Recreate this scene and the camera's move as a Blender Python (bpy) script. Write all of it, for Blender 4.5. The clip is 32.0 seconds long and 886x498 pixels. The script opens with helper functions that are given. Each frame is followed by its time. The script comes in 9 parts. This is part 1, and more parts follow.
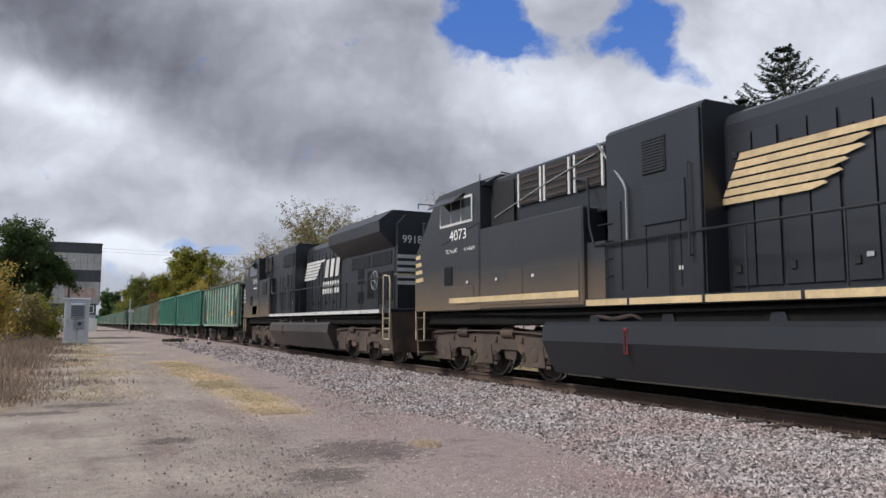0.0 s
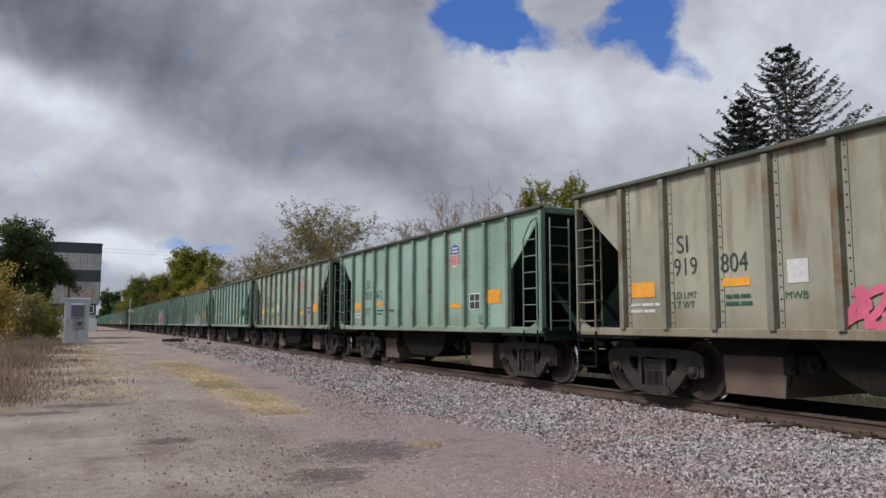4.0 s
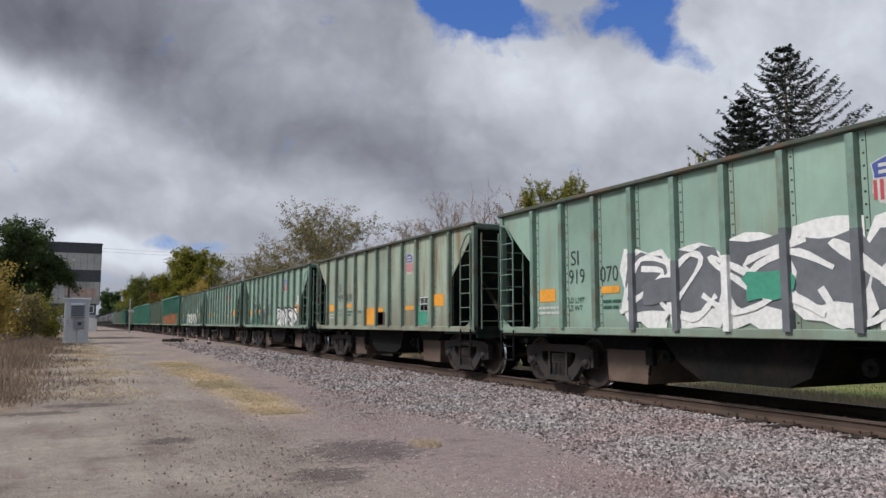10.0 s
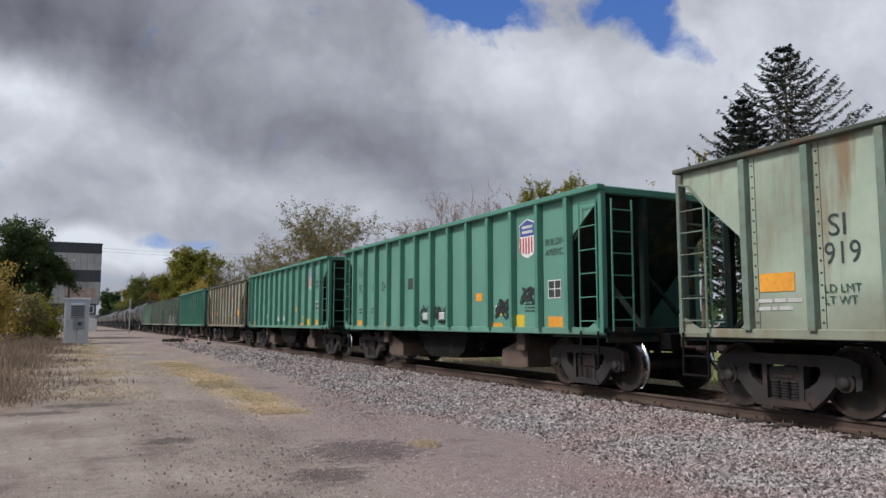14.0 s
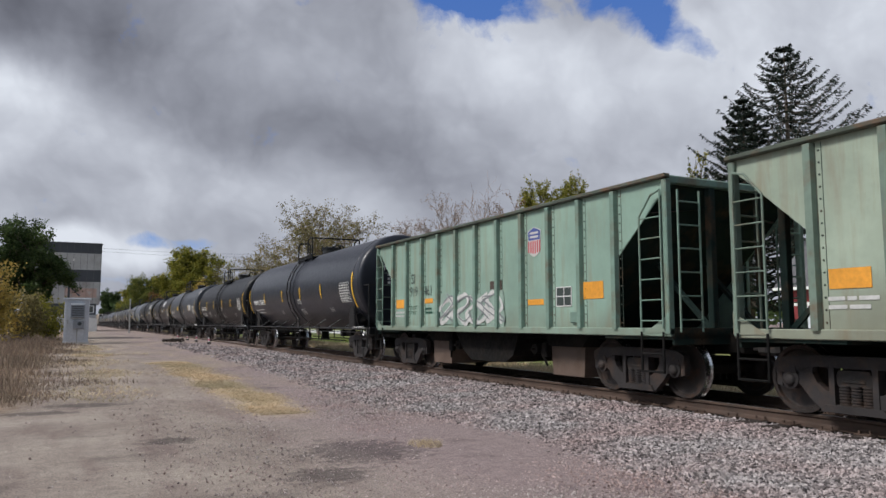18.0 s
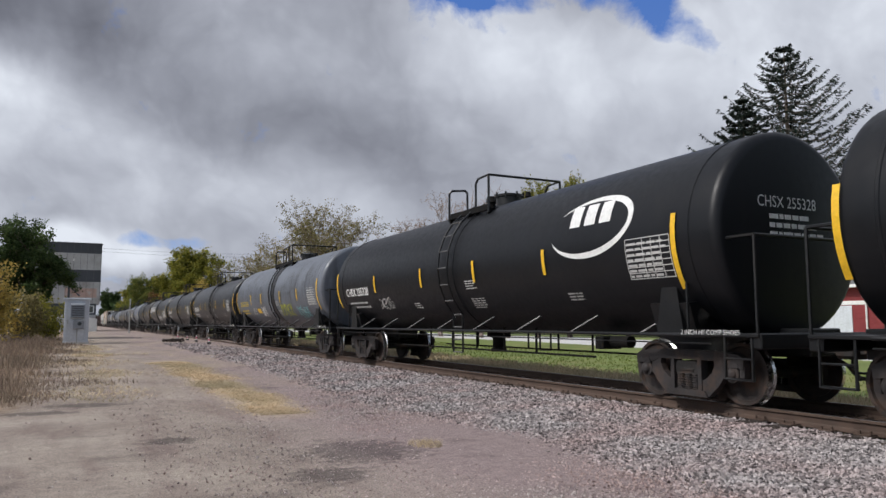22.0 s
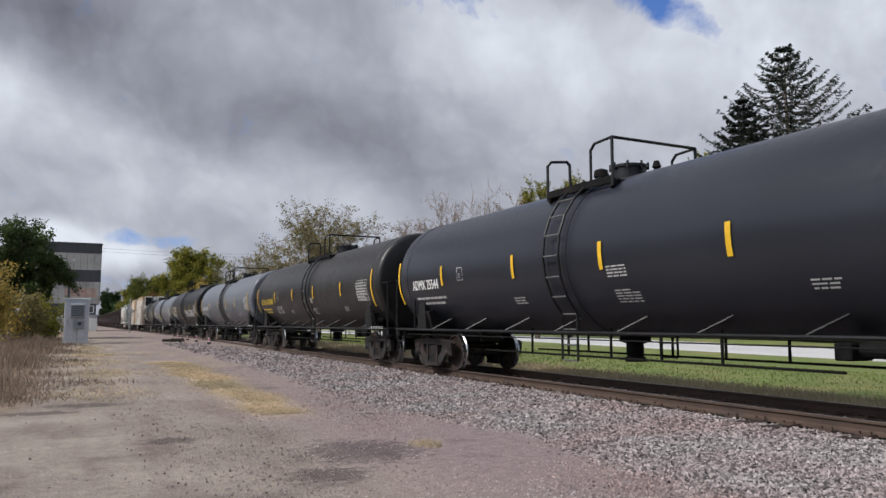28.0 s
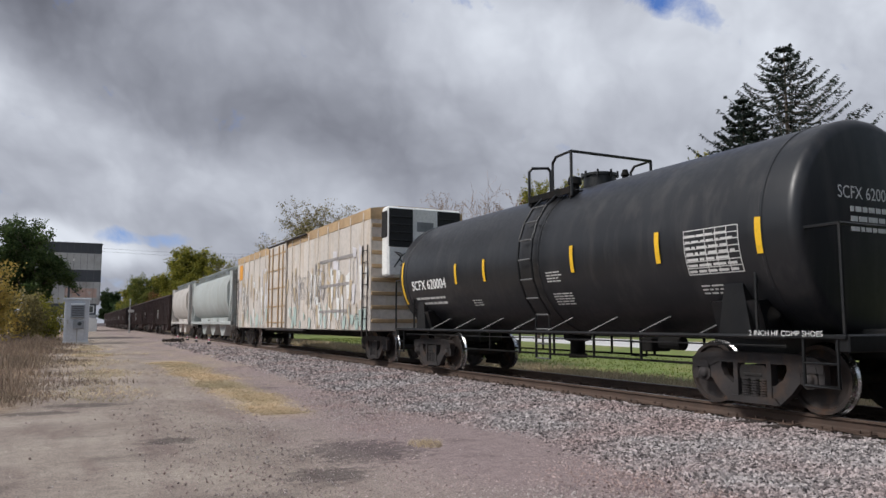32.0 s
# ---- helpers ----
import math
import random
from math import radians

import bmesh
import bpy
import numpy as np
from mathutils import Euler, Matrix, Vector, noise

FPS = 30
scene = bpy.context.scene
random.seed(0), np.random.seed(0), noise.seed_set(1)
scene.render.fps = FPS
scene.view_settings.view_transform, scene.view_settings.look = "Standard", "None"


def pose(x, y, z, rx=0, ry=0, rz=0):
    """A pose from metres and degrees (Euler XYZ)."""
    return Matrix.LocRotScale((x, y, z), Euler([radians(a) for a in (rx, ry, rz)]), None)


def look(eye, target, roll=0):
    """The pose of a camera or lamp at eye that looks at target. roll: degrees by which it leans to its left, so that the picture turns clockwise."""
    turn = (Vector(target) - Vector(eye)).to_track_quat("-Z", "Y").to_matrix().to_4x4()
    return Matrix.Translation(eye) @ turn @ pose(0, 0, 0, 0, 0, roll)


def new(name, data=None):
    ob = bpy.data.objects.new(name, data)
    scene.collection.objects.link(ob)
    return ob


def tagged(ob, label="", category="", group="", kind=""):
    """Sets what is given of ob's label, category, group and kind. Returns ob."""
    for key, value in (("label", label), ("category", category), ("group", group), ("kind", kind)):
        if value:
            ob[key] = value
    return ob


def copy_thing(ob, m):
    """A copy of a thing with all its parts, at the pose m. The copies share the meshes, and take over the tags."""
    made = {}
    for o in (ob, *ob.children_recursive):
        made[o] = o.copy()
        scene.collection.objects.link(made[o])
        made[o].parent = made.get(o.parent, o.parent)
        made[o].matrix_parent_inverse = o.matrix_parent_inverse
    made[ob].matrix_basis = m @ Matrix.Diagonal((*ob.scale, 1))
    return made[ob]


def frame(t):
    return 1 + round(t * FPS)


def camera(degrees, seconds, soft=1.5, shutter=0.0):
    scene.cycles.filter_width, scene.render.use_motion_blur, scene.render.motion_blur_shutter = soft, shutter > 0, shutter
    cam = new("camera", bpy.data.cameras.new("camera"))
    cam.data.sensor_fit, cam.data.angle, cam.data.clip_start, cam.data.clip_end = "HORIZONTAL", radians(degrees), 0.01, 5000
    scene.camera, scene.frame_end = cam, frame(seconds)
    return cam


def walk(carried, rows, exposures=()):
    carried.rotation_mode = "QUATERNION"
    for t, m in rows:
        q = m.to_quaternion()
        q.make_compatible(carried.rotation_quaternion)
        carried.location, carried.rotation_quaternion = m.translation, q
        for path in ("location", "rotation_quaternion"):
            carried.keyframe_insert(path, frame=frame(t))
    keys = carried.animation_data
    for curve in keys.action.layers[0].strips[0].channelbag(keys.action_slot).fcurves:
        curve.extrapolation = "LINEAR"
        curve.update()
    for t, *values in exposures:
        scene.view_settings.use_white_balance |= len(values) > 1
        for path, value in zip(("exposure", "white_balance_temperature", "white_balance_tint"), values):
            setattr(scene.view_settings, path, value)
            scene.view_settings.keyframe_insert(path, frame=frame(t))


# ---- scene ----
TRACK_X = 9.58      # track centre, to the right of the camera
RAIL_Z = 0.35       # top of the rails above the ground at the camera
EYE_Z = 1.549
SPEED = 21.6        # train speed, metres a second, towards the camera
SECONDS = 32.0

# the camera opens up a little while dark cars fill its picture
EXPOSURES = [(0.0, 0.37), (1.2, 0.36), (2.0, 0.17), (3.5, 0.12), (8.0, 0.12), (16.5, 0.12), (18.5, 0.15), (21.0, 0.22), (29.0, 0.21), (32.0, 0.17)]
cam = camera(62.4, SECONDS, soft=1.5)
STAND = pose(0, 0, EYE_Z, 95.778, 0, -26.56)
walk(cam, [(0.0, STAND), (SECONDS, STAND)], EXPOSURES)

# ---- light ----
scene.view_settings.exposure = 0.0
SUN_EL, SUN_AZ = radians(46), radians(274)
world = bpy.data.worlds.new("sky")
scene.world = world
world.use_nodes = True
wn, wl = world.node_tree.nodes, world.node_tree.links
wn.clear()
sky = wn.new("ShaderNodeTexSky")
sky.sky_type, sky.sun_disc = "NISHITA", False
sky.sun_elevation, sky.sun_rotation = SUN_EL, SUN_AZ
w_hsv = wn.new("ShaderNodeHueSaturation")
w_hsv.inputs["Saturation"].default_value = 0.55
wl.new(sky.outputs[0], w_hsv.inputs["Color"])
w_tc, w_noise, w_ramp = wn.new("ShaderNodeTexCoord"), wn.new("ShaderNodeTexNoise"), wn.new("ShaderNodeValToRGB")
w_noise.inputs["Scale"].default_value, w_noise.inputs["Detail"].default_value = 3.0, 6.0
w_ramp.color_ramp.elements[0].position, w_ramp.color_ramp.elements[0].color = 0.35, (0.55, 0.57, 0.6, 1)
w_ramp.color_ramp.elements[1].position, w_ramp.color_ramp.elements[1].color = 0.7, (1.25, 1.25, 1.25, 1)
wl.new(w_tc.outputs["Generated"], w_noise.inputs["Vector"])
wl.new(w_noise.outputs[0], w_ramp.inputs[0])
w_mul = wn.new("ShaderNodeMix")
w_mul.data_type, w_mul.blend_type = "RGBA", "MULTIPLY"
w_mul.inputs[0].default_value = 1.0
wl.new(w_hsv.outputs[0], w_mul.inputs[6])
wl.new(w_ramp.outputs[0], w_mul.inputs[7])
w_bg, w_out = wn.new("ShaderNodeBackground"), wn.new("ShaderNodeOutputWorld")
w_bg.inputs["Strength"].default_value = 0.11
wl.new(w_mul.outputs[2], w_bg.inputs[0])
wl.new(w_bg.outputs[0], w_out.inputs[0])

sun = new("sun", bpy.data.lights.new("sun", "SUN"))
sun.data.energy, sun.data.angle, sun.data.color = 2.5, radians(12), (1.0, 0.97, 0.94)
sun_dir = Vector((math.sin(SUN_AZ) * math.cos(SUN_EL), math.cos(SUN_AZ) * math.cos(SUN_EL), math.sin(SUN_EL)))
sun.matrix_world = look(sun_dir * 200, (0, 0, 0))


# ---- mesh building ----
class Buf:
    """Vertices and faces of one mesh."""

    def __init__(self):
        self.v, self.f = [], []

    def add(self, verts, faces):
        n = len(self.v)
        self.v.extend(verts)
        self.f.extend([tuple(i + n for i in q) for q in faces])
        return self

    def box(self, x0, x1, y0, y1, z0, z1):
        return self.add([(x0, y0, z0), (x1, y0, z0), (x1, y1, z0), (x0, y1, z0), (x0, y0, z1), (x1, y0, z1), (x1, y1, z1), (x0, y1, z1)],
                        [(0, 3, 2, 1), (4, 5, 6, 7), (0, 1, 5, 4), (1, 2, 6, 5), (2, 3, 7, 6), (3, 0, 4, 7)])

    def cbox(self, x0, x1, y0, y1, z0, z1, b=0.02):
        """A box with chamfered edges."""
        b = min(b, (x1 - x0) / 2.01, (y1 - y0) / 2.01, (z1 - z0) / 2.01)
        bm = bmesh.new()
        c = [bm.verts.new(p) for p in ((x, y, z) for x in (x0, x1) for y in (y0, y1) for z in (z0, z1))]
        for q in ((0, 1, 3, 2), (4, 6, 7, 5), (0, 4, 5, 1), (2, 3, 7, 6), (0, 2, 6, 4), (1, 5, 7, 3)):
            bm.faces.new([c[i] for i in q])
        bmesh.ops.bevel(bm, geom=bm.edges[:], offset=b, segments=1, affect="EDGES")
        bm.verts.index_update()
        self.add([tuple(v.co) for v in bm.verts], [tuple(v.index for v in q.verts) for q in bm.faces])
        bm.free()
        return self

    def cyl(self, p0, p1, r, n=8, r1=None, caps=True):
        a, b = Vector(p0), Vector(p1)
        d = (b - a).normalized()
        u = d.orthogonal().normalized()
        w = d.cross(u)
        r1 = r if r1 is None else r1
        vs = []
        for c, q in ((a, r), (b, r1)):
            for i in range(n):
                t = 2 * math.pi * i / n
                vs.append(tuple(c + (u * math.cos(t) + w * math.sin(t)) * q))
        fs = [(i, (i + 1) % n, n + (i + 1) % n, n + i) for i in range(n)]
        if caps:
            fs += [tuple(range(n - 1, -1, -1)), tuple(range(n, 2 * n))]
        return self.add(vs, fs)

    def tube(self, pts, r, n=6):
        """One round bar along a line of points, in one piece."""
        way = [Vector(p) for p in pts]
        d = (way[1] - way[0]).normalized()
        u = d.orthogonal().normalized()
        vs = []
        for i, p in enumerate(way):
            a = (way[i] - way[i - 1]).normalized() if i else d
            b = (way[i + 1] - way[i]).normalized() if i + 1 < len(way) else a
            m = (a + b).normalized()
            u = (u - m * u.dot(m)).normalized()
            w = m.cross(u)
            k = r / max(0.6, a.dot(m))
            vs += [tuple(p + (u * math.cos(2 * math.pi * j / n) + w * math.sin(2 * math.pi * j / n)) * k) for j in range(n)]
        c = len(way)
        fs = [(i * n + j, i * n + (j + 1) % n, (i + 1) * n + (j + 1) % n, (i + 1) * n + j) for i in range(c - 1) for j in range(n)]
        return self.add(vs, fs + [tuple(range(n - 1, -1, -1)), tuple(range((c - 1) * n, c * n))])

    def prism(self, poly, axis, a0, a1):
        """A polygon, given in the two other axes in order, drawn out along an axis."""
        k = "xyz".index(axis)
        vs = []
        for a in (a0, a1):
            for p, q in poly:
                c = [p, q]
                c.insert(k, a)
                vs.append(tuple(c))
        n = len(poly)
        return self.add(vs, [tuple(range(n - 1, -1, -1)), tuple(range(n, 2 * n))] + [(i, (i + 1) % n, n + (i + 1) % n, n + i) for i in range(n)])

    def lathe(self, prof, axis, centre, n=24):
        """A profile of (radius, place on the axis) turned round an axis through centre."""
        k = "xyz".index(axis)
        vs = []
        for r, a in prof:
            for i in range(n):
                t = 2 * math.pi * i / n
                c = [centre[(k + 1) % 3] + r * math.cos(t), centre[(k + 2) % 3] + r * math.sin(t)]
                p = [0, 0, 0]
                p[k], p[(k + 1) % 3], p[(k + 2) % 3] = a + centre[k], c[0], c[1]
                vs.append(tuple(p))
        m = len(prof)
        fs = [(j * n + i, j * n + (i + 1) % n, (j + 1) * n + (i + 1) % n, (j + 1) * n + i) for j in range(m - 1) for i in range(n)]
        return self.add(vs, fs)

    def mirror_x(self):
        n = len(self.v)
        self.v.extend([(-x, y, z) for x, y, z in self.v])
        self.f.extend([tuple(i + n for i in reversed(q)) for q in self.f])
        return self

    def mirror_y(self):
        n = len(self.v)
        self.v.extend([(x, -y, z) for x, y, z in self.v])
        self.f.extend([tuple(i + n for i in reversed(q)) for q in self.f])
        return self

    def mesh(self, name, mat, smooth=False):
        me = bpy.data.meshes.new(name)
        me.from_pydata(self.v, [], self.f)
        if mat:
            me.materials.append(mat)
        if smooth:
            me.shade_smooth()
            me.set_sharp_from_angle(angle=radians(38))
        return me


def part(name, buf, mat, parent, label="", smooth=False):
    """One mesh object under a thing or under a part."""
    ob = new(name, buf.mesh(name, mat, smooth) if isinstance(buf, Buf) else buf)
    ob.parent = parent
    if label:
        ob["label"] = label
    return ob


def thing(name, label, category, group="", at=(0, 0, 0)):
    ob = new(name)
    ob.empty_display_size = 0.2
    ob.location = at
    return tagged(ob, label, category, group)


def setting(name, buf, mat, label, category, kind="structure", smooth=False):
    return tagged(new(name, buf.mesh(name, mat, smooth) if isinstance(buf, Buf) else buf), label, category, kind=kind)


def arrays_mesh(name, verts, faces, mat, smooth=False):
    """A mesh from numpy arrays of vertices and of triangles or quads."""
    me = bpy.data.meshes.new(name)
    k = faces.shape[1]
    me.vertices.add(len(verts))
    me.vertices.foreach_set("co", np.ascontiguousarray(verts, np.float32).ravel())
    me.loops.add(faces.size)
    me.loops.foreach_set("vertex_index", np.ascontiguousarray(faces, np.int32).ravel())
    me.polygons.add(len(faces))
    me.polygons.foreach_set("loop_start", np.arange(0, faces.size, k, dtype=np.int32))
    me.polygons.foreach_set("use_smooth", np.full(len(faces), smooth))
    me.update(calc_edges=True)
    me.materials.append(mat)
    return me


# ---- materials ----
def nodes_of(name):
    m = bpy.data.materials.new(name)
    m.use_nodes = True
    return m, m.node_tree.nodes, m.node_tree.links, m.node_tree.nodes["Principled BSDF"]


def mixed(nt, kind, fac, a, b):
    """A colour mix node; each of fac, a, b is a value or a socket."""
    n = nt.nodes.new("ShaderNodeMix")
    n.data_type, n.blend_type = "RGBA", kind
    for i, q in ((0, fac), (6, a), (7, b)):
        if isinstance(q, bpy.types.NodeSocket):
            nt.links.new(q, n.inputs[i])
        else:
            n.inputs[i].default_value = q if i == 0 else (*q, 1)[:4]
    return n.outputs[2]


def ramp(nt, src, p0, p1, c0=(0, 0, 0), c1=(1, 1, 1)):
    n = nt.nodes.new("ShaderNodeValToRGB")
    e = n.color_ramp.elements
    e[0].position, e[0].color, e[1].position, e[1].color = p0, (*c0, 1), p1, (*c1, 1)
    nt.links.new(src, n.inputs[0])
    return n.outputs[0]


def coords(nt, stretch=(1, 1, 1), shift=True):
    """Object space in metres, moved by chance from object to object."""
    tc, mp = nt.nodes.new("ShaderNodeTexCoord"), nt.nodes.new("ShaderNodeMapping")
    mp.inputs["Scale"].default_value = stretch
    nt.links.new(tc.outputs["Object"], mp.inputs["Vector"])
    if shift:
        info, cmb = nt.nodes.new("ShaderNodeObjectInfo"), nt.nodes.new("ShaderNodeVectorMath")
        cmb.operation = "SCALE"
        cmb.inputs[0].default_value = (31.0, 57.0, 13.0)
        nt.links.new(info.outputs["Random"], cmb.inputs["Scale"])
        nt.links.new(cmb.outputs[0], mp.inputs["Location"])
    return mp.outputs[0]


def noise_of(nt, vec, scale, detail=5.0, rough=0.55):
    n = nt.nodes.new("ShaderNodeTexNoise")
    n.inputs["Scale"].default_value, n.inputs["Detail"].default_value, n.inputs["Roughness"].default_value = scale, detail, rough
    nt.links.new(vec, n.inputs["Vector"])
    return n.outputs[0]


def surf(name, col, rough=0.6, metal=0.0, var=0.22, scale=0.8, fine=14.0, bump=0.15, stain=None, amount=0.4, streaks=False, spec=0.5, height_tint=None, grain=0.6):
    """A painted, stained or weathered surface: two scales of tone, a stain colour in patches or running down, fine relief."""
    m, n, l, bs = nodes_of(name)
    nt = m.node_tree
    vec = coords(nt)
    big, small = noise_of(nt, vec, scale), noise_of(nt, vec, fine, 6)
    lo, hi = tuple(c * (1 - var) for c in col), tuple(min(1, c * (1 + var)) for c in col)
    base = mixed(nt, "MIX", ramp(nt, big, 0.3, 0.7), lo, hi)
    base = mixed(nt, "MULTIPLY", grain, base, ramp(nt, small, 0.25, 0.6, (0.72, 0.72, 0.72), (1.1, 1.1, 1.1)))
    if stain:
        svec = coords(nt, (3.2, 3.2, 0.4)) if streaks else vec
        s = noise_of(nt, svec, 1.0 if streaks else scale * 1.7, 6, 0.62)
        patch = noise_of(nt, vec, scale * 0.6, 2)
        both = nt.nodes.new("ShaderNodeMath")
        both.operation = "MULTIPLY"
        l.new(ramp(nt, s, 0.48, 0.66), both.inputs[0])
        l.new(ramp(nt, patch, 0.36, 0.56), both.inputs[1])
        scaled = nt.nodes.new("ShaderNodeMath")
        scaled.operation = "MULTIPLY"
        scaled.inputs[1].default_value = amount
        l.new(both.outputs[0], scaled.inputs[0])
        base = mixed(nt, "MIX", scaled.outputs[0], base, stain)
    if height_tint:
        # a tint blended by height with an uneven edge, like low road dust
        col2, z0, z1, most = height_tint
        tc, sep, ad, mr = n.new("ShaderNodeTexCoord"), n.new("ShaderNodeSeparateXYZ"), n.new("ShaderNodeMath"), n.new("ShaderNodeMapRange")
        l.new(tc.outputs["Object"], sep.inputs[0])
        ad.operation = "MULTIPLY_ADD"
        ad.inputs[1].default_value = 0.9
        l.new(big, ad.inputs[0])
        l.new(sep.outputs[2], ad.inputs[2])
        mr.inputs["From Min"].default_value, mr.inputs["From Max"].default_value = z0 + 0.45, z1 + 0.45
        mr.inputs["To Min"].default_value, mr.inputs["To Max"].default_value = most, 0.0
        l.new(ad.outputs[0], mr.inputs["Value"])
        base = mixed(nt, "MIX", mr.outputs[0], base, col2)
    l.new(base, bs.inputs["Base Color"])
    rr = ramp(nt, small, 0.3, 0.7, (rough * 0.85,) * 3, (min(1, rough * 1.15),) * 3)
    l.new(rr, bs.inputs["Roughness"])
    bs.inputs["Metallic"].default_value = metal
    bs.inputs["Specular IOR Level"].default_value = spec
    if bump:
        b = n.new("ShaderNodeBump")
        b.inputs["Strength"].default_value, b.inputs["Distance"].default_value = bump, 0.02
        l.new(small, b.inputs["Height"])
        l.new(b.outputs[0], bs.inputs["Normal"])
    return m


RUST = (0.16, 0.075, 0.035)
M_STEEL = surf("truck_steel", (0.02, 0.018, 0.017), 0.75, 0.0, 0.3, 2.0, 20, 0.3, RUST, 0.45)
M_STEEL_RUSTY = surf("truck_steel_rusty", (0.03, 0.026, 0.026), 0.75, 0.0, 0.3, 2.0, 20, 0.3, (0.09, 0.05, 0.03), 0.5)
M_WHEEL = surf("wheel_steel", (0.036, 0.028, 0.025), 0.55, 0.1, 0.3, 3.0, 25, 0.2, RUST, 0.4)
M_TREAD = surf("polished_steel", (0.6, 0.6, 0.6), 0.25, 1.0, 0.08, 3.0, 25, 0.05)
M_BLACK = surf("black_paint", (0.006, 0.0065, 0.0075), 0.42, 0.0, 0.3, 0.7, 12, 0.1, (0.035, 0.03, 0.026), 0.5)
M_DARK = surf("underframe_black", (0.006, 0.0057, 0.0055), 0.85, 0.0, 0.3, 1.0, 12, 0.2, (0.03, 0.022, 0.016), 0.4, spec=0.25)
M_WHITE = surf("white_paint", (0.78, 0.78, 0.76), 0.55, 0.0, 0.08, 1.0, 15, 0.05)
M_CREAM = surf("cracked_cream_spray", (0.6, 0.56, 0.48), 0.65, 0.0, 0.15, 2.0, 15, 0.05, (0.2, 0.19, 0.17), 0.6)
M_GREYWHITE = surf("faded_white_paint", (0.55, 0.55, 0.53), 0.6, 0.0, 0.15, 1.0, 15, 0.05)
M_YELLOW = surf("yellow_reflector", (0.82, 0.49, 0.025), 0.45, 0.0, 0.08, 1.0, 15, 0.03)
M_YELLOW_OLD = surf("yellow_paint", (0.7, 0.5, 0.04), 0.55, 0.0, 0.1, 1.0, 15, 0.03)
M_ORANGE = surf("orange_patch", (0.78, 0.34, 0.04), 0.6, 0.0, 0.12, 2.0, 15, 0.03)
M_LETTER = surf("black_stencil", (0.04, 0.055, 0.05), 0.7, 0.0, 0.2, 3.0, 20, 0.03)
M_DKGREEN = surf("dark_green_letter", (0.02, 0.09, 0.06), 0.7, 0.0, 0.2, 3.0, 20, 0.03)
M_PATCHGREEN = surf("fresh_green_patch", (0.06, 0.3, 0.2), 0.55, 0.0, 0.12, 1.5, 15, 0.05)
M_BLUE = surf("shield_blue", (0.06, 0.09, 0.3), 0.5, 0.0, 0.1, 2.0, 15, 0.03)
M_RED = surf("shield_red", (0.5, 0.08, 0.09), 0.5, 0.0, 0.1, 2.0, 15, 0.03)
M_GRAF_BLACK = surf("spray_black", (0.03, 0.03, 0.035), 0.6, 0.0, 0.2, 2.0, 15, 0.03)
M_GRAF_GREY = surf("spray_grey", (0.22, 0.23, 0.24), 0.6, 0.0, 0.2, 2.0, 15, 0.03)
M_GRAF_PINK = surf("spray_pink", (0.6, 0.12, 0.2), 0.6, 0.0, 0.2, 2.0, 15, 0.03)
M_GRAF_SALMON = surf("spray_salmon", (0.52, 0.25, 0.14), 0.6, 0.0, 0.25, 1.2, 9, 0.03, (0.3, 0.17, 0.12), 0.8)
M_GRAF_BROWN = surf("spray_brown", (0.13, 0.085, 0.075), 0.6, 0.0, 0.2, 2.0, 15, 0.03)
M_STRIPE_SALMON = surf("spray_pale_salmon", (0.72, 0.4, 0.2), 0.6, 0.0, 0.2, 2.0, 15, 0.03)
M_GRAF_YELLOW = surf("spray_yellow", (0.5, 0.52, 0.06), 0.6, 0.0, 0.2, 2.0, 15, 0.03)
M_GRAF_CYAN = surf("spray_cyan", (0.25, 0.55, 0.58), 0.6, 0.0, 0.2, 2.0, 15, 0.03)

GRIME = (0.16, 0.12, 0.075)
HOPPER_PAINT = {
    "mint": surf("mint_paint", (0.255, 0.378, 0.308), 0.62, 0, 0.22, 0.55, 7, 0.08, (0.24, 0.21, 0.14), 0.5, True, grain=0.25, height_tint=(GRIME, 0.9, 1.5, 0.45)),
    "pale": surf("pale_mint_paint", (0.305, 0.366, 0.288), 0.66, 0, 0.3, 0.55, 7, 0.08, (0.23, 0.15, 0.08), 0.95, True, grain=0.3, height_tint=(GRIME, 0.9, 1.9, 0.5)),
    "tan": surf("dusty_tan_green_paint", (0.325, 0.315, 0.245), 0.7, 0, 0.2, 0.7, 7, 0.08, (0.17, 0.11, 0.06), 0.9, True, grain=0.35, height_tint=(GRIME, 0.9, 1.8, 0.6)),
    "up": surf("fresh_green_paint", (0.132, 0.31, 0.238), 0.5, 0, 0.12, 0.4, 8, 0.04, (0.07, 0.17, 0.12), 0.35, True, grain=0.12, height_tint=(GRIME, 0.9, 1.2, 0.2)),
}
# side paints darkened for the ribs' shading and dirt, also used on fittings
HOPPER_RIB = {
    "mint": surf("shaded_mint_rib_paint", (0.17, 0.265, 0.215), 0.62, 0, 0.2, 1.5, 12, 0.1, RUST, 0.6, grain=0.4),
    "pale": surf("shaded_pale_rib_paint", (0.155, 0.215, 0.172), 0.66, 0, 0.2, 1.5, 12, 0.1, RUST, 0.7, grain=0.4),
    "tan": surf("shaded_tan_rib_paint", (0.2, 0.2, 0.155), 0.7, 0, 0.2, 1.5, 12, 0.1, RUST, 0.8, grain=0.4),
    "up": surf("shaded_green_rib_paint", (0.088, 0.255, 0.19), 0.5, 0, 0.1, 1.5, 12, 0.05, grain=0.15),
}
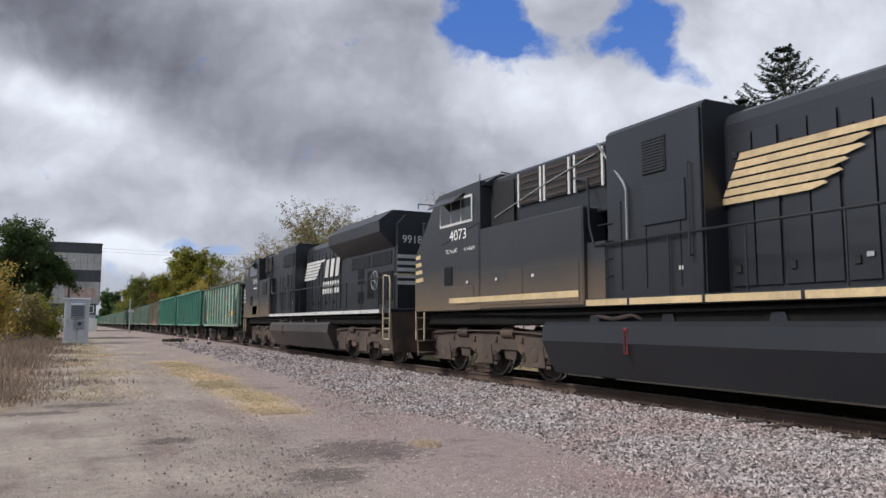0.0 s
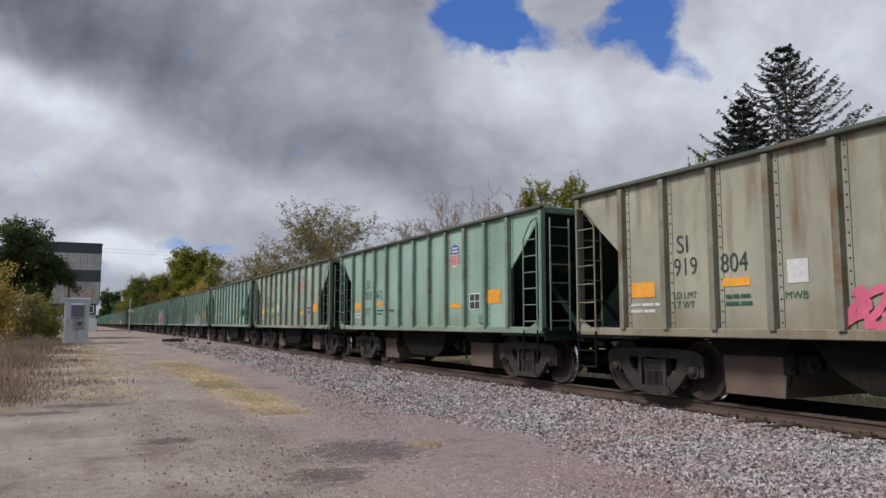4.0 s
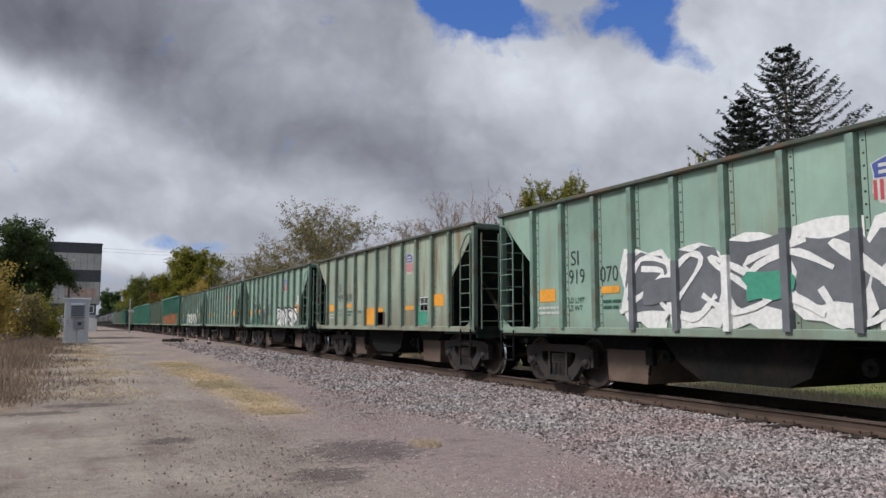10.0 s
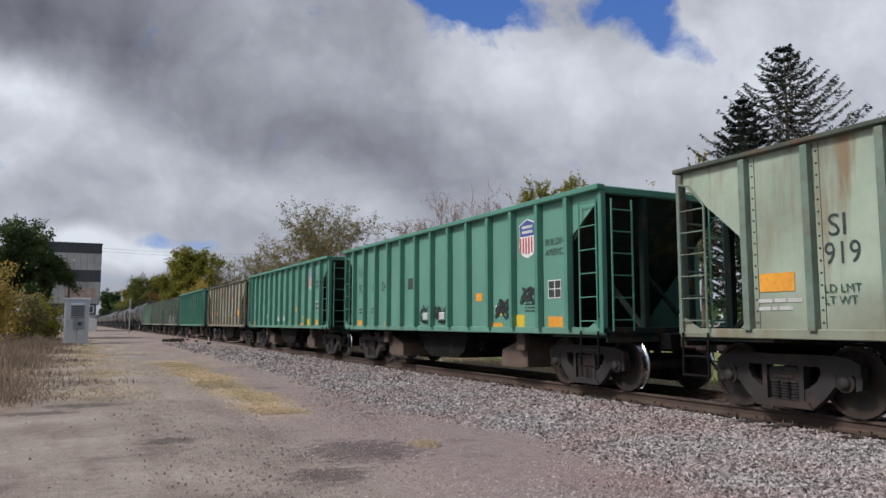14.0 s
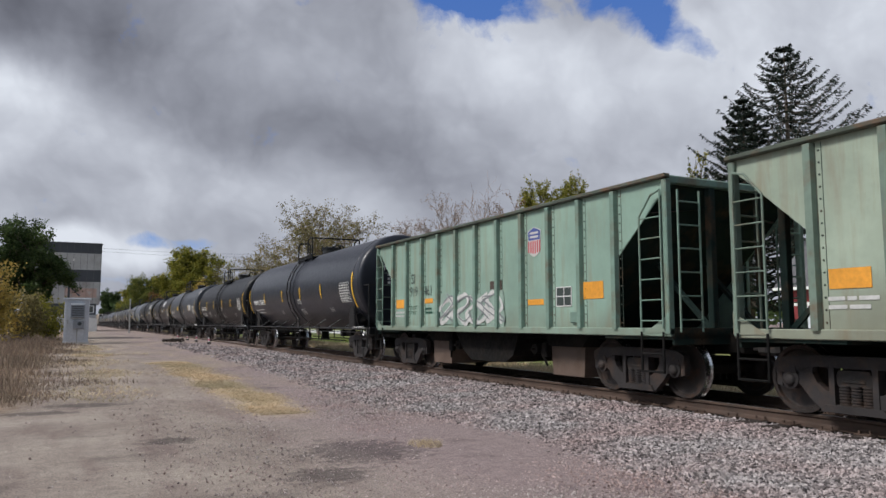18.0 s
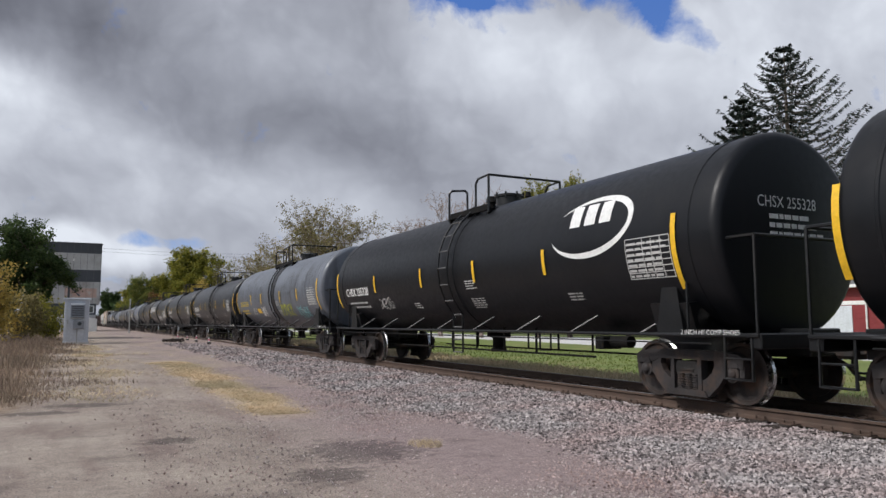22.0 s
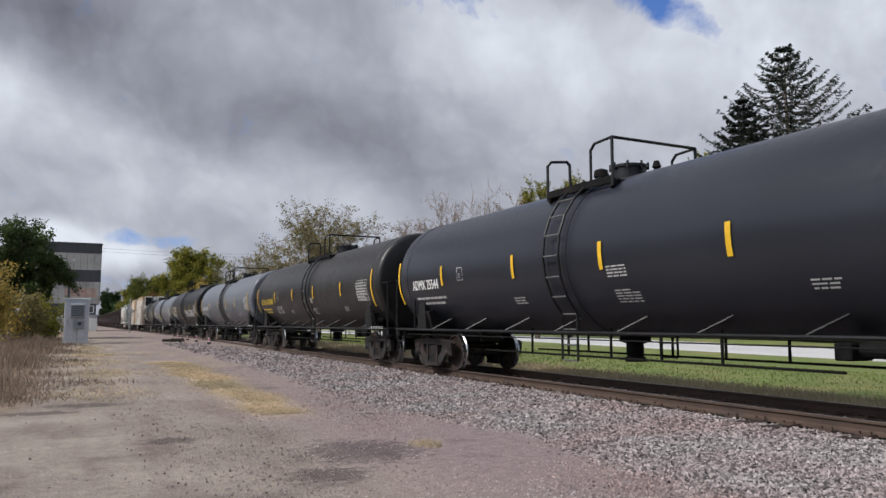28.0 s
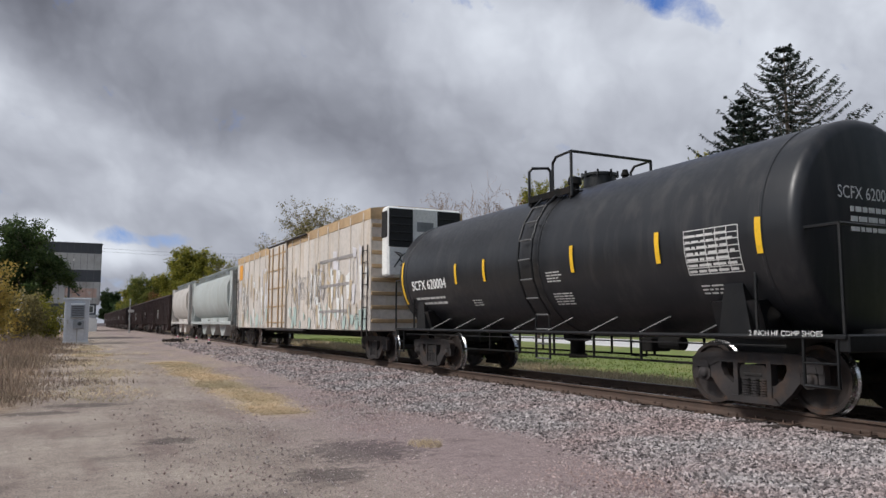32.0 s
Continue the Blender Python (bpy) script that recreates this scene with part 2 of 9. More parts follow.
# rust-stained green steel, coloured near black for the shade inside car ends
M_END = surf("shade_dark_green_steel", (0.014, 0.028, 0.024), 0.85, 0, 0.3, 1.2, 12, 0.2, RUST, 0.4, spec=0.25)
# dirt and rib shadow together in one dark line colour
M_SEAM = surf("dirty_shaded_seam", (0.05, 0.075, 0.06), 0.8, 0, 0.3, 2.0, 14, 0.1, RUST, 0.6)
M_BUBBLE = surf("faded_spray_fill", (0.27, 0.37, 0.31), 0.65, 0, 0.15, 0.9, 9, 0.03)
M_CHORD = surf("rusty_dark_edge", (0.07, 0.085, 0.065), 0.75, 0, 0.3, 1.5, 12, 0.15, RUST, 0.8)
# the chute's brown darkens towards its top
M_CHUTE = surf("worn_chute_steel", (0.14, 0.098, 0.077), 0.65, 0.1, 0.3, 1.4, 14, 0.2, (0.1, 0.06, 0.04), 0.8, height_tint=((0.055, 0.04, 0.032), 0.9, 0.5, 0.75))

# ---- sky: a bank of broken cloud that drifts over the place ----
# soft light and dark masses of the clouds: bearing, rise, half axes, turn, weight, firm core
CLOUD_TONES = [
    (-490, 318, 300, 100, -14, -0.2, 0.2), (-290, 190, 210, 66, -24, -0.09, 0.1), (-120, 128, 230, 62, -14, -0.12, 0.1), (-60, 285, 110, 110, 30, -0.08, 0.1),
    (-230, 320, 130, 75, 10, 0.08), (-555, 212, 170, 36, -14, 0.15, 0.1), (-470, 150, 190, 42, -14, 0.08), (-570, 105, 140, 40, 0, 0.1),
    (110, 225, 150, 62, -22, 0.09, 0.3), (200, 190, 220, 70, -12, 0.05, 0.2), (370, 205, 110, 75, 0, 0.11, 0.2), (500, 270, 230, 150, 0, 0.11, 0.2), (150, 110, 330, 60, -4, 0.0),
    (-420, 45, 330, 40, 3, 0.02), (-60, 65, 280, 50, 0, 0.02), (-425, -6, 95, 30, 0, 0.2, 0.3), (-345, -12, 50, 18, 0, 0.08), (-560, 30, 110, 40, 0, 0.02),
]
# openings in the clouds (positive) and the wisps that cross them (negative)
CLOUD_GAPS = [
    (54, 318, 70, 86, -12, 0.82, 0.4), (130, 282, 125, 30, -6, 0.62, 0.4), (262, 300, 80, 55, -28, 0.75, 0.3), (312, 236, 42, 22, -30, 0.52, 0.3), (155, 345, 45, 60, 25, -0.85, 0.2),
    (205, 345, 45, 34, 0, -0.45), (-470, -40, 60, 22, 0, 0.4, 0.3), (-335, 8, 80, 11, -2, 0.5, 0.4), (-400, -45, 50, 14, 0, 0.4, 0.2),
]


def cloud_material():
    m, n, l, bs = nodes_of("broken_clouds")
    nt = m.node_tree
    n.remove(bs)
    tc = n.new("ShaderNodeTexCoord")
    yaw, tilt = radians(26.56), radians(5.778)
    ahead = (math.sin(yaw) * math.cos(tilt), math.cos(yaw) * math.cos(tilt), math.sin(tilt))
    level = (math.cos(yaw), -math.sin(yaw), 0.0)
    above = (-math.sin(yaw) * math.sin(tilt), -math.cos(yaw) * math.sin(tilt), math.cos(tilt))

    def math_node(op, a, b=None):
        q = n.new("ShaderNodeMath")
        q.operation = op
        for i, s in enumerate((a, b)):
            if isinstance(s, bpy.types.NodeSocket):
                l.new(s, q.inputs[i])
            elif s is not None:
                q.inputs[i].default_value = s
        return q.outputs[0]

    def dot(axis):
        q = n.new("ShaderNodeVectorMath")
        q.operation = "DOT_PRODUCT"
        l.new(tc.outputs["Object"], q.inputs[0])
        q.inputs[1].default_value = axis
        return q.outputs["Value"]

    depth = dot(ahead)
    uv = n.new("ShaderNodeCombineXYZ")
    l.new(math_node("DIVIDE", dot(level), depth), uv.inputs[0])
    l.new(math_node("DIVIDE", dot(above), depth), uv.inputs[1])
    def bend(vec, scale, amount, detail):
        """Shift a place by noise, so that outlines billow."""
        q, mv = n.new("ShaderNodeTexNoise"), n.new("ShaderNodeVectorMath")
        q.inputs["Scale"].default_value, q.inputs["Detail"].default_value = scale, detail
        l.new(vec, q.inputs["Vector"])
        mv.operation = "MULTIPLY_ADD"
        mv.inputs[1].default_value, mv.inputs[2].default_value = (amount, amount * 0.7, 0), (-amount / 2, -amount * 0.35, 0)
        l.new(q.outputs["Color"], mv.inputs[0])
        ad = n.new("ShaderNodeVectorMath")
        l.new(vec, ad.inputs[0])
        l.new(mv.outputs[0], ad.inputs[1])
        return ad.outputs[0]

    bent = bend(bend(uv.outputs[0], 4.0, 0.11, 3.0), 15.0, 0.035, 5.0)
    flat = n.new("ShaderNodeMapping")
    flat.inputs["Scale"].default_value, flat.inputs["Rotation"].default_value = (1.0, 1.55, 1.0), (0, 0, radians(14))
    l.new(bent, flat.inputs["Vector"])

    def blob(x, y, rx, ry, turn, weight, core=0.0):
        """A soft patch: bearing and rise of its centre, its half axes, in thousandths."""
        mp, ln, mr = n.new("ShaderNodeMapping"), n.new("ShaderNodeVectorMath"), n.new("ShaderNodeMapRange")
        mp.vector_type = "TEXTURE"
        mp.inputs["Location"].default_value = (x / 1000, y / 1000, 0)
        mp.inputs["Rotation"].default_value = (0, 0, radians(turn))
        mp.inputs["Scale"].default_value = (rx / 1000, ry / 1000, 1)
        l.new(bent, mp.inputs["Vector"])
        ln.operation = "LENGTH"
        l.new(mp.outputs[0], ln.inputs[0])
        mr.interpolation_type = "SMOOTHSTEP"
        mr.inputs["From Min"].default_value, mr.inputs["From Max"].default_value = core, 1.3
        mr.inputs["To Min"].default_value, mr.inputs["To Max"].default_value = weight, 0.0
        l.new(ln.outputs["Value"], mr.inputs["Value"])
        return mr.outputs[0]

    broad = noise_of(nt, flat.outputs[0], 3.4, 5, 0.5)
    billow = noise_of(nt, flat.outputs[0], 8.5, 8, 0.58)
    puff = n.new("ShaderNodeTexVoronoi")
    puff.feature = "SMOOTH_F1"
    puff.inputs["Scale"].default_value, puff.inputs["Detail"].default_value, puff.inputs["Roughness"].default_value = 11.0, 3.0, 0.6
    puff.inputs["Smoothness"].default_value = 0.45
    l.new(bent, puff.inputs["Vector"])
    # the usual light grey, varied by broad and fine billows
    tone = math_node("ADD", math_node("MULTIPLY", math_node("SUBTRACT", broad, 0.5), 0.24), 0.715)
    tone = math_node("ADD", tone, math_node("MULTIPLY", math_node("SUBTRACT", billow, 0.5), 0.15))
    tone = math_node("SUBTRACT", tone, math_node("MULTIPLY", math_node("SUBTRACT", puff.outputs["Distance"], 0.4), 0.08))
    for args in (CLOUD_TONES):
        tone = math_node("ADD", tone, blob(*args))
    tone = math_node("MINIMUM", math_node("MAXIMUM", tone, 0.34), 0.85)
    light = math_node("POWER", tone, 2.2)
    grey = ramp(nt, tone, 0.4, 0.85, (0.915, 0.965, 1.18), (0.945, 1.0, 1.1))
    lit = n.new("ShaderNodeVectorMath")
    lit.operation = "SCALE"
    l.new(grey, lit.inputs[0])
    l.new(light, lit.inputs["Scale"])
    shred = noise_of(nt, bent, 13.0, 10, 0.62)
    gap = math_node("MULTIPLY", math_node("SUBTRACT", shred, 0.5), 2.0)
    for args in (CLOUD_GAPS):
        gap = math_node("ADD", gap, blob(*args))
    gap = ramp(nt, gap, 0.26, 0.72)
    blue = ramp(nt, math_node("ADD", dot((0, 0, 1.0 / 1500)), 0.0), 0.0, 0.45, (0.42, 0.56, 0.78), (0.03, 0.115, 0.41))
    colour = mixed(nt, "MIX", gap, lit.outputs[0], blue)
    em = n.new("ShaderNodeEmission")
    l.new(colour, em.inputs["Color"])
    l.new(em.outputs[0], n["Material Output"].inputs["Surface"])
    return m


def cloud_bank():
    """A shallow cap ahead of the place, high near by and down to the ground far off."""
    vs, fs, rings, cuts = [], [], 26, 48
    for i in range(rings + 1):
        r = 760 + (4700 - 760) * i / rings
        z = 700 * (1 - (r / 4600) ** 2) - 8
        for j in range(cuts + 1):
            a = radians(26.56 + -62 + 124 * j / cuts)
            vs.append((r * math.sin(a), r * math.cos(a), z))
    w = cuts + 1
    fs = np.array([(i * w + j, i * w + j + 1, (i + 1) * w + j + 1, (i + 1) * w + j) for i in range(rings) for j in range(cuts)])
    return setting("backdrop_clouds", arrays_mesh("backdrop_clouds", np.array(vs), fs, cloud_material(), True), None,
                   "broken grey and white clouds with a gap of blue sky", "sky")


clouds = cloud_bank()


# ---- ground ----
def rise(y):
    t = min(max((y - 8) / 42, 0), 1)
    return 0.27 * t * t * (3 - 2 * t)


def ground_material():
    m, n, l, bs = nodes_of("dirt_and_gravel")
    nt = m.node_tree
    vec = coords(nt, shift=False)
    long = coords(nt, (1.6, 0.35, 1), shift=False)
    tracks, patches, grain, speck = noise_of(nt, long, 0.9, 5), noise_of(nt, vec, 0.35, 5, 0.6), noise_of(nt, vec, 55, 6, 0.7), noise_of(nt, vec, 6, 6, 0.65)
    c = mixed(nt, "MIX", ramp(nt, patches, 0.35, 0.62), (0.255, 0.208, 0.18), (0.405, 0.348, 0.295))
    c = mixed(nt, "MIX", ramp(nt, tracks, 0.5, 0.68), c, (0.23, 0.178, 0.158))
    sep = n.new("ShaderNodeSeparateXYZ")
    l.new(vec, sep.inputs[0])
    # reddish gravel spreads from the track towards the lot
    add = n.new("ShaderNodeMath")
    add.operation = "MULTIPLY_ADD"
    l.new(patches, add.inputs[0])
    add.inputs[1].default_value = 3.0
    l.new(sep.outputs[0], add.inputs[2])
    mr = n.new("ShaderNodeMapRange")
    mr.inputs["From Min"].default_value, mr.inputs["From Max"].default_value = 3.6, 5.6
    l.new(add.outputs[0], mr.inputs["Value"])
    c = mixed(nt, "MIX", mr.outputs[0], c, (0.305, 0.24, 0.232))
    def both_of(a, b, op="MULTIPLY"):
        q = n.new("ShaderNodeMath")
        q.operation = op
        for i, k in enumerate((a, b)):
            if isinstance(k, bpy.types.NodeSocket):
                l.new(k, q.inputs[i])
            else:
                q.inputs[i].default_value = k
        return q.outputs[0]

    # straw-coloured dead grass far along the lot
    straw = noise_of(nt, coords(nt, (1, 0.4, 1), shift=False), 0.6, 6, 0.65)
    mr2 = n.new("ShaderNodeMapRange")
    mr2.inputs["From Min"].default_value, mr2.inputs["From Max"].default_value = 12, 26
    l.new(sep.outputs[1], mr2.inputs["Value"])
    both = n.new("ShaderNodeMath")
    both.operation = "MULTIPLY"
    l.new(ramp(nt, straw, 0.42, 0.6), both.inputs[0])
    l.new(mr2.outputs[0], both.inputs[1])
    c = mixed(nt, "MIX", both_of(both.outputs[0], 0.7), c, (0.38, 0.31, 0.24))
    # straw strips and the brown floor of the weedy field
    def band(value_socket, lo, hi, soft):
        a, b, m2 = n.new("ShaderNodeMapRange"), n.new("ShaderNodeMapRange"), n.new("ShaderNodeMath")
        for q, e0, e1 in ((a, lo - soft, lo + soft), (b, hi + soft, hi - soft)):
            q.inputs["From Min"].default_value, q.inputs["From Max"].default_value = e0, e1
            l.new(value_socket, q.inputs["Value"])
        m2.operation = "MULTIPLY"
        l.new(a.outputs[0], m2.inputs[0])
        l.new(b.outputs[0], m2.inputs[1])
        return m2.outputs[0]

    drift = both_of(both_of(sep.outputs[0], both_of(sep.outputs[1], 0.01), "ADD"), both_of(both_of(speck, 0.5, "SUBTRACT"), 1.5), "ADD")
    lane = both_of(band(drift, 3.0, 3.85, 0.28), band(sep.outputs[1], 12.8, 29, 1.2))
    c = mixed(nt, "MIX", both_of(lane, ramp(nt, noise_of(nt, vec, 2.2, 4), 0.28, 0.46)), c, (0.62, 0.48, 0.31))
    edge = both_of(sep.outputs[0], both_of(both_of(speck, 0.5, "SUBTRACT"), 2.0), "ADD")
    weedy = both_of(band(edge, -60, -0.9, 0.3), band(sep.outputs[1], 14.5, 130, 0.8))
    c = mixed(nt, "MIX", weedy, c, (0.27, 0.2, 0.14))
    # damp, oily stains
    oil = noise_of(nt, coords(nt, (0.8, 1.1, 1), shift=False), 0.75, 4, 0.5)
    c = mixed(nt, "MULTIPLY", ramp(nt, oil, 0.60, 0.72), c, (0.62, 0.62, 0.64))
    for px, py, rx, ry in ((3.2, 8.6, 1.0, 1.2), (0.2, 15.4, 1.0, 0.5), (-0.6, 14.4, 1.0, 0.4), (2.4, 7.4, 0.6, 0.6), (1.2, 10.5, 0.5, 0.4)):
        mp, ln, mr3 = n.new("ShaderNodeMapping"), n.new("ShaderNodeVectorMath"), n.new("ShaderNodeMapRange")
        mp.vector_type = "TEXTURE"
        mp.inputs["Location"].default_value, mp.inputs["Scale"].default_value = (px, py, 0), (rx, ry, 50)
        l.new(vec, mp.inputs["Vector"])
        ln.operation = "LENGTH"
        l.new(mp.outputs[0], ln.inputs[0])
        mr3.inputs["From Min"].default_value, mr3.inputs["From Max"].default_value = 0.85, 0.45
        l.new(both_of(ln.outputs["Value"], both_of(both_of(speck, 0.5, "SUBTRACT"), 1.6), "ADD"), mr3.inputs["Value"])
        c = mixed(nt, "MULTIPLY", both_of(mr3.outputs[0], 0.9), c, (0.45, 0.45, 0.47))
    c = mixed(nt, "MULTIPLY", 0.9, c, ramp(nt, speck, 0.34, 0.62, (0.84, 0.84, 0.85), (1.08, 1.08, 1.07)))
    c = mixed(nt, "MULTIPLY", 0.9, c, ramp(nt, grain, 0.38, 0.6, (0.58, 0.58, 0.6), (1.28, 1.27, 1.26)))
    clod = n.new("ShaderNodeTexVoronoi")
    clod.inputs["Scale"].default_value = 26.0
    l.new(vec, clod.inputs["Vector"])
    stone = both_of(ramp(nt, clod.outputs["Distance"], 0.3, 0.38, (1, 1, 1), (0, 0, 0)), ramp(nt, clod.outputs["Color"], 0.62, 0.7))
    c = mixed(nt, "MIX", both_of(stone, 0.25), c, mixed(nt, "MIX", ramp(nt, grain, 0.4, 0.6), (0.24, 0.2, 0.19), (0.52, 0.47, 0.44)))
    l.new(c, bs.inputs["Base Color"])
    bs.inputs["Roughness"].default_value = 0.95
    bs.inputs["Specular IOR Level"].default_value = 0.2
    mx = n.new("ShaderNodeMath")
    mx.operation = "ADD"
    l.new(grain, mx.inputs[0])
    l.new(speck, mx.inputs[1])
    b = n.new("ShaderNodeBump")
    b.inputs["Strength"].default_value, b.inputs["Distance"].default_value = 0.5, 0.014
    l.new(mx.outputs[0], b.inputs["Height"])
    l.new(b.outputs[0], bs.inputs["Normal"])
    return m


def grown(a, b, near, far):
    """Steps from a to b that are fine near zero and coarse far off."""
    out, q = [0.0], 0.0
    while q < b:
        q += near + (far - near) * min(1, (q / 600) ** 1.0) + q * 0.06
        out.append(min(q, b))
    neg, q = [], 0.0
    while q > a:
        q -= near + (far - near) * min(1, (-q / 600) ** 1.0) + -q * 0.06
        neg.append(max(q, a))
    return neg[::-1] + out


def build_ground():
    xs, ys = grown(-4000, 4000, 0.35, 300), grown(-4000, 4400, 0.35, 300)
    vs = []
    for y in ys:
        for x in xs:
            z = rise(y)
            if abs(x) < 60 and -20 < y < 120:
                z += 0.035 * noise.noise((x * 0.35, y * 0.25, 0)) + 0.02 * noise.noise((x * 1.3, y * 0.7, 3))
                z -= 0.03 * max(0, math.cos((x - 1.2) * 2.2)) * (1 if -0.5 < x < 4 else 0)
            vs.append((x, y, z))
    w = len(xs)
    fs = np.array([(j * w + i, j * w + i + 1, (j + 1) * w + i + 1, (j + 1) * w + i) for j in range(len(ys) - 1) for i in range(w - 1)])
    return setting("ground", arrays_mesh("ground", np.array(vs), fs, ground_material(), True), None,
                   "bare dirt and reddish gravel lot with dead grass", "ground")


ground = build_ground()

# lawn and street beyond the track
M_LAWN = surf("lawn_grass", (0.15, 0.195, 0.045), 0.9, 0, 0.25, 0.25, 9, 0.5, (0.3, 0.25, 0.1), 0.8)
M_CONCRETE = surf("pale_concrete", (0.62, 0.61, 0.6), 0.85, 0, 0.1, 0.2, 6, 0.1)
M_DRYGROUND = surf("dry_grass_ground", (0.3, 0.235, 0.13), 0.95, 0, 0.25, 0.5, 8, 0.6, (0.13, 0.15, 0.05), 0.6)


def strip(name, x0, x1, y0, y1, z, mat, label, category, wavy=0.0):
    b, n = Buf(), 80
    for i in range(n + 1):
        y = y0 + (y1 - y0) * (i / n)
        dz = rise(y) + z
        a = x0 + wavy * noise.noise((y * 0.4, 0, 1))
        c = x1 + wavy * noise.noise((y * 0.4, 5, 1))
        b.v += [(a, y, dz), (c, y, dz), (c, y, dz - 0.12), (a, y, dz - 0.12)]
    for i in range(n):
        k = 4 * i
        b.f += [(k, k + 1, k + 5, k + 4), (k + 1, k + 2, k + 6, k + 5), (k + 3, k, k + 4, k + 7)]
    return setting(name, b, mat, label, category)


strip("lawn", 13.2, 27.4, -20, 170, 0.06, M_LAWN, "green mown lawn between the track and the street", "lawn")
strip("grass_verge", 11.6, 13.6, -20, 170, 0.075, M_DRYGROUND, "strip of dry yellow grass beside the ballast", "grass", 0.35)
strip("road", 27.4, 38.0, -40, 200, 0.05, M_CONCRETE, "pale concrete street parallel to the track", "street")
strip("yard", 38.0, 75.0, -40, 200, 0.08, M_LAWN, "green yard across the street", "lawn")


# ---- track ----
def ballast_material(name="ballast_stone", lo=(0.06, 0.052, 0.052), hi=(0.56, 0.51, 0.5)):
    m, n, l, bs = nodes_of(name)
    nt = m.node_tree
    vec = coords(nt, shift=False)
    geo = n.new("ShaderNodeNewGeometry")
    rnd = geo.outputs["Random Per Island"]
    c = ramp(nt, rnd, 0.0, 1.0, lo, hi)
    tint = noise_of(nt, vec, 0.7, 3)
    c = mixed(nt, "MULTIPLY", ramp(nt, tint, 0.4, 0.65), c, (1.0, 0.86, 0.84))
    fine = noise_of(nt, vec, 40, 5)
    c = mixed(nt, "MULTIPLY", 0.8, c, ramp(nt, fine, 0.3, 0.65, (0.7, 0.7, 0.7), (1.1, 1.1, 1.1)))
    l.new(c, bs.inputs["Base Color"])
    bs.inputs["Roughness"].default_value = 0.9
    return m


def bed_material():
    m, n, l, bs = nodes_of("ballast_bed")
    nt = m.node_tree
    vec = coords(nt, shift=False)
    vor = n.new("ShaderNodeTexVoronoi")
    vor.inputs["Scale"].default_value = 17.0
    l.new(vec, vor.inputs["Vector"])
    c = mixed(nt, "MIX", ramp(nt, noise_of(nt, vec, 0.6, 3), 0.4, 0.6), (0.2, 0.18, 0.178), (0.22, 0.17, 0.162))
    c = mixed(nt, "MULTIPLY", 0.85, c, vor.outputs["Color"])
    c = mixed(nt, "ADD", 0.5, c, (0.1, 0.09, 0.09))
    dark = ramp(nt, vor.outputs["Distance"], 0.25, 0.7, (1, 1, 1), (0.45, 0.45, 0.45))
    c = mixed(nt, "MULTIPLY", 0.8, c, dark)
    l.new(c, bs.inputs["Base Color"])
    bs.inputs["Roughness"].default_value = 0.95
    b = n.new("ShaderNodeBump")
    b.invert = True
    b.inputs["Strength"].default_value, b.inputs["Distance"].default_value = 0.8, 0.05
    l.new(vor.outputs["Distance"], b.inputs["Height"])
    l.new(b.outputs[0], bs.inputs["Normal"])
    return m


M_STONE, M_BED = ballast_material(), bed_material()
TOP = RAIL_Z - 0.2       # ballast level between the ties


def bed_height(x, y):
    """Height of the ballast bed at a distance across the track."""
    d = abs(x - TRACK_X)
    if d < 1.45:
        return TOP
    reach = 4.6 if x < TRACK_X else 2.4
    t = min((d - 1.45) / (reach - 1.45), 1)
    foot = rise(y) - 0.03
    return foot + (TOP - foot) * (1 - t) ** 1.25


def build_bed():
    offs = [-4.9, -4.6, -4.2, -3.8, -3.4, -3.0, -2.6, -2.2, -1.9, -1.6, -1.4, -0.8, 0, 0.8, 1.4, 1.7, 2.0, 2.4]
    ys = [-30 + 0.5 * i for i in range(160)] + [50 + 6 * i for i in range(140)]
    vs = []
    for y in ys:
        for o in offs:
            x = TRACK_X + o
            z = bed_height(x, y) + 0.012 * noise.noise((x * 2, y * 2, 0))
            if o == -4.9:
                z = rise(y) - 0.15
            vs.append((x, y, z))
    w = len(offs)
    fs = np.array([(j * w + i, j * w + i + 1, (j + 1) * w + i + 1, (j + 1) * w + i) for j in range(len(ys) - 1) for i in range(w - 1)])
    return setting("ballast_bed", arrays_mesh("ballast_bed", np.array(vs), fs, M_BED, True), None, "bed of crushed grey stone under the track", "ballast")


build_bed()


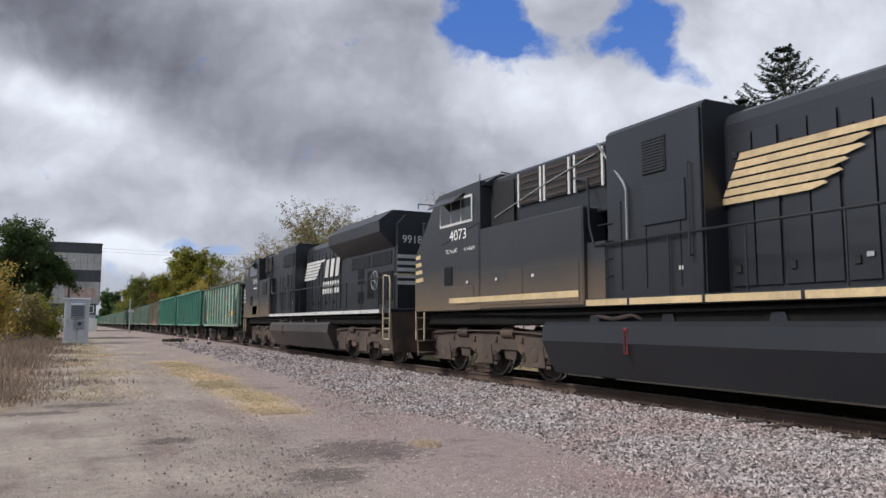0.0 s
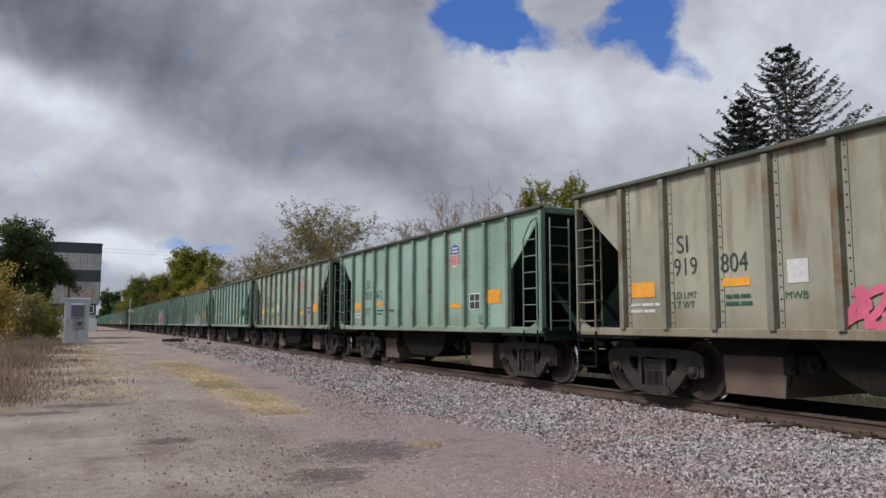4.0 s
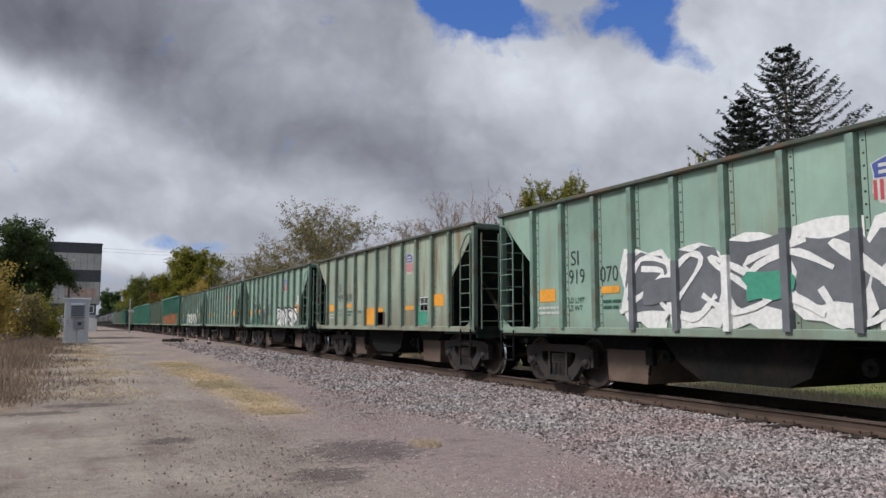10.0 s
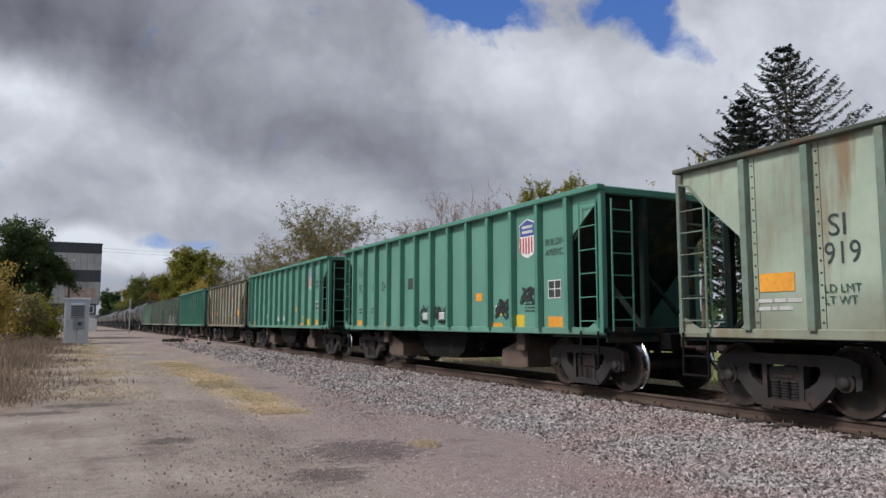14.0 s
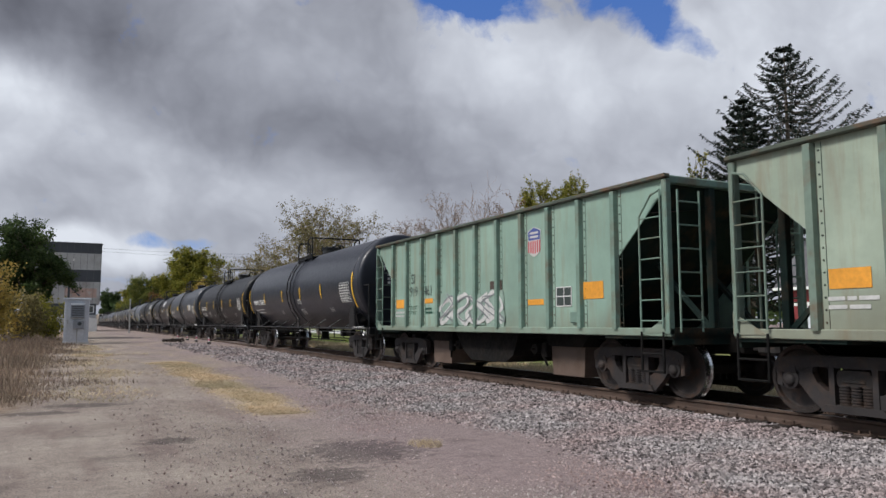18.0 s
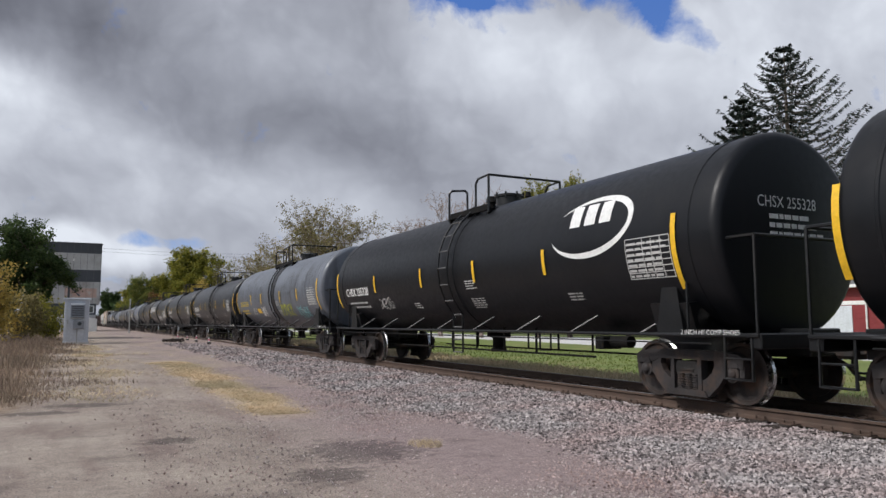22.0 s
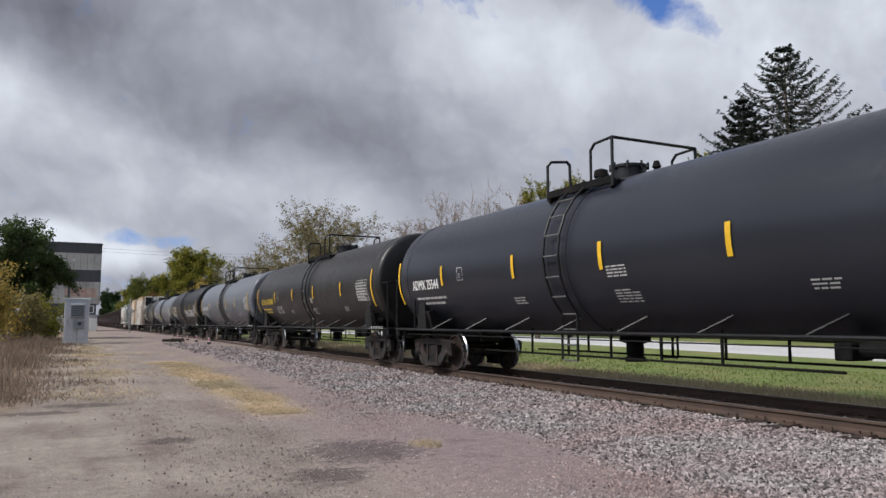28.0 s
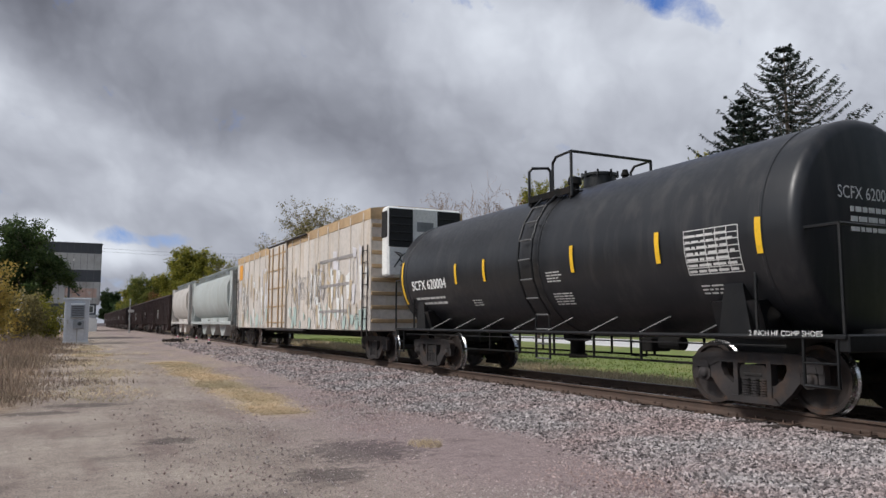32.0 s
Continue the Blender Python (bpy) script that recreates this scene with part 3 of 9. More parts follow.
def scatter_stones(name, pts, sizes, mat, label, category, rng):
    """Angular stones, joined into one mesh."""
    corners = np.array([(-1, -1, -1), (1, -1, -1), (1, 1, -1), (-1, 1, -1), (-1, -1, 1), (1, -1, 1), (1, 1, 1), (-1, 1, 1)], float) * 0.5
    quads = np.array([(0, 3, 2, 1), (4, 5, 6, 7), (0, 1, 5, 4), (1, 2, 6, 5), (2, 3, 7, 6), (3, 0, 4, 7)])
    n = len(pts)
    v = corners[None] + rng.uniform(-0.26, 0.26, (n, 8, 3))
    v *= (sizes[:, None] * rng.uniform(0.65, 1.25, (n, 3)))[:, None, :]
    q = rng.normal(size=(n, 4))
    q /= np.linalg.norm(q, axis=1, keepdims=True)
    w, x, y, z = q.T
    rot = np.stack([1 - 2 * (y * y + z * z), 2 * (x * y - w * z), 2 * (x * z + w * y), 2 * (x * y + w * z), 1 - 2 * (x * x + z * z), 2 * (y * z - w * x),
                    2 * (x * z - w * y), 2 * (y * z + w * x), 1 - 2 * (x * x + y * y)], 1).reshape(n, 3, 3)
    v = np.einsum("nij,nkj->nki", rot, v) + pts[:, None, :]
    f = (quads[None] + 8 * np.arange(n)[:, None, None]).reshape(-1, 4)
    return tagged(new(name, arrays_mesh(name, v.reshape(-1, 3), f, mat)), label, category, kind="stuff")


def scatter_ballast():
    rng = np.random.default_rng(4)
    pts, sizes = [], []
    for y0, y1, count, size in ((2.5, 9.0, 42000, 0.031), (9.0, 16.0, 30000, 0.036), (16.0, 28.0, 22000, 0.046), (28.0, 50.0, 12000, 0.07)):
        x = np.where(rng.random(count) < 0.86, rng.uniform(TRACK_X - 4.7, TRACK_X - 1.0, count), rng.uniform(TRACK_X - 1.0, TRACK_X + 2.2, count))
        y = rng.uniform(y0, y1, count)
        keep = rng.uniform(0, 1, count) < np.where(x < TRACK_X - 3.6, np.clip((x - TRACK_X + 4.7) / 1.1, 0.05, 1), 1.0)
        keep &= ~((np.abs(x - TRACK_X) < 1.0) & (rng.uniform(0, 1, count) < 0.75))
        for a, b in zip(x[keep], y[keep]):
            s = size * (0.7 + 0.6 * rng.random())
            pts.append((a, b, bed_height(a, b) + 0.2 * s))
            sizes.append(s)
    scatter_stones("ballast", np.array(pts), np.array(sizes), M_STONE, "crushed grey and pinkish ballast stones beside the track", "ballast", rng)


M_PEBBLE = ballast_material("dusty_pebbles", (0.23, 0.185, 0.175), (0.6, 0.53, 0.5))


def scatter_pebbles():
    rng = np.random.default_rng(9)
    n = 110000
    r = 3.5 + 22 * rng.random(n) ** 1.6
    a = np.radians(rng.uniform(-12, 62, n))
    x, y = r * np.sin(a), r * np.cos(a)
    keep = (x < 5.6) & (rng.random(n) < np.clip((x - 0.4) / 3.5, 0.02, 1))
    x, y = x[keep], y[keep]
    s = 0.004 + 0.012 * rng.random(len(x)) ** 4 + 0.006 * np.clip((x - 1.5) / 3, 0, 1) * rng.random(len(x)) + 0.0004 * np.hypot(x, y)
    pts = np.stack([x, y, np.array([rise(b) for b in y]) + 0.0 * s], 1)
    scatter_stones("gravel", pts, s, M_PEBBLE, "loose gravel on the dirt lot", "gravel", rng)


M_RAIL = surf("rusty_rail", (0.1, 0.066, 0.05), 0.75, 0.2, 0.2, 1.5, 30, 0.25, (0.05, 0.04, 0.035), 0.5)
M_RAILTOP = surf("worn_rail_top", (0.3, 0.29, 0.29), 0.38, 0.9, 0.1, 1.5, 30, 0.03)
M_TIE = surf("creosoted_tie", (0.03, 0.021, 0.017), 0.9, 0, 0.35, 1.5, 18, 0.4, (0.12, 0.09, 0.07), 0.5)
RAIL_PROFILE = [(-0.075, -0.175), (0.075, -0.175), (0.075, -0.16), (0.02, -0.135), (0.01, -0.12), (0.01, -0.05), (0.036, -0.035), (0.036, -0.006), (0.028, 0.0),
                (-0.028, 0.0), (-0.036, -0.006), (-0.036, -0.035), (-0.01, -0.05), (-0.01, -0.12), (-0.02, -0.135), (-0.075, -0.16)]


def build_track():
    track = thing("railway_track", "worn steel rails spiked to dark wooden ties in ballast", "railway track", at=(TRACK_X, 0, RAIL_Z))
    for side in (-1, 1):
        c = side * (0.7175 + 0.036)
        rail = part("rail", Buf().prism([(x + c, z) for x, z in RAIL_PROFILE], "y", -40, 900), M_RAIL, track, "rusty steel rail with a polished top")
        part("running_surface", Buf().box(c - 0.027, c + 0.027, -40, 900, -0.001, 0.002), M_RAILTOP, rail, "polished running surface of a rail")
    tie = Buf().cbox(-1.3, 1.3, -0.115, 0.115, -0.34, -0.178, 0.012).mesh("tie", M_TIE)
    plate = Buf().cbox(-0.2, 0.2, -0.1, 0.1, -0.178, -0.162, 0.004)
    for dx, dy in ((-0.11, -0.06), (0.11, 0.06), (-0.15, 0.06), (0.15, -0.06)):
        plate.box(dx - 0.012, dx + 0.012, dy - 0.012, dy + 0.012, -0.165, -0.125)
    plate = plate.mesh("tie_plate", M_RAIL)
    rng = random.Random(5)
    for i in range(110):
        y = -3 + 0.52 * i
        t = part("tie", tie, None, track)
        t.location = (rng.uniform(-0.06, 0.06), y, 0.006 + rng.uniform(-0.012, 0.012))
        t.rotation_euler = (0, 0, rng.uniform(-0.015, 0.015))
        if i < 70:
            for side in (-1, 1):
                p = part("tie_plate", plate, None, t)
                p.location = (side * 0.7535, 0, 0)
    return track


build_track()
scatter_ballast()
scatter_pebbles()

# ---- rolling stock: every car stands on the rail tops, its far end towards +y, the camera's side towards -x ----
def wheel_mesh(r):
    prof = [(0.03, 0.80), (0.1, 0.82), (0.12, 0.79), (r * 0.55, 0.775), (r * 0.84, 0.80), (r * 0.88, 0.835), (r * 0.985, 0.838), (r, 0.82), (r, 0.74),
            (r + 0.03, 0.715), (r + 0.03, 0.70), (r * 0.88, 0.695), (r * 0.84, 0.72), (r * 0.5, 0.74), (0.1, 0.66), (0.1, 0.6)]
    me = Buf().lathe(prof, "x", (0, 0, 0), 32).mesh("wheel", M_WHEEL, True)
    me.materials.append(M_TREAD)
    n = 32
    for p in me.polygons:
        if p.index // n in (6, 7, 8):
            p.material_index = 1
    return me


WHEEL, WHEEL_BIG = wheel_mesh(0.457), wheel_mesh(0.533)


def frame_bufs():
    """Cast side frame with its two windows, bolster, spring nest and bearing end of a freight truck, on the +x side."""
    f = Buf()
    x0, x1 = 0.93, 1.06
    f.prism([(-1.1, 0.54), (-1.11, 0.68), (-1.0, 0.745), (-0.8, 0.765), (-0.5, 0.785), (0.5, 0.785), (0.8, 0.765), (1.0, 0.745), (1.11, 0.68), (1.1, 0.54), (0.76, 0.57), (0.6, 0.635), (-0.6, 0.635), (-0.76, 0.57)], "x", x0, x1)
    for s in (-1, 1):
        def pr(pts, a, b):
            f.prism([(s * p, q) for p, q in (pts if s > 0 else pts[::-1])], "x", a, b)
        pr([(0.30, 0.09), (0.43, 0.09), (0.62, 0.25), (0.76, 0.42), (0.76, 0.60), (0.55, 0.645), (0.56, 0.56), (0.5, 0.44), (0.36, 0.34), (0.30, 0.34)], x0 + 0.005, x1 - 0.012)
        pr([(0.245, 0.1), (0.32, 0.1), (0.32, 0.66), (0.245, 0.66)], x0, x1 + 0.006)
        pr([(1.02, 0.36), (1.1, 0.38), (1.11, 0.6), (1.02, 0.6)], x0, x1 - 0.02)
        pr([(0.69, 0.37), (0.77, 0.40), (0.78, 0.6), (0.69, 0.6)], x0, x1 - 0.02)
        pr([(0.78, 0.55), (1.02, 0.55), (1.0, 0.63), (0.8, 0.63)], x0 - 0.02, x1 + 0.01)
    f.prism([(-0.44, 0.085), (0.44, 0.085), (0.38, 0.175), (-0.38, 0.175)], "x", x0 - 0.08, x1 + 0.025)
    bol = Buf().prism([(-0.22, 0.42), (0.22, 0.42), (0.235, 0.54), (0.2, 0.61), (-0.2, 0.61), (-0.235, 0.54)], "x", -1.04, 1.04)
    bol.cbox(-1.055, 1.055, -0.15, 0.15, 0.455, 0.5, 0.01)
    bol.cyl((0, 0, 0.62), (0, 0, 0.78), 0.22, 14)
    spr = Buf()
    for dy in (-0.155, 0.0, 0.155):
        prof = []
        for k in range(7):
            prof += [(0.058, 0.18 + k * 0.036), (0.074, 0.188 + k * 0.036), (0.074, 0.2 + k * 0.036), (0.058, 0.208 + k * 0.036)]
        spr.lathe(prof, "z", (0.99, dy, 0), 10)
    spr.box(0.93, 1.05, -0.24, 0.24, 0.168, 0.182)
    cap = Buf().lathe([(0.0, 1.11), (0.045, 1.11), (0.06, 1.1), (0.075, 1.09), (0.085, 1.06), (0.125, 1.05), (0.125, 0.9)], "x", (0, 0, 0), 14)
    return f, bol, spr, cap


_f, _bol, _spr, _cap = frame_bufs()
SIDE_FRAME, BOLSTER, SPRINGS, BEARING = _f.mesh("side_frame", M_STEEL_RUSTY), _bol.mesh("truck", M_STEEL), _spr.mesh("spring_nest", M_STEEL_RUSTY, True), _cap.mesh("bearing_cap", M_STEEL_RUSTY, True)
AXLE = Buf().cyl((-0.7, 0, 0), (0.7, 0, 0), 0.085, 12).mesh("axle", M_STEEL, True)


def joined_truck():
    """The same truck in one mesh, for cars that stay far off."""
    b = Buf()
    for buf, places in ((_f, ((0, 0),)), (_bol, ((0, 0),)), (_cap, ((0.889, 0.457), (-0.889, 0.457)))):
        for y, z in places:
            b.add([(p, q + y, r + z) for p, q, r in buf.v], buf.f)
            if buf is not _bol:
                b.add([(-p, -q + y, r + z) for p, q, r in buf.v], buf.f)
    for y in (-0.889, 0.889):
        for s in (-1, 1):
            b.cyl((s * 0.7, y, 0.457), (s * 0.83, y, 0.457), 0.457, 20)
    return b.mesh("truck", M_STEEL)


FAR_TRUCK = joined_truck()


def truck(car, y):
    """A two-axle truck: bolster with side frames, springs, wheels, axles and bearings."""
    t = part("truck", BOLSTER, None, car, "rusty two-axle freight truck")
    t.location = (0, y, 0)
    for side in (0, 180):
        for name, me in (("side_frame", SIDE_FRAME), ("spring_nest", SPRINGS)):
            p = part(name, me, None, t)
            p.rotation_euler = (0, 0, radians(side))
    for dy in (-0.889, 0.889):
        a = part("axle", AXLE, None, t)
        a.location = (0, dy, 0.457)
        for side in (0, 180):
            for name, me in (("wheel", WHEEL), ("bearing_cap", BEARING)):
                p = part(name, me, None, t)
                p.location, p.rotation_euler = (0, dy, 0.457), (0, 0, radians(side))
    return t


def coupler_buf(y, s):
    b = Buf().cbox(-0.09, 0.09, min(y - 0.6 * s, y), max(y - 0.6 * s, y), 0.76, 0.96, 0.02)
    b.cbox(-0.2, 0.2, min(y - 0.16 * s, y + 0.05 * s), max(y - 0.16 * s, y + 0.05 * s), 0.7, 1.02, 0.05)
    b.tube([(0.25, y - 0.7 * s, 0.85), (0.28, y - 0.3 * s, 0.6), (0.2, y - 0.05 * s, 0.42), (0.1, y, 0.45)], 0.025)
    return b


def ladder(rails, rungs, r=0.013, foot=0.0):
    """A ladder: rails as two lines of (x, y, z), with a number of rungs between them."""
    b = Buf()
    (a0, a1), (b0, b1) = [[Vector(p) for p in q] for q in rails]
    b.cyl(a0, a1, r + 0.006, 6).cyl(b0, b1, r + 0.006, 6)
    for i in range(rungs):
        t = (i + 0.5) / rungs
        b.cyl(a0.lerp(a1, t), b0.lerp(b1, t), r, 6)
    return b


# ---- lettering ----
def text_mesh(words, height, mat, bend=None, extrude=0.004, squeeze=1.0, shear=0.0, name="lettering", bold=0.0, width=0.0):
    """Words on the camera's side of a car: x along -y, up along z, from the lower left corner. bend: radius of a round tank."""
    cu = bpy.data.curves.new(name, "FONT")
    cu.body, cu.size, cu.extrude, cu.resolution_u, cu.shear = words, height * 1.42, 0.0, 3, shear
    ob = bpy.data.objects.new(name, cu)
    me = bpy.data.meshes.new_from_object(ob)
    bpy.data.objects.remove(ob)
    bpy.data.curves.remove(cu)
    me.name = name
    if width:
        squeeze = width / max(v.co.x for v in me.vertices)
    for v in me.vertices:
        u, w = v.co.x * squeeze, v.co.y
        v.co = (-extrude, -u, w)
    if bold:
        # a heavier face: the same letters again, a little to the side and proud
        co, faces = [tuple(v.co) for v in me.vertices], [tuple(q.vertices) for q in me.polygons]
        n, me = len(co), bpy.data.meshes.new(name)
        me.from_pydata(co + [(a - 0.0008, b - bold * height, c + 0.25 * bold * height) for a, b, c in co], [], faces + [tuple(i + n for i in q) for q in faces])
    me.materials.clear()
    me.materials.append(mat)
    return me


def onto_tank(me, z0, centre, radius):
    """Wrap a flat marking round the tank's side, its foot at height z0."""
    a0 = math.asin(max(-1, min(1, (z0 - centre) / radius)))
    for v in me.vertices:
        r = radius - v.co.x
        a = a0 + v.co.z / radius
        v.co = (-r * math.cos(a), v.co.y, centre + r * math.sin(a) - z0)
    return me


def lettering(car, words, y, z, height, mat, x=-1.58, squeeze=1.0, tank=None, name="lettering", label="", shear=0.0, bold=0.0, width=0.0):
    me = text_mesh(words, height, mat, squeeze=squeeze, shear=shear, name=name, bold=bold, width=width)
    if tank:
        onto_tank(me, z, *tank)
        x = 0
    p = part(name, me, None, car, label)
    p.location = (x, y, z)
    return p


def plate(car, name, y0, y1, z0, z1, mat, x=-1.58, tank=None, thick=0.004, label="", cuts=1):
    """A flat patch on the camera's side, from y0 (far) to y1 (near)."""
    b, ya, yb = Buf(), max(y0, y1), min(y0, y1)
    if tank:
        c, r = tank
        rr = r + thick
        a0, a1 = math.asin((z0 - c) / r), math.asin((z1 - c) / r)
        k = 6
        for i in range(k + 1):
            a = a0 + (a1 - a0) * i / k
            b.v += [(-rr * math.cos(a), ya, c + rr * math.sin(a)), (-rr * math.cos(a), yb, c + rr * math.sin(a))]
        b.f = [(2 * i, 2 * i + 1, 2 * i + 3, 2 * i + 2) for i in range(k)]
    else:
        b.box(x - thick, x, yb, ya, z0, z1)
    return part(name, b, mat, car, label)


def bars(car, name, y, z, rows, width, height, mat, x=-1.58, tank=None, seed=0, label=""):
    """Small print that cannot be read: rows of short bars."""
    rng, b = random.Random(seed), Buf()
    step = height / rows
    for i in range(rows):
        q, zz = 0.0, z + height - (i + 1) * step
        while q < width * (0.7 + 0.3 * rng.random()):
            w = rng.uniform(0.06, 0.22) * max(1, step / 0.08)
            e = min(q + w, width)
            if tank:
                c, r = tank
                rr = r + 0.004
                a0, a1 = math.asin((zz - c) / r), math.asin((zz + step * 0.42 - c) / r)
                b.add([(-rr * math.cos(a0), y - q, c + rr * math.sin(a0)), (-rr * math.cos(a0), y - e, c + rr * math.sin(a0)),
                       (-rr * math.cos(a1), y - e, c + rr * math.sin(a1)), (-rr * math.cos(a1), y - q, c + rr * math.sin(a1))], [(0, 1, 2, 3)])
            else:
                b.box(x - 0.004, x, y - e, y - q, zz, zz + step * 0.48)
            q = e + 0.03
    return part(name, b, mat, car, label)


def data_panel(car, y, z, w, h, x):
    """A dark stencilled panel in a white frame."""
    p = plate(car, "data_panel", y, y - w, z, z + h, M_LETTER, x, label="dark stencilled data panel with white frame")
    b = Buf()
    for q in (0, 0.5, 0.97):
        b.box(x - 0.009, x - 0.006, y - w, y, z + h * q, z + h * q + 0.018)
        b.box(x - 0.009, x - 0.006, y - w * q - 0.018, y - w * q, z, z + h)
    return part("panel_frame", b, M_WHITE, p)


def spray(car, name, y, z, width, height, mat, x=-1.58, tank=None, seed=0, letters=5, weight=0.07, label="", offset=0.005):
    """Sprayed strokes that read as no word: a row of looping, flattened tubes."""
    rng, b = random.Random(seed), Buf()
    cell = width / letters
    for i in range(letters):
        u0 = i * cell
        pts = []
        k = rng.choice((6, 7, 8))
        for j in range(k):
            pts.append((u0 + cell * (0.5 + 0.62 * math.sin(1.9 * j + i) + rng.uniform(-0.2, 0.2)), height * (0.5 + 0.42 * math.cos(1.35 * j + 2 * i) + rng.uniform(-0.12, 0.12))))
        fine = []
        for j in range(len(pts) - 1):
            p0, p1, p2, p3 = pts[max(j - 1, 0)], pts[j], pts[j + 1], pts[min(j + 2, len(pts) - 1)]
            for t in (0, 0.2, 0.4, 0.6, 0.8):
                fine.append(tuple(0.5 * (2 * p1[c] + (p2[c] - p0[c]) * t + (2 * p0[c] - 5 * p1[c] + 4 * p2[c] - p3[c]) * t * t + (3 * p1[c] - p0[c] - 3 * p2[c] + p3[c]) * t ** 3) for c in (0, 1)))
        fine.append(pts[-1])
        base = len(b.v)
        for j, q in enumerate(fine):
            a, c = fine[max(j - 1, 0)], fine[min(j + 1, len(fine) - 1)]
            d = Vector((c[0] - a[0], c[1] - a[1]))
            d = d.normalized() if d.length > 1e-6 else Vector((1, 0))
            wgt = weight * (0.6 + 0.6 * rng.random())
            for s in (-1, 1):
                u, w = q[0] - d.y * s * wgt / 2, max(-0.05, min(height * 1.1, q[1] + d.x * s * wgt / 2))
                off = offset + 0.002 * (i % 3) + 0.00008 * j
                if tank:
                    cc, r = tank
                    ang = math.asin(max(-1, min(1, (z - cc) / r))) + w / r
                    rr = r + off
                    b.v.append((-rr * math.cos(ang), y - u, cc + rr * math.sin(ang)))
                else:
                    b.v.append((x - off, y - u, z + w))
        for j in range(len(fine) - 1):
            k2 = base + 2 * j
            b.f.append((k2, k2 + 2, k2 + 3, k2 + 1))
    return part(name, b, mat, car, label)


def blocky(car, name, y, z, width, height, mat, x=-1.58, seed=0, letters=5, label="", offset=0.003, wide=0.56):
    """Fat sprayed forms: a row of uneven rounded patches that overlap."""
    rng, b = random.Random(seed), Buf()
    cell = width / letters
    for i in range(letters):
        cy, cz = (i + 0.5) * cell, height * 0.5
        n, pts = 14, []
        for j in range(n):
            t = 2 * math.pi * j / n
            sq = 1 / max(abs(math.cos(t)), abs(math.sin(t)))
            r = min(sq, 1.25) * rng.uniform(0.78, 1.08)
            pts.append((cy + cell * wide * r * math.cos(t), min(height * 1.05, max(-0.02, cz + height * 0.5 * r * math.sin(t)))))
        o = offset + 0.0007 * (i % 3)
        b.add([(x - o, y - u, z + w) for u, w in pts], [tuple(range(n))])
    return part(name, b, mat, car, label)


def shield(car, y, z, h, x=-1.58, worn=False):
    """A shield in red, white and blue with no words on it."""
    w = h * 0.8
    out = [(-0.5, 0.86), (-0.28, 0.93), (0, 1.0), (0.28, 0.93), (0.5, 0.86), (0.44, 0.62), (0.48, 0.3), (0.3, 0.08), (0, 0.0), (-0.3, 0.08), (-0.48, 0.3), (-0.44, 0.62)]
    b = Buf().add([(x - 0.004, y - u * w, z + v * h) for u, v in out], [tuple(range(12))])
    s = part("shield_emblem", b, M_GREYWHITE if worn else M_WHITE, car, "shield emblem in red, white and blue")
    top = [(-0.46, 0.84), (-0.27, 0.9), (0, 0.97), (0.27, 0.9), (0.46, 0.84), (0.41, 0.63), (0.41, 0.56), (-0.41, 0.56), (-0.41, 0.63)]
    part("blue_field", Buf().add([(x - 0.007, y - u * w, z + v * h) for u, v in top], [tuple(range(9))]), M_BLUE, s)
    t = Buf()
    for k in range(2):
        t.box(x - 0.01, x - 0.007, y - 0.3 * w, y + 0.3 * w, z + h * (0.63 + 0.13 * k), z + h * (0.70 + 0.13 * k))
    part("emblem_bars", t, M_GREYWHITE, s)
    r = Buf()
    for k in range(6):
        u = -0.4 + 0.16 * k
        lo = 0.08 + 0.14 * abs(u)
        r.box(x - 0.007, x - 0.004, y - (u + 0.045) * w, y - (u - 0.045) * w, z + h * (lo + 0.02), z + h * 0.53)
    part("red_stripes", r, M_RED, s)
    return s


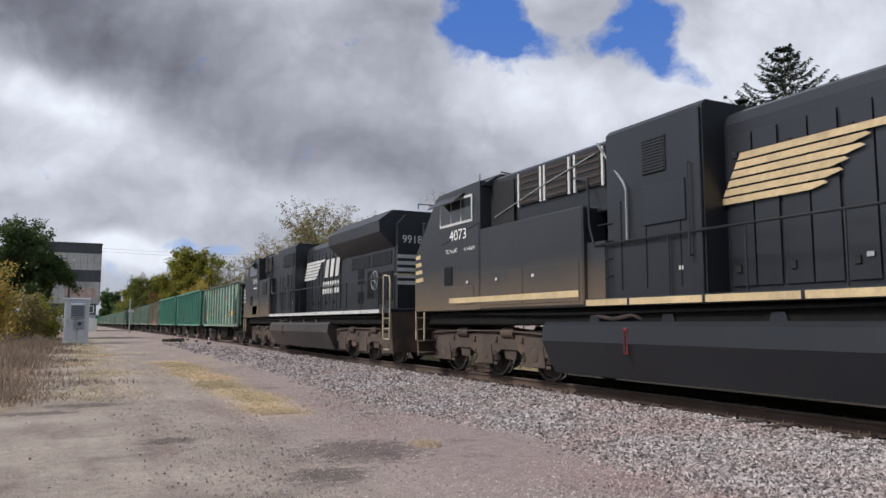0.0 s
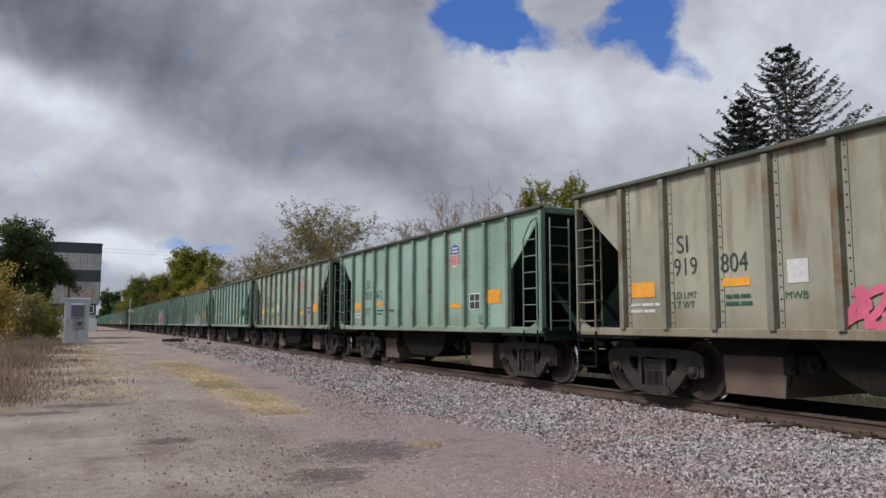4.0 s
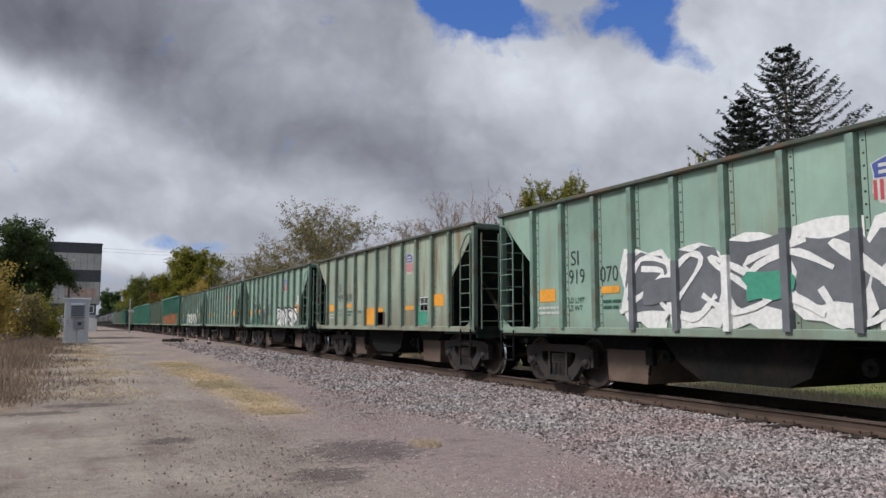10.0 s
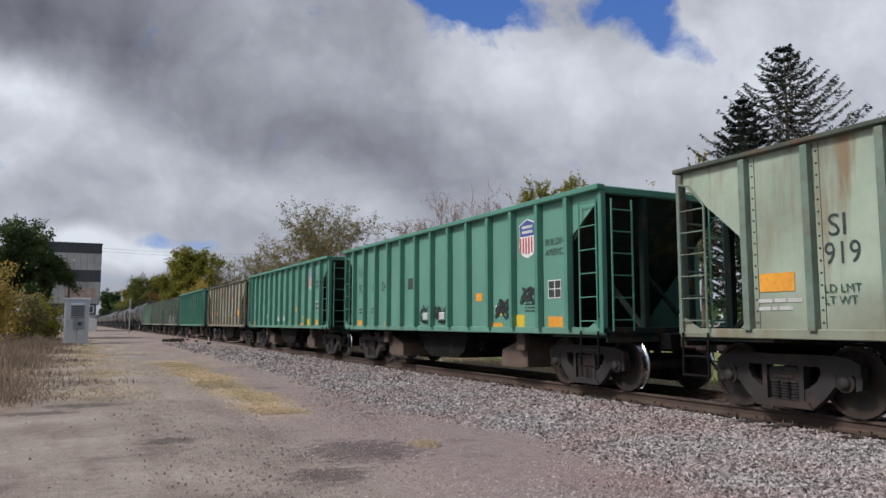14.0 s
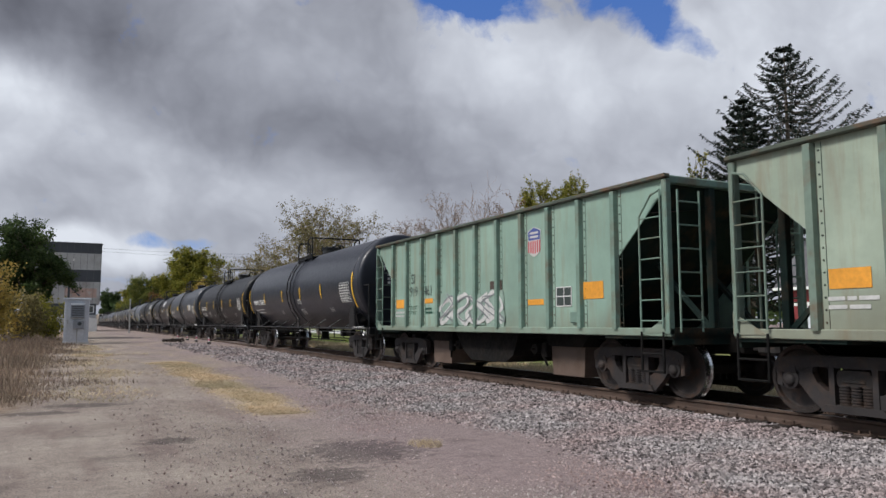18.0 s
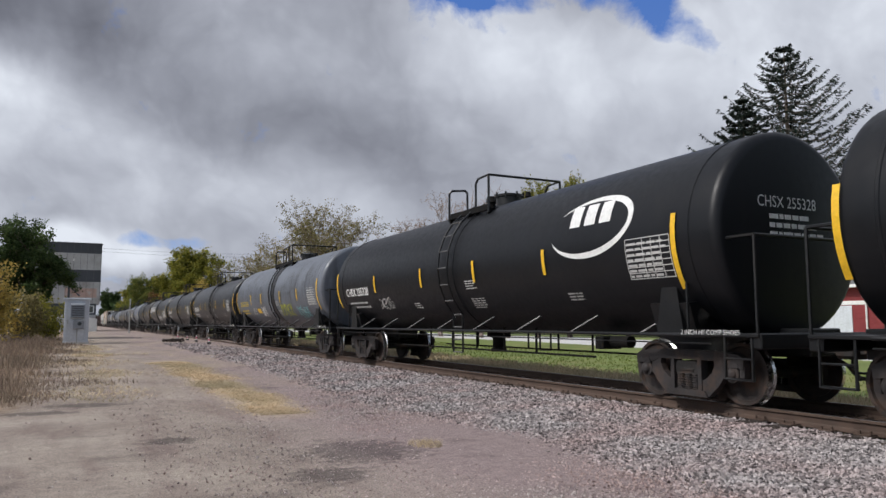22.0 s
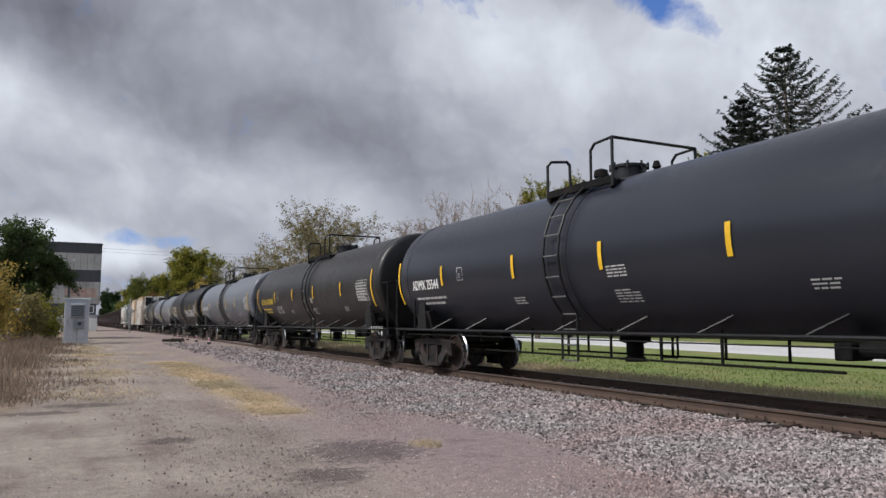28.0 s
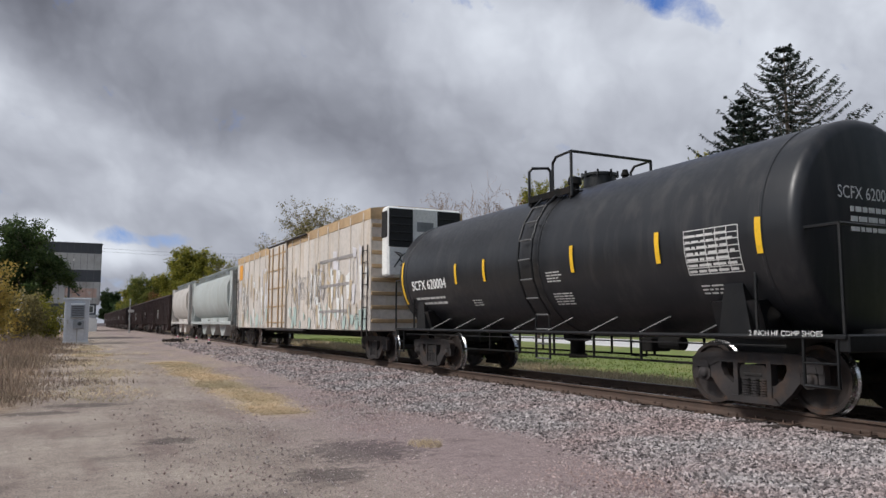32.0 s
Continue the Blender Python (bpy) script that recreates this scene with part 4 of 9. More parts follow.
# ---- open ballast hopper cars ----
def hopper(name, half, ribs, cut, cut_z, top, style, pitch, fresh):
    """An open hopper car with ribbed sides, sloping ends seen through cut-away corners, chutes, ladders and trucks."""
    car = thing(name, "open ballast hopper car", "hopper car", "cars of the train")
    paint, ribm = HOPPER_PAINT[style], HOPPER_RIB[style]
    w, sill = 1.5, 1.06
    poly = [(-half, top - 0.06), (-half + 0.05, top - 0.2), (-half + cut * 0.5, (top + cut_z) / 2 - 0.08), (-half + cut, cut_z), (-half + cut, sill), (half - cut, sill), (half - cut, cut_z), (half - cut * 0.5, (top + cut_z) / 2 - 0.08), (half - 0.05, top - 0.2), (half, top - 0.06)]
    for s in (-1, 1):
        part("side_sheet", Buf().prism(poly[::-1], "x", min(s * w, s * (w - 0.02)), max(s * w, s * (w - 0.02))), paint, car)
    lip = 0.15 if fresh else 0.1
    for s in (-1, 1):
        a, b = sorted((s * (w - 0.03), s * (w + lip)))
        part("top_chord", Buf().cbox(a, b, -half - 0.02, half + 0.02, top - 0.1 if fresh else top - 0.07, top, 0.015), ribm if fresh else M_CHORD, car)
        a, b = sorted((s * (w - 0.05), s * (w + 0.045)))
        part("side_sill", Buf().cbox(a, b, -half, half, sill - 0.07, sill + 0.06, 0.012), paint, car)
    for s in (-1, 1):
        a, b = sorted((s * half, s * (half - 0.12)))
        part("end_chord", Buf().cbox(-w + 0.01, w - 0.01, a, b, top - 0.15, top - 0.02, 0.02), ribm, car)
        # sloping end floor, its colour darkened for the shade inside the end
        q = [(s * (half - 0.1), top - 0.12), (s * (half - 2.4), sill + 0.05), (s * (half - 2.45), sill + 0.1), (s * (half - 0.14), top - 0.04)]
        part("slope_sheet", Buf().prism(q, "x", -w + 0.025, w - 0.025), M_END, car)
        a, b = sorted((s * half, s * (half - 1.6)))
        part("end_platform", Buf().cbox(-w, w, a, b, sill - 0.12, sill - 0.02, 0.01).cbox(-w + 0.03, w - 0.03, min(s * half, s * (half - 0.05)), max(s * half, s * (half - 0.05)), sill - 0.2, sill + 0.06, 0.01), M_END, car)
        e = Buf()
        for px in (-0.55, 0.55):
            e.cbox(px - 0.06, px + 0.06, min(s * (half - 0.02), s * (half - 0.14)), max(s * (half - 0.02), s * (half - 0.14)), sill - 0.05, top - 0.12, 0.01)
            a, b = (px, s * (half - 0.1), sill), (px, s * (half - 1.45), 2.35)
            e.cyl(a, b, 0.05, 4)
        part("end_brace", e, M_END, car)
        for k in (-1, 1):
            part("corner_post", Buf().cbox(k * w - 0.06, k * w + 0.06, min(s * half, s * (half - 0.11)), max(s * half, s * (half - 0.11)), sill - 0.05, top - 0.08, 0.015), ribm, car)
            gus = [(s * half, sill + 0.28), (s * half, sill - 0.02), (s * (half - 0.55), sill - 0.02)]
            part("corner_gusset", Buf().prism(gus, "x", min(k * (w + 0.046), k * (w + 0.055)), max(k * (w + 0.046), k * (w + 0.055))), paint, car)
            lx = k * (w + 0.09)
            ya, yb = s * (half - 0.1), s * (half - 0.58)
            up, lo_z = top - 0.25, sill + 0.05
            short, rungs = up if fresh else top - 0.62, []
            lad = Buf().cyl((lx, ya, lo_z), (lx, ya, up), 0.017, 6).cyl((lx, yb, lo_z), (lx, yb, short), 0.017, 6)
            for q in range(6):
                z = lo_z + 0.12 + (short - lo_z - 0.16) * q / 5
                if k < 0:
                    rungs.append(z)
                else:
                    lad.cyl((lx, ya, z), (lx, yb, z), 0.011, 6)
            if not fresh:
                lad.tube([(lx, yb, short), (lx, s * (half - 0.3), top - 0.3), (lx, ya, up)], 0.016, 6)
            lad = part("ladder", lad, ribm, car)
            rung = Buf().cyl((lx, ya, 0), (lx, yb, 0), 0.011, 6).mesh("rung", ribm)
            for z in rungs:
                part("rung", rung, None, lad).location = (0, 0, z)
            part("stirrup_step", Buf().tube([(lx, ya, sill), (lx, ya, 0.45), (lx, yb, 0.45), (lx, yb, sill)], 0.018).cyl((lx, ya, 0.72), (lx, yb, 0.72), 0.016), M_DARK, car)
            ex = k * (w - 0.12)
            part("end_ladder", ladder((((ex, s * (half + 0.06), sill), (ex, s * (half + 0.06), top - 0.25)), ((ex - k * 0.45, s * (half + 0.06), sill), (ex - k * 0.45, s * (half + 0.06), top - 0.25))), 6), ribm, car)
        part("coupler", coupler_buf(s * pitch / 2, s), M_STEEL, car)
    deep = 1.5 if fresh else 1.0
    rib = Buf()
    hw = 0.05
    rib.add([(0, -hw * 1.25, 0), (-0.085 * deep, -hw, 0), (-0.085 * deep, hw, 0), (0, hw * 1.25, 0), (0, -hw * 1.25, 1), (-0.085 * deep, -hw, 1), (-0.085 * deep, hw, 1), (0, hw * 1.25, 1)],
            [(0, 1, 5, 4), (1, 2, 6, 5), (2, 3, 7, 6), (4, 5, 6, 7), (0, 3, 2, 1)])
    lo, hi = sill + 0.04, top - 0.09
    rib_me = Buf().add([(x, y, lo + z * (hi - lo)) for x, y, z in rib.v], rib.f).mesh("rib", ribm)
    # dark strips beside each rib draw its shading line; old cars add rivets
    seam = Buf()
    if not fresh:
        seam.box(-0.006, 0.0, -0.072, -0.062, lo, hi).box(-0.006, 0.0, -0.156, -0.148, lo, hi)
        for k in range(15):
            zz = lo + 0.1 + (hi - lo - 0.2) * k / 14
            seam.lathe([(0.0, -0.014), (0.01, -0.012), (0.015, -0.004), (0.016, 0.0)], "x", (0, -0.112, zz), 6)
    else:
        for e in (-1, 1):
            seam.box(-0.005, 0.0, min(e * 0.063, e * 0.072), max(e * 0.063, e * 0.072), lo, hi)
    seam_me = seam.mesh("rib_seam", M_SEAM if not fresh else M_END)
    for i in range(ribs):
        y = -half + cut + (2 * half - 2 * cut) * i / (ribs - 1)
        for s in (-1, 1):
            p = part("rib", rib_me, None, car)
            p.location, p.rotation_euler = (s * w, y, 0), (0, 0, 0 if s < 0 else math.pi)
            if s < 0:
                q = part("rivet_seam", seam_me, None, p)
    load = Buf()
    n = 14
    for i in range(n + 1):
        y = -half + 0.4 + (2 * half - 0.8) * i / n
        for j in range(5):
            load.v.append((-1.42 + 0.71 * j, y, top - 0.55 + 0.12 * noise.noise((j, i * 0.7, 3)) + 0.15 * (1 - abs(j - 2) / 2)))
    load.f = [(i * 5 + j, i * 5 + j + 1, (i + 1) * 5 + j + 1, (i + 1) * 5 + j) for i in range(n) for j in range(4)]
    part("load", load, M_BED, car, "load of crushed stone")
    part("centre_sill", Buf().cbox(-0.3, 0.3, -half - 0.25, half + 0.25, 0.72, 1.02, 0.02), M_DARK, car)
    ty = pitch / 2 - (2.05 if fresh else 1.91)
    for s in (-1, 1):
        if fresh:
            q = [(s * 2.75, 0.62), (s * 3.75, 0.92), (s * 3.75, 0.3), (s * 3.5, 0.26), (s * 2.7, 0.27)]
            part("outer_chute", Buf().prism(q if s > 0 else q[::-1], "x", -1.15, 1.15), M_CHUTE, car, "worn brown steel discharge chute")
            part("chute_flap", Buf().cbox(-1.3, -1.16, min(s * 3.55, s * 3.85), max(s * 3.55, s * 3.85), 0.62, 1.0, 0.02), M_CHUTE, car)
        else:
            q = [(s * 2.16, 0.78), (s * 3.26, 0.78), (s * 3.22, 0.18), (s * 2.22, 0.18)]
            part("outer_chute", Buf().prism(q if s > 0 else q[::-1], "x", -1.0, 1.0), M_CHUTE, car, "worn brown steel discharge chute")
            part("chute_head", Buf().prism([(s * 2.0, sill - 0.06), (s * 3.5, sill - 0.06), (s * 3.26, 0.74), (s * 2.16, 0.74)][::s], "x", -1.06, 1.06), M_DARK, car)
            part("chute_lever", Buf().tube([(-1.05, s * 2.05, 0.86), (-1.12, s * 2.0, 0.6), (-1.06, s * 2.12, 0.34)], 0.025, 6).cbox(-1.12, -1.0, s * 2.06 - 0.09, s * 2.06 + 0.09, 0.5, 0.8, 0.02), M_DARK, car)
        part("crank_gear", Buf().cyl((-1.1, s * 1.7, 0.66), (-0.98, s * 1.7, 0.66), 0.11, 12).cyl((-1.18, s * 1.7, 0.66), (-0.96, s * 1.7, 0.66), 0.035, 8), M_DARK, car)
        truck(car, s * ty)
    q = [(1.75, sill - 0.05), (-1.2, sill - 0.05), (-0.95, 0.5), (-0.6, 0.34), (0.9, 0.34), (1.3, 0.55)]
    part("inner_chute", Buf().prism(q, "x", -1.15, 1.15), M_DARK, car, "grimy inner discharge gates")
    part("air_reservoir", Buf().cyl((0.5, -0.6, 0.8), (0.5, 0.5, 0.8), 0.17, 12), M_DARK, car)
    part("brake_pipe", Buf().tube([(-0.9, -half, 0.95), (-0.95, 0, 0.88), (-0.9, half, 0.95)], 0.02), M_DARK, car)
    return car


def repaint(car, old, fresh):
    """Give a copied car its own paint, in place of the one it was built with."""
    swap = {HOPPER_PAINT[old]: HOPPER_PAINT[fresh], HOPPER_RIB[old]: HOPPER_RIB[fresh]}
    for o in car.children_recursive:
        for s in o.material_slots:
            if s.material in swap:
                m = swap[s.material]
                s.link = "OBJECT"
                s.material = m


SI_HALF, SI_TOP = 6.05, 3.5
UP_HALF, UP_TOP = 6.72, 3.6
OLD_HOPPER = hopper("hopper_car", SI_HALF, 11, 1.25, 2.26, SI_TOP, "mint", 13.225, False)
NEW_HOPPER = hopper("hopper_car", UP_HALF, 13, 0.95, 2.75, UP_TOP, "up", 15.15, True)

# rear end of the body in the train, kind, paint, number in two groups, sprayed marks (style, far end, foot, width, height)
HOPPERS = [
    (53.7, "old", "mint", "919 563", [("brown", 2.0, 2.03, 1.0, 0.36), ("greyline", 0.8, 1.2, 1.2, 0.7), ("green", 3.76, 1.13, 0.7, 0.5), ("green", 2.0, 1.13, 0.87, 0.45)]),
    (68.85, "new", "up", "921 073", [("bw", 4.4, 1.1, 5.2, 0.95), ("greyline", -2.4, 1.35, 0.5, 0.35)]),
    (83.85, "new", "up", "921 075", [("bw", 2.9, 1.1, 4.55, 0.95), ("whiteline", -3.95, 1.7, 0.65, 0.5)]),
    (97.1, "old", "tan", "919 804", [("pink", 0.97, 1.12, 3.6, 0.5)]),
    (110.3, "old", "mint", "919 412", []),
    (123.55, "old", "pale", "919 377", []),
    (136.8, "old", "mint", "919 571", [("green", -3.84, 1.52, 0.7, 0.5)]),
    (150.0, "old", "mint", "919 811", [("grey", 0.3, 1.05, 2.9, 0.9), ("greyline", -1.0, 2.2, 0.5, 0.9)]),
    (163.2, "old", "mint", "919 725", [("greyline", -0.8, 1.3, 0.6, 0.5)]),
    (176.45, "old", "mint", "919 725", [("redwhite", 0.95, 1.1, 4.15, 1.25), ("green", 2.6, 1.13, 0.9, 0.5), ("green", -1.0, 1.13, 0.9, 0.55), ("green", -3.1, 1.13, 0.85, 0.5), ("darkline", -3.5, 1.25, 0.6, 0.9), ("whiteline", -4.05, 1.95, 0.75, 0.65)]),
    (189.7, "old", "pale", "919 696", [("bubble", -1.95, 1.82, 0.85, 0.65), ("bubble", -2.95, 1.85, 0.75, 0.65), ("bubble", -3.9, 1.85, 0.8, 0.65), ("whiteline", 1.0, 1.8, 0.8, 0.25)]),
    (202.9, "old", "mint", "920 217", [("greyline", 3.6, 2.6, 0.25, 0.5)]),
    (216.1, "old", "pale", "919 306", [("green", 4.6, 1.13, 1.6, 0.45), ("green", 1.9, 1.13, 0.6, 0.4), ("green", -0.86, 1.13, 0.9, 0.35), ("orange", -1.9, 1.4, 0.5, 0.25)]),
    (229.35, "old", "mint", "919 070", [("block", 2.2, 1.08, 6.4, 1.35)]),
    (242.6, "old", "pale", "919 618", [("orange", 1.05, 1.15, 1.5, 0.5), ("green", -2.8, 1.15, 0.7, 0.5), ("rust", 0.2, 1.12, 0.8, 0.4)]),
    (255.8, "old", "mint", "919 021", [("crown", -1.0, 1.06, 3.3, 0.85), ("darkline", 4.4, 1.1, 4.2, 1.0), ("whiteline", -4.2, 1.9, 0.5, 0.45), ("green", 3.7, 1.13, 1.7, 0.45)]),
    (269.0, "old", "mint", "920 014", [("greyline", 1.0, 2.1, 0.3, 0.3)]),
    (282.25, "old", "mint", "919 605", [("letters", 2.1, 1.07, 5.2, 0.95), ("darkline", 4.4, 1.5, 0.9, 1.0), ("whiteline", -3.0, 1.95, 0.65, 0.3), ("green", 2.9, 1.13, 0.9, 0.55)]),
    (297.4, "new", "up", "921 013", [("salmon", 5.6, 1.08, 11.6, 1.05)]),
    (310.6, "old", "pale", "919 255", [("greyline", -3.6, 2.2, 0.5, 0.7)]),
    (325.8, "new", "up", "921 104", [("darkline", 0.75, 1.15, 1.6, 0.5), ("darkline", -3.1, 1.3, 0.7, 0.4), ("darkline", -4.1, 1.6, 0.7, 0.35), ("dark", 1.6, 2.1, 0.65, 0.3)]),
    (341.0, "new", "up", "921 088", []),
    (354.2, "old", "tan", "919 733", []),
    (369.4, "new", "up", "921 140", [("brownfill", 0.3, 2.1, 1.0, 0.95), ("brownfill", -0.75, 2.15, 1.8, 1.15)]),
    (382.7, "old", "pale", "920 019", [("ghost", 1.35, 1.12, 2.1, 0.95), ("darkline", 2.4, 1.85, 0.8, 0.3), ("whitefill", -2.0, 1.15, 1.6, 0.7), ("darkline", -2.85, 1.7, 0.65, 0.3)]),
    (396.0, "old", "pale", "919 642", [("rust", -0.2, 1.5, 0.7, 0.4)]),
    (409.3, "old", "mint", "919 461", [("ghost", 1.8, 1.12, 3.0, 0.8), ("rust", -0.6, 1.3, 0.5, 0.8)]),
]
train = []


def hopper_marks(car, kind, number, tags, seed):
    rng = random.Random(seed)
    half = SI_HALF if kind == "old" else UP_HALF
    a, b = number.split()
    if kind == "old":
        x = -1.505
        y = half - 2.35
        lettering(car, "SI", y - 0.08, 2.5 if a == "920" else 2.24, 0.27, M_LETTER, x)
        lettering(car, a, y - 0.02, 1.9, 0.27, M_LETTER, x, 0.84)
        lettering(car, b, y - 0.92, 1.9, 0.27, M_LETTER, x, 0.84)
        lettering(car, "LD LMT", y, 1.56, 0.1, M_DKGREEN, x - 0.006)
        lettering(car, "LT WT", y, 1.42, 0.1, M_DKGREEN, x - 0.006)
        bars(car, "small_print", y - 1.0, 1.44, 2, 0.45, 0.2, M_DKGREEN, x - 0.006, seed=seed)
        plate(car, "orange_patch", half - 1.42, half - 1.95, 1.6, 1.84, M_ORANGE, x)
        bars(car, "small_print", half - 1.4, 1.36, 2, 0.65, 0.2, M_GREYWHITE, x, seed=seed + 1)
        plate(car, "orange_patch", y - 0.95, y - 1.42, 1.7, 1.82, M_ORANGE, x)
        shield(car, -half + 3.7, 2.5, 0.6, x, True)
        plate(car, "orange_patch", -half + 3.95, -half + 3.4, 1.55, 1.66, M_ORANGE, x)
        plate(car, "orange_patch", -half + 2.15, -half + 1.6, 1.62, 1.92, M_ORANGE, x)
        if seed % 2 == 0:
            plate(car, "white_panel", y - 2.0, y - 2.3, 1.7, 2.0, M_GREYWHITE, x)
        lettering(car, "MWB", y - 1.95, 1.5, 0.1, M_DKGREEN, x)
        data_panel(car, -half + 2.98, 1.5, 0.48, 0.36, x)
        part("route_board", Buf().cbox(x - 0.05, x, -half + 2.2, -half + 2.5, 1.2, 1.4, 0.01), HOPPER_RIB["mint"], car)
    else:
        x = -1.505
        y = half - 1.25
        lettering(car, "UP", y, 2.67, 0.28, M_LETTER, x, 0.95)
        lettering(car, a[:2], y, 2.13, 0.28, M_LETTER, x, 0.95)
        lettering(car, a[2] + b[0], y - 1.12, 2.13, 0.28, M_LETTER, x, 0.95)
        lettering(car, b[1:], y - 1.96, 2.13, 0.28, M_LETTER, x, 0.95)
        shield(car, -half + 2.38, 2.49, 0.8, x)
        lettering(car, "BUILDING", -half + 1.76, 2.68, 0.13, M_LETTER, x, 0.9)
        lettering(car, "AMERICA", -half + 1.76, 2.48, 0.13, M_LETTER, x, 0.9)
        plate(car, "orange_patch", 5.55, 4.96, 1.1, 1.28, M_ORANGE, x)
        plate(car, "orange_patch", 3.3, 2.9, 1.1, 1.22, M_ORANGE, x)
        plate(car, "orange_patch", -5.02, -5.5, 1.1, 1.32, M_ORANGE, x)
        plate(car, "yellow_patch", -3.88, -4.2, 1.1, 1.36, M_YELLOW_OLD, x)
        plate(car, "yellow_patch", -3.2, -3.36, 1.36, 1.48, M_YELLOW_OLD, x)
        plate(car, "orange_patch", -2.2, -2.48, 1.68, 1.86, M_ORANGE, x)
        plate(car, "orange_patch", -2.9, -3.35, 1.1, 1.2, M_ORANGE, x)
        bars(car, "small_print", y - 0.05, 1.5, 2, 0.4, 0.2, M_LETTER, x, seed=seed)
        bars(car, "small_print", y - 1.12, 1.5, 2, 0.45, 0.2, M_LETTER, x, seed=seed + 3)
        bars(car, "small_print", -half + 2.5, 1.42, 3, 0.35, 0.2, M_LETTER, x, seed=seed + 4)
        data_panel(car, -half + 1.68, 1.66, 0.42, 0.34, x)
        for yy in (0.5, -0.45):
            if seed % 2 == 0:
                plate(car, "green_panel", yy + 0.12, yy - 0.42, 1.6, 2.08, M_PATCHGREEN, x)
                plate(car, "yellow_patch", yy + 0.0, yy - 0.3, 1.68, 1.96, M_YELLOW_OLD, x - 0.005)
            bx = part("latch_box", Buf().cbox(x - 0.07, x, yy - 0.26, yy + 0.02, 1.28, 1.46, 0.015), M_GREYWHITE, car)
            part("latch_handle", Buf().tube([(x - 0.03, yy + 0.12, 1.2), (x - 0.05, yy + 0.1, 1.27), (x - 0.05, yy - 0.34, 1.27), (x - 0.03, yy - 0.36, 1.2)], 0.012, 5), HOPPER_RIB["up"], bx)
        lettering(car, str(2 + seed % 3), -3.05 if seed % 2 else 2.85, 1.36, 0.22, M_WHITE, x)
    if kind == "old":
        n, cut, deep = 11, 1.25, 0.085
    else:
        n, cut, deep = 13, 0.95, 0.1275
    for k, (style, y, z, w, h) in enumerate(tags):
        # paint that runs on over the ribs
        for i in range(n):
            ry = -half + cut + (2 * half - 2 * cut) * i / (n - 1)
            if style in RIB_TAG and y - w < ry < y:
                m = RIB_TAG[style][(i + k) % len(RIB_TAG[style])]
                o, z1 = deep + 0.006, z + h * rng.uniform(0.7, 1.0)
                s = Buf().add([(-1.5, ry - 0.066, z), (-1.5 - o, ry - 0.054, z), (-1.5 - o, ry + 0.054, z), (-1.5, ry + 0.066, z), (-1.5, ry - 0.066, z1), (-1.5 - o, ry - 0.054, z1), (-1.5 - o, ry + 0.054, z1), (-1.5, ry + 0.066, z1)],
                              [(0, 1, 5, 4), (1, 2, 6, 5), (2, 3, 7, 6)])
                part("sprayed_rib", s, m, car)
        spray_tag(car, style, y, z, w, h, x - 0.012 - 0.001 * k, seed * 7 + k)


M_LAVENDER = surf("spray_lavender", (0.38, 0.38, 0.56), 0.6, 0.0, 0.15, 1.2, 9, 0.03)
M_GRAF_RED = surf("spray_red", (0.4, 0.05, 0.085), 0.6, 0.0, 0.2, 1.2, 9, 0.03)
M_SALMON_DARK = surf("spray_dark_salmon", (0.5, 0.21, 0.1), 0.6, 0.0, 0.2, 1.2, 9, 0.03)
M_GRAF_DKGREY = surf("spray_slate_grey", (0.14, 0.15, 0.165), 0.6, 0.0, 0.25, 1.2, 9, 0.03)
RIB_TAG = {"salmon": (M_GRAF_SALMON,), "block": (M_GRAF_DKGREY, M_GRAF_DKGREY, M_WHITE), "crown": (M_WHITE,), "redwhite": (M_GRAF_RED, M_LAVENDER), "grey": (M_GREYWHITE,)}
PLAIN_TAG = {"green": M_PATCHGREEN, "orange": M_ORANGE, "rust": M_CHUTE, "dark": M_LETTER}
LINE_TAG = {"brown": (M_GRAF_BROWN, 0.05), "greyline": (M_GRAF_GREY, 0.03), "whiteline": (M_WHITE, 0.05), "pink": (M_GRAF_PINK, 0.1), "darkline": (M_GRAF_BLACK, 0.055)}


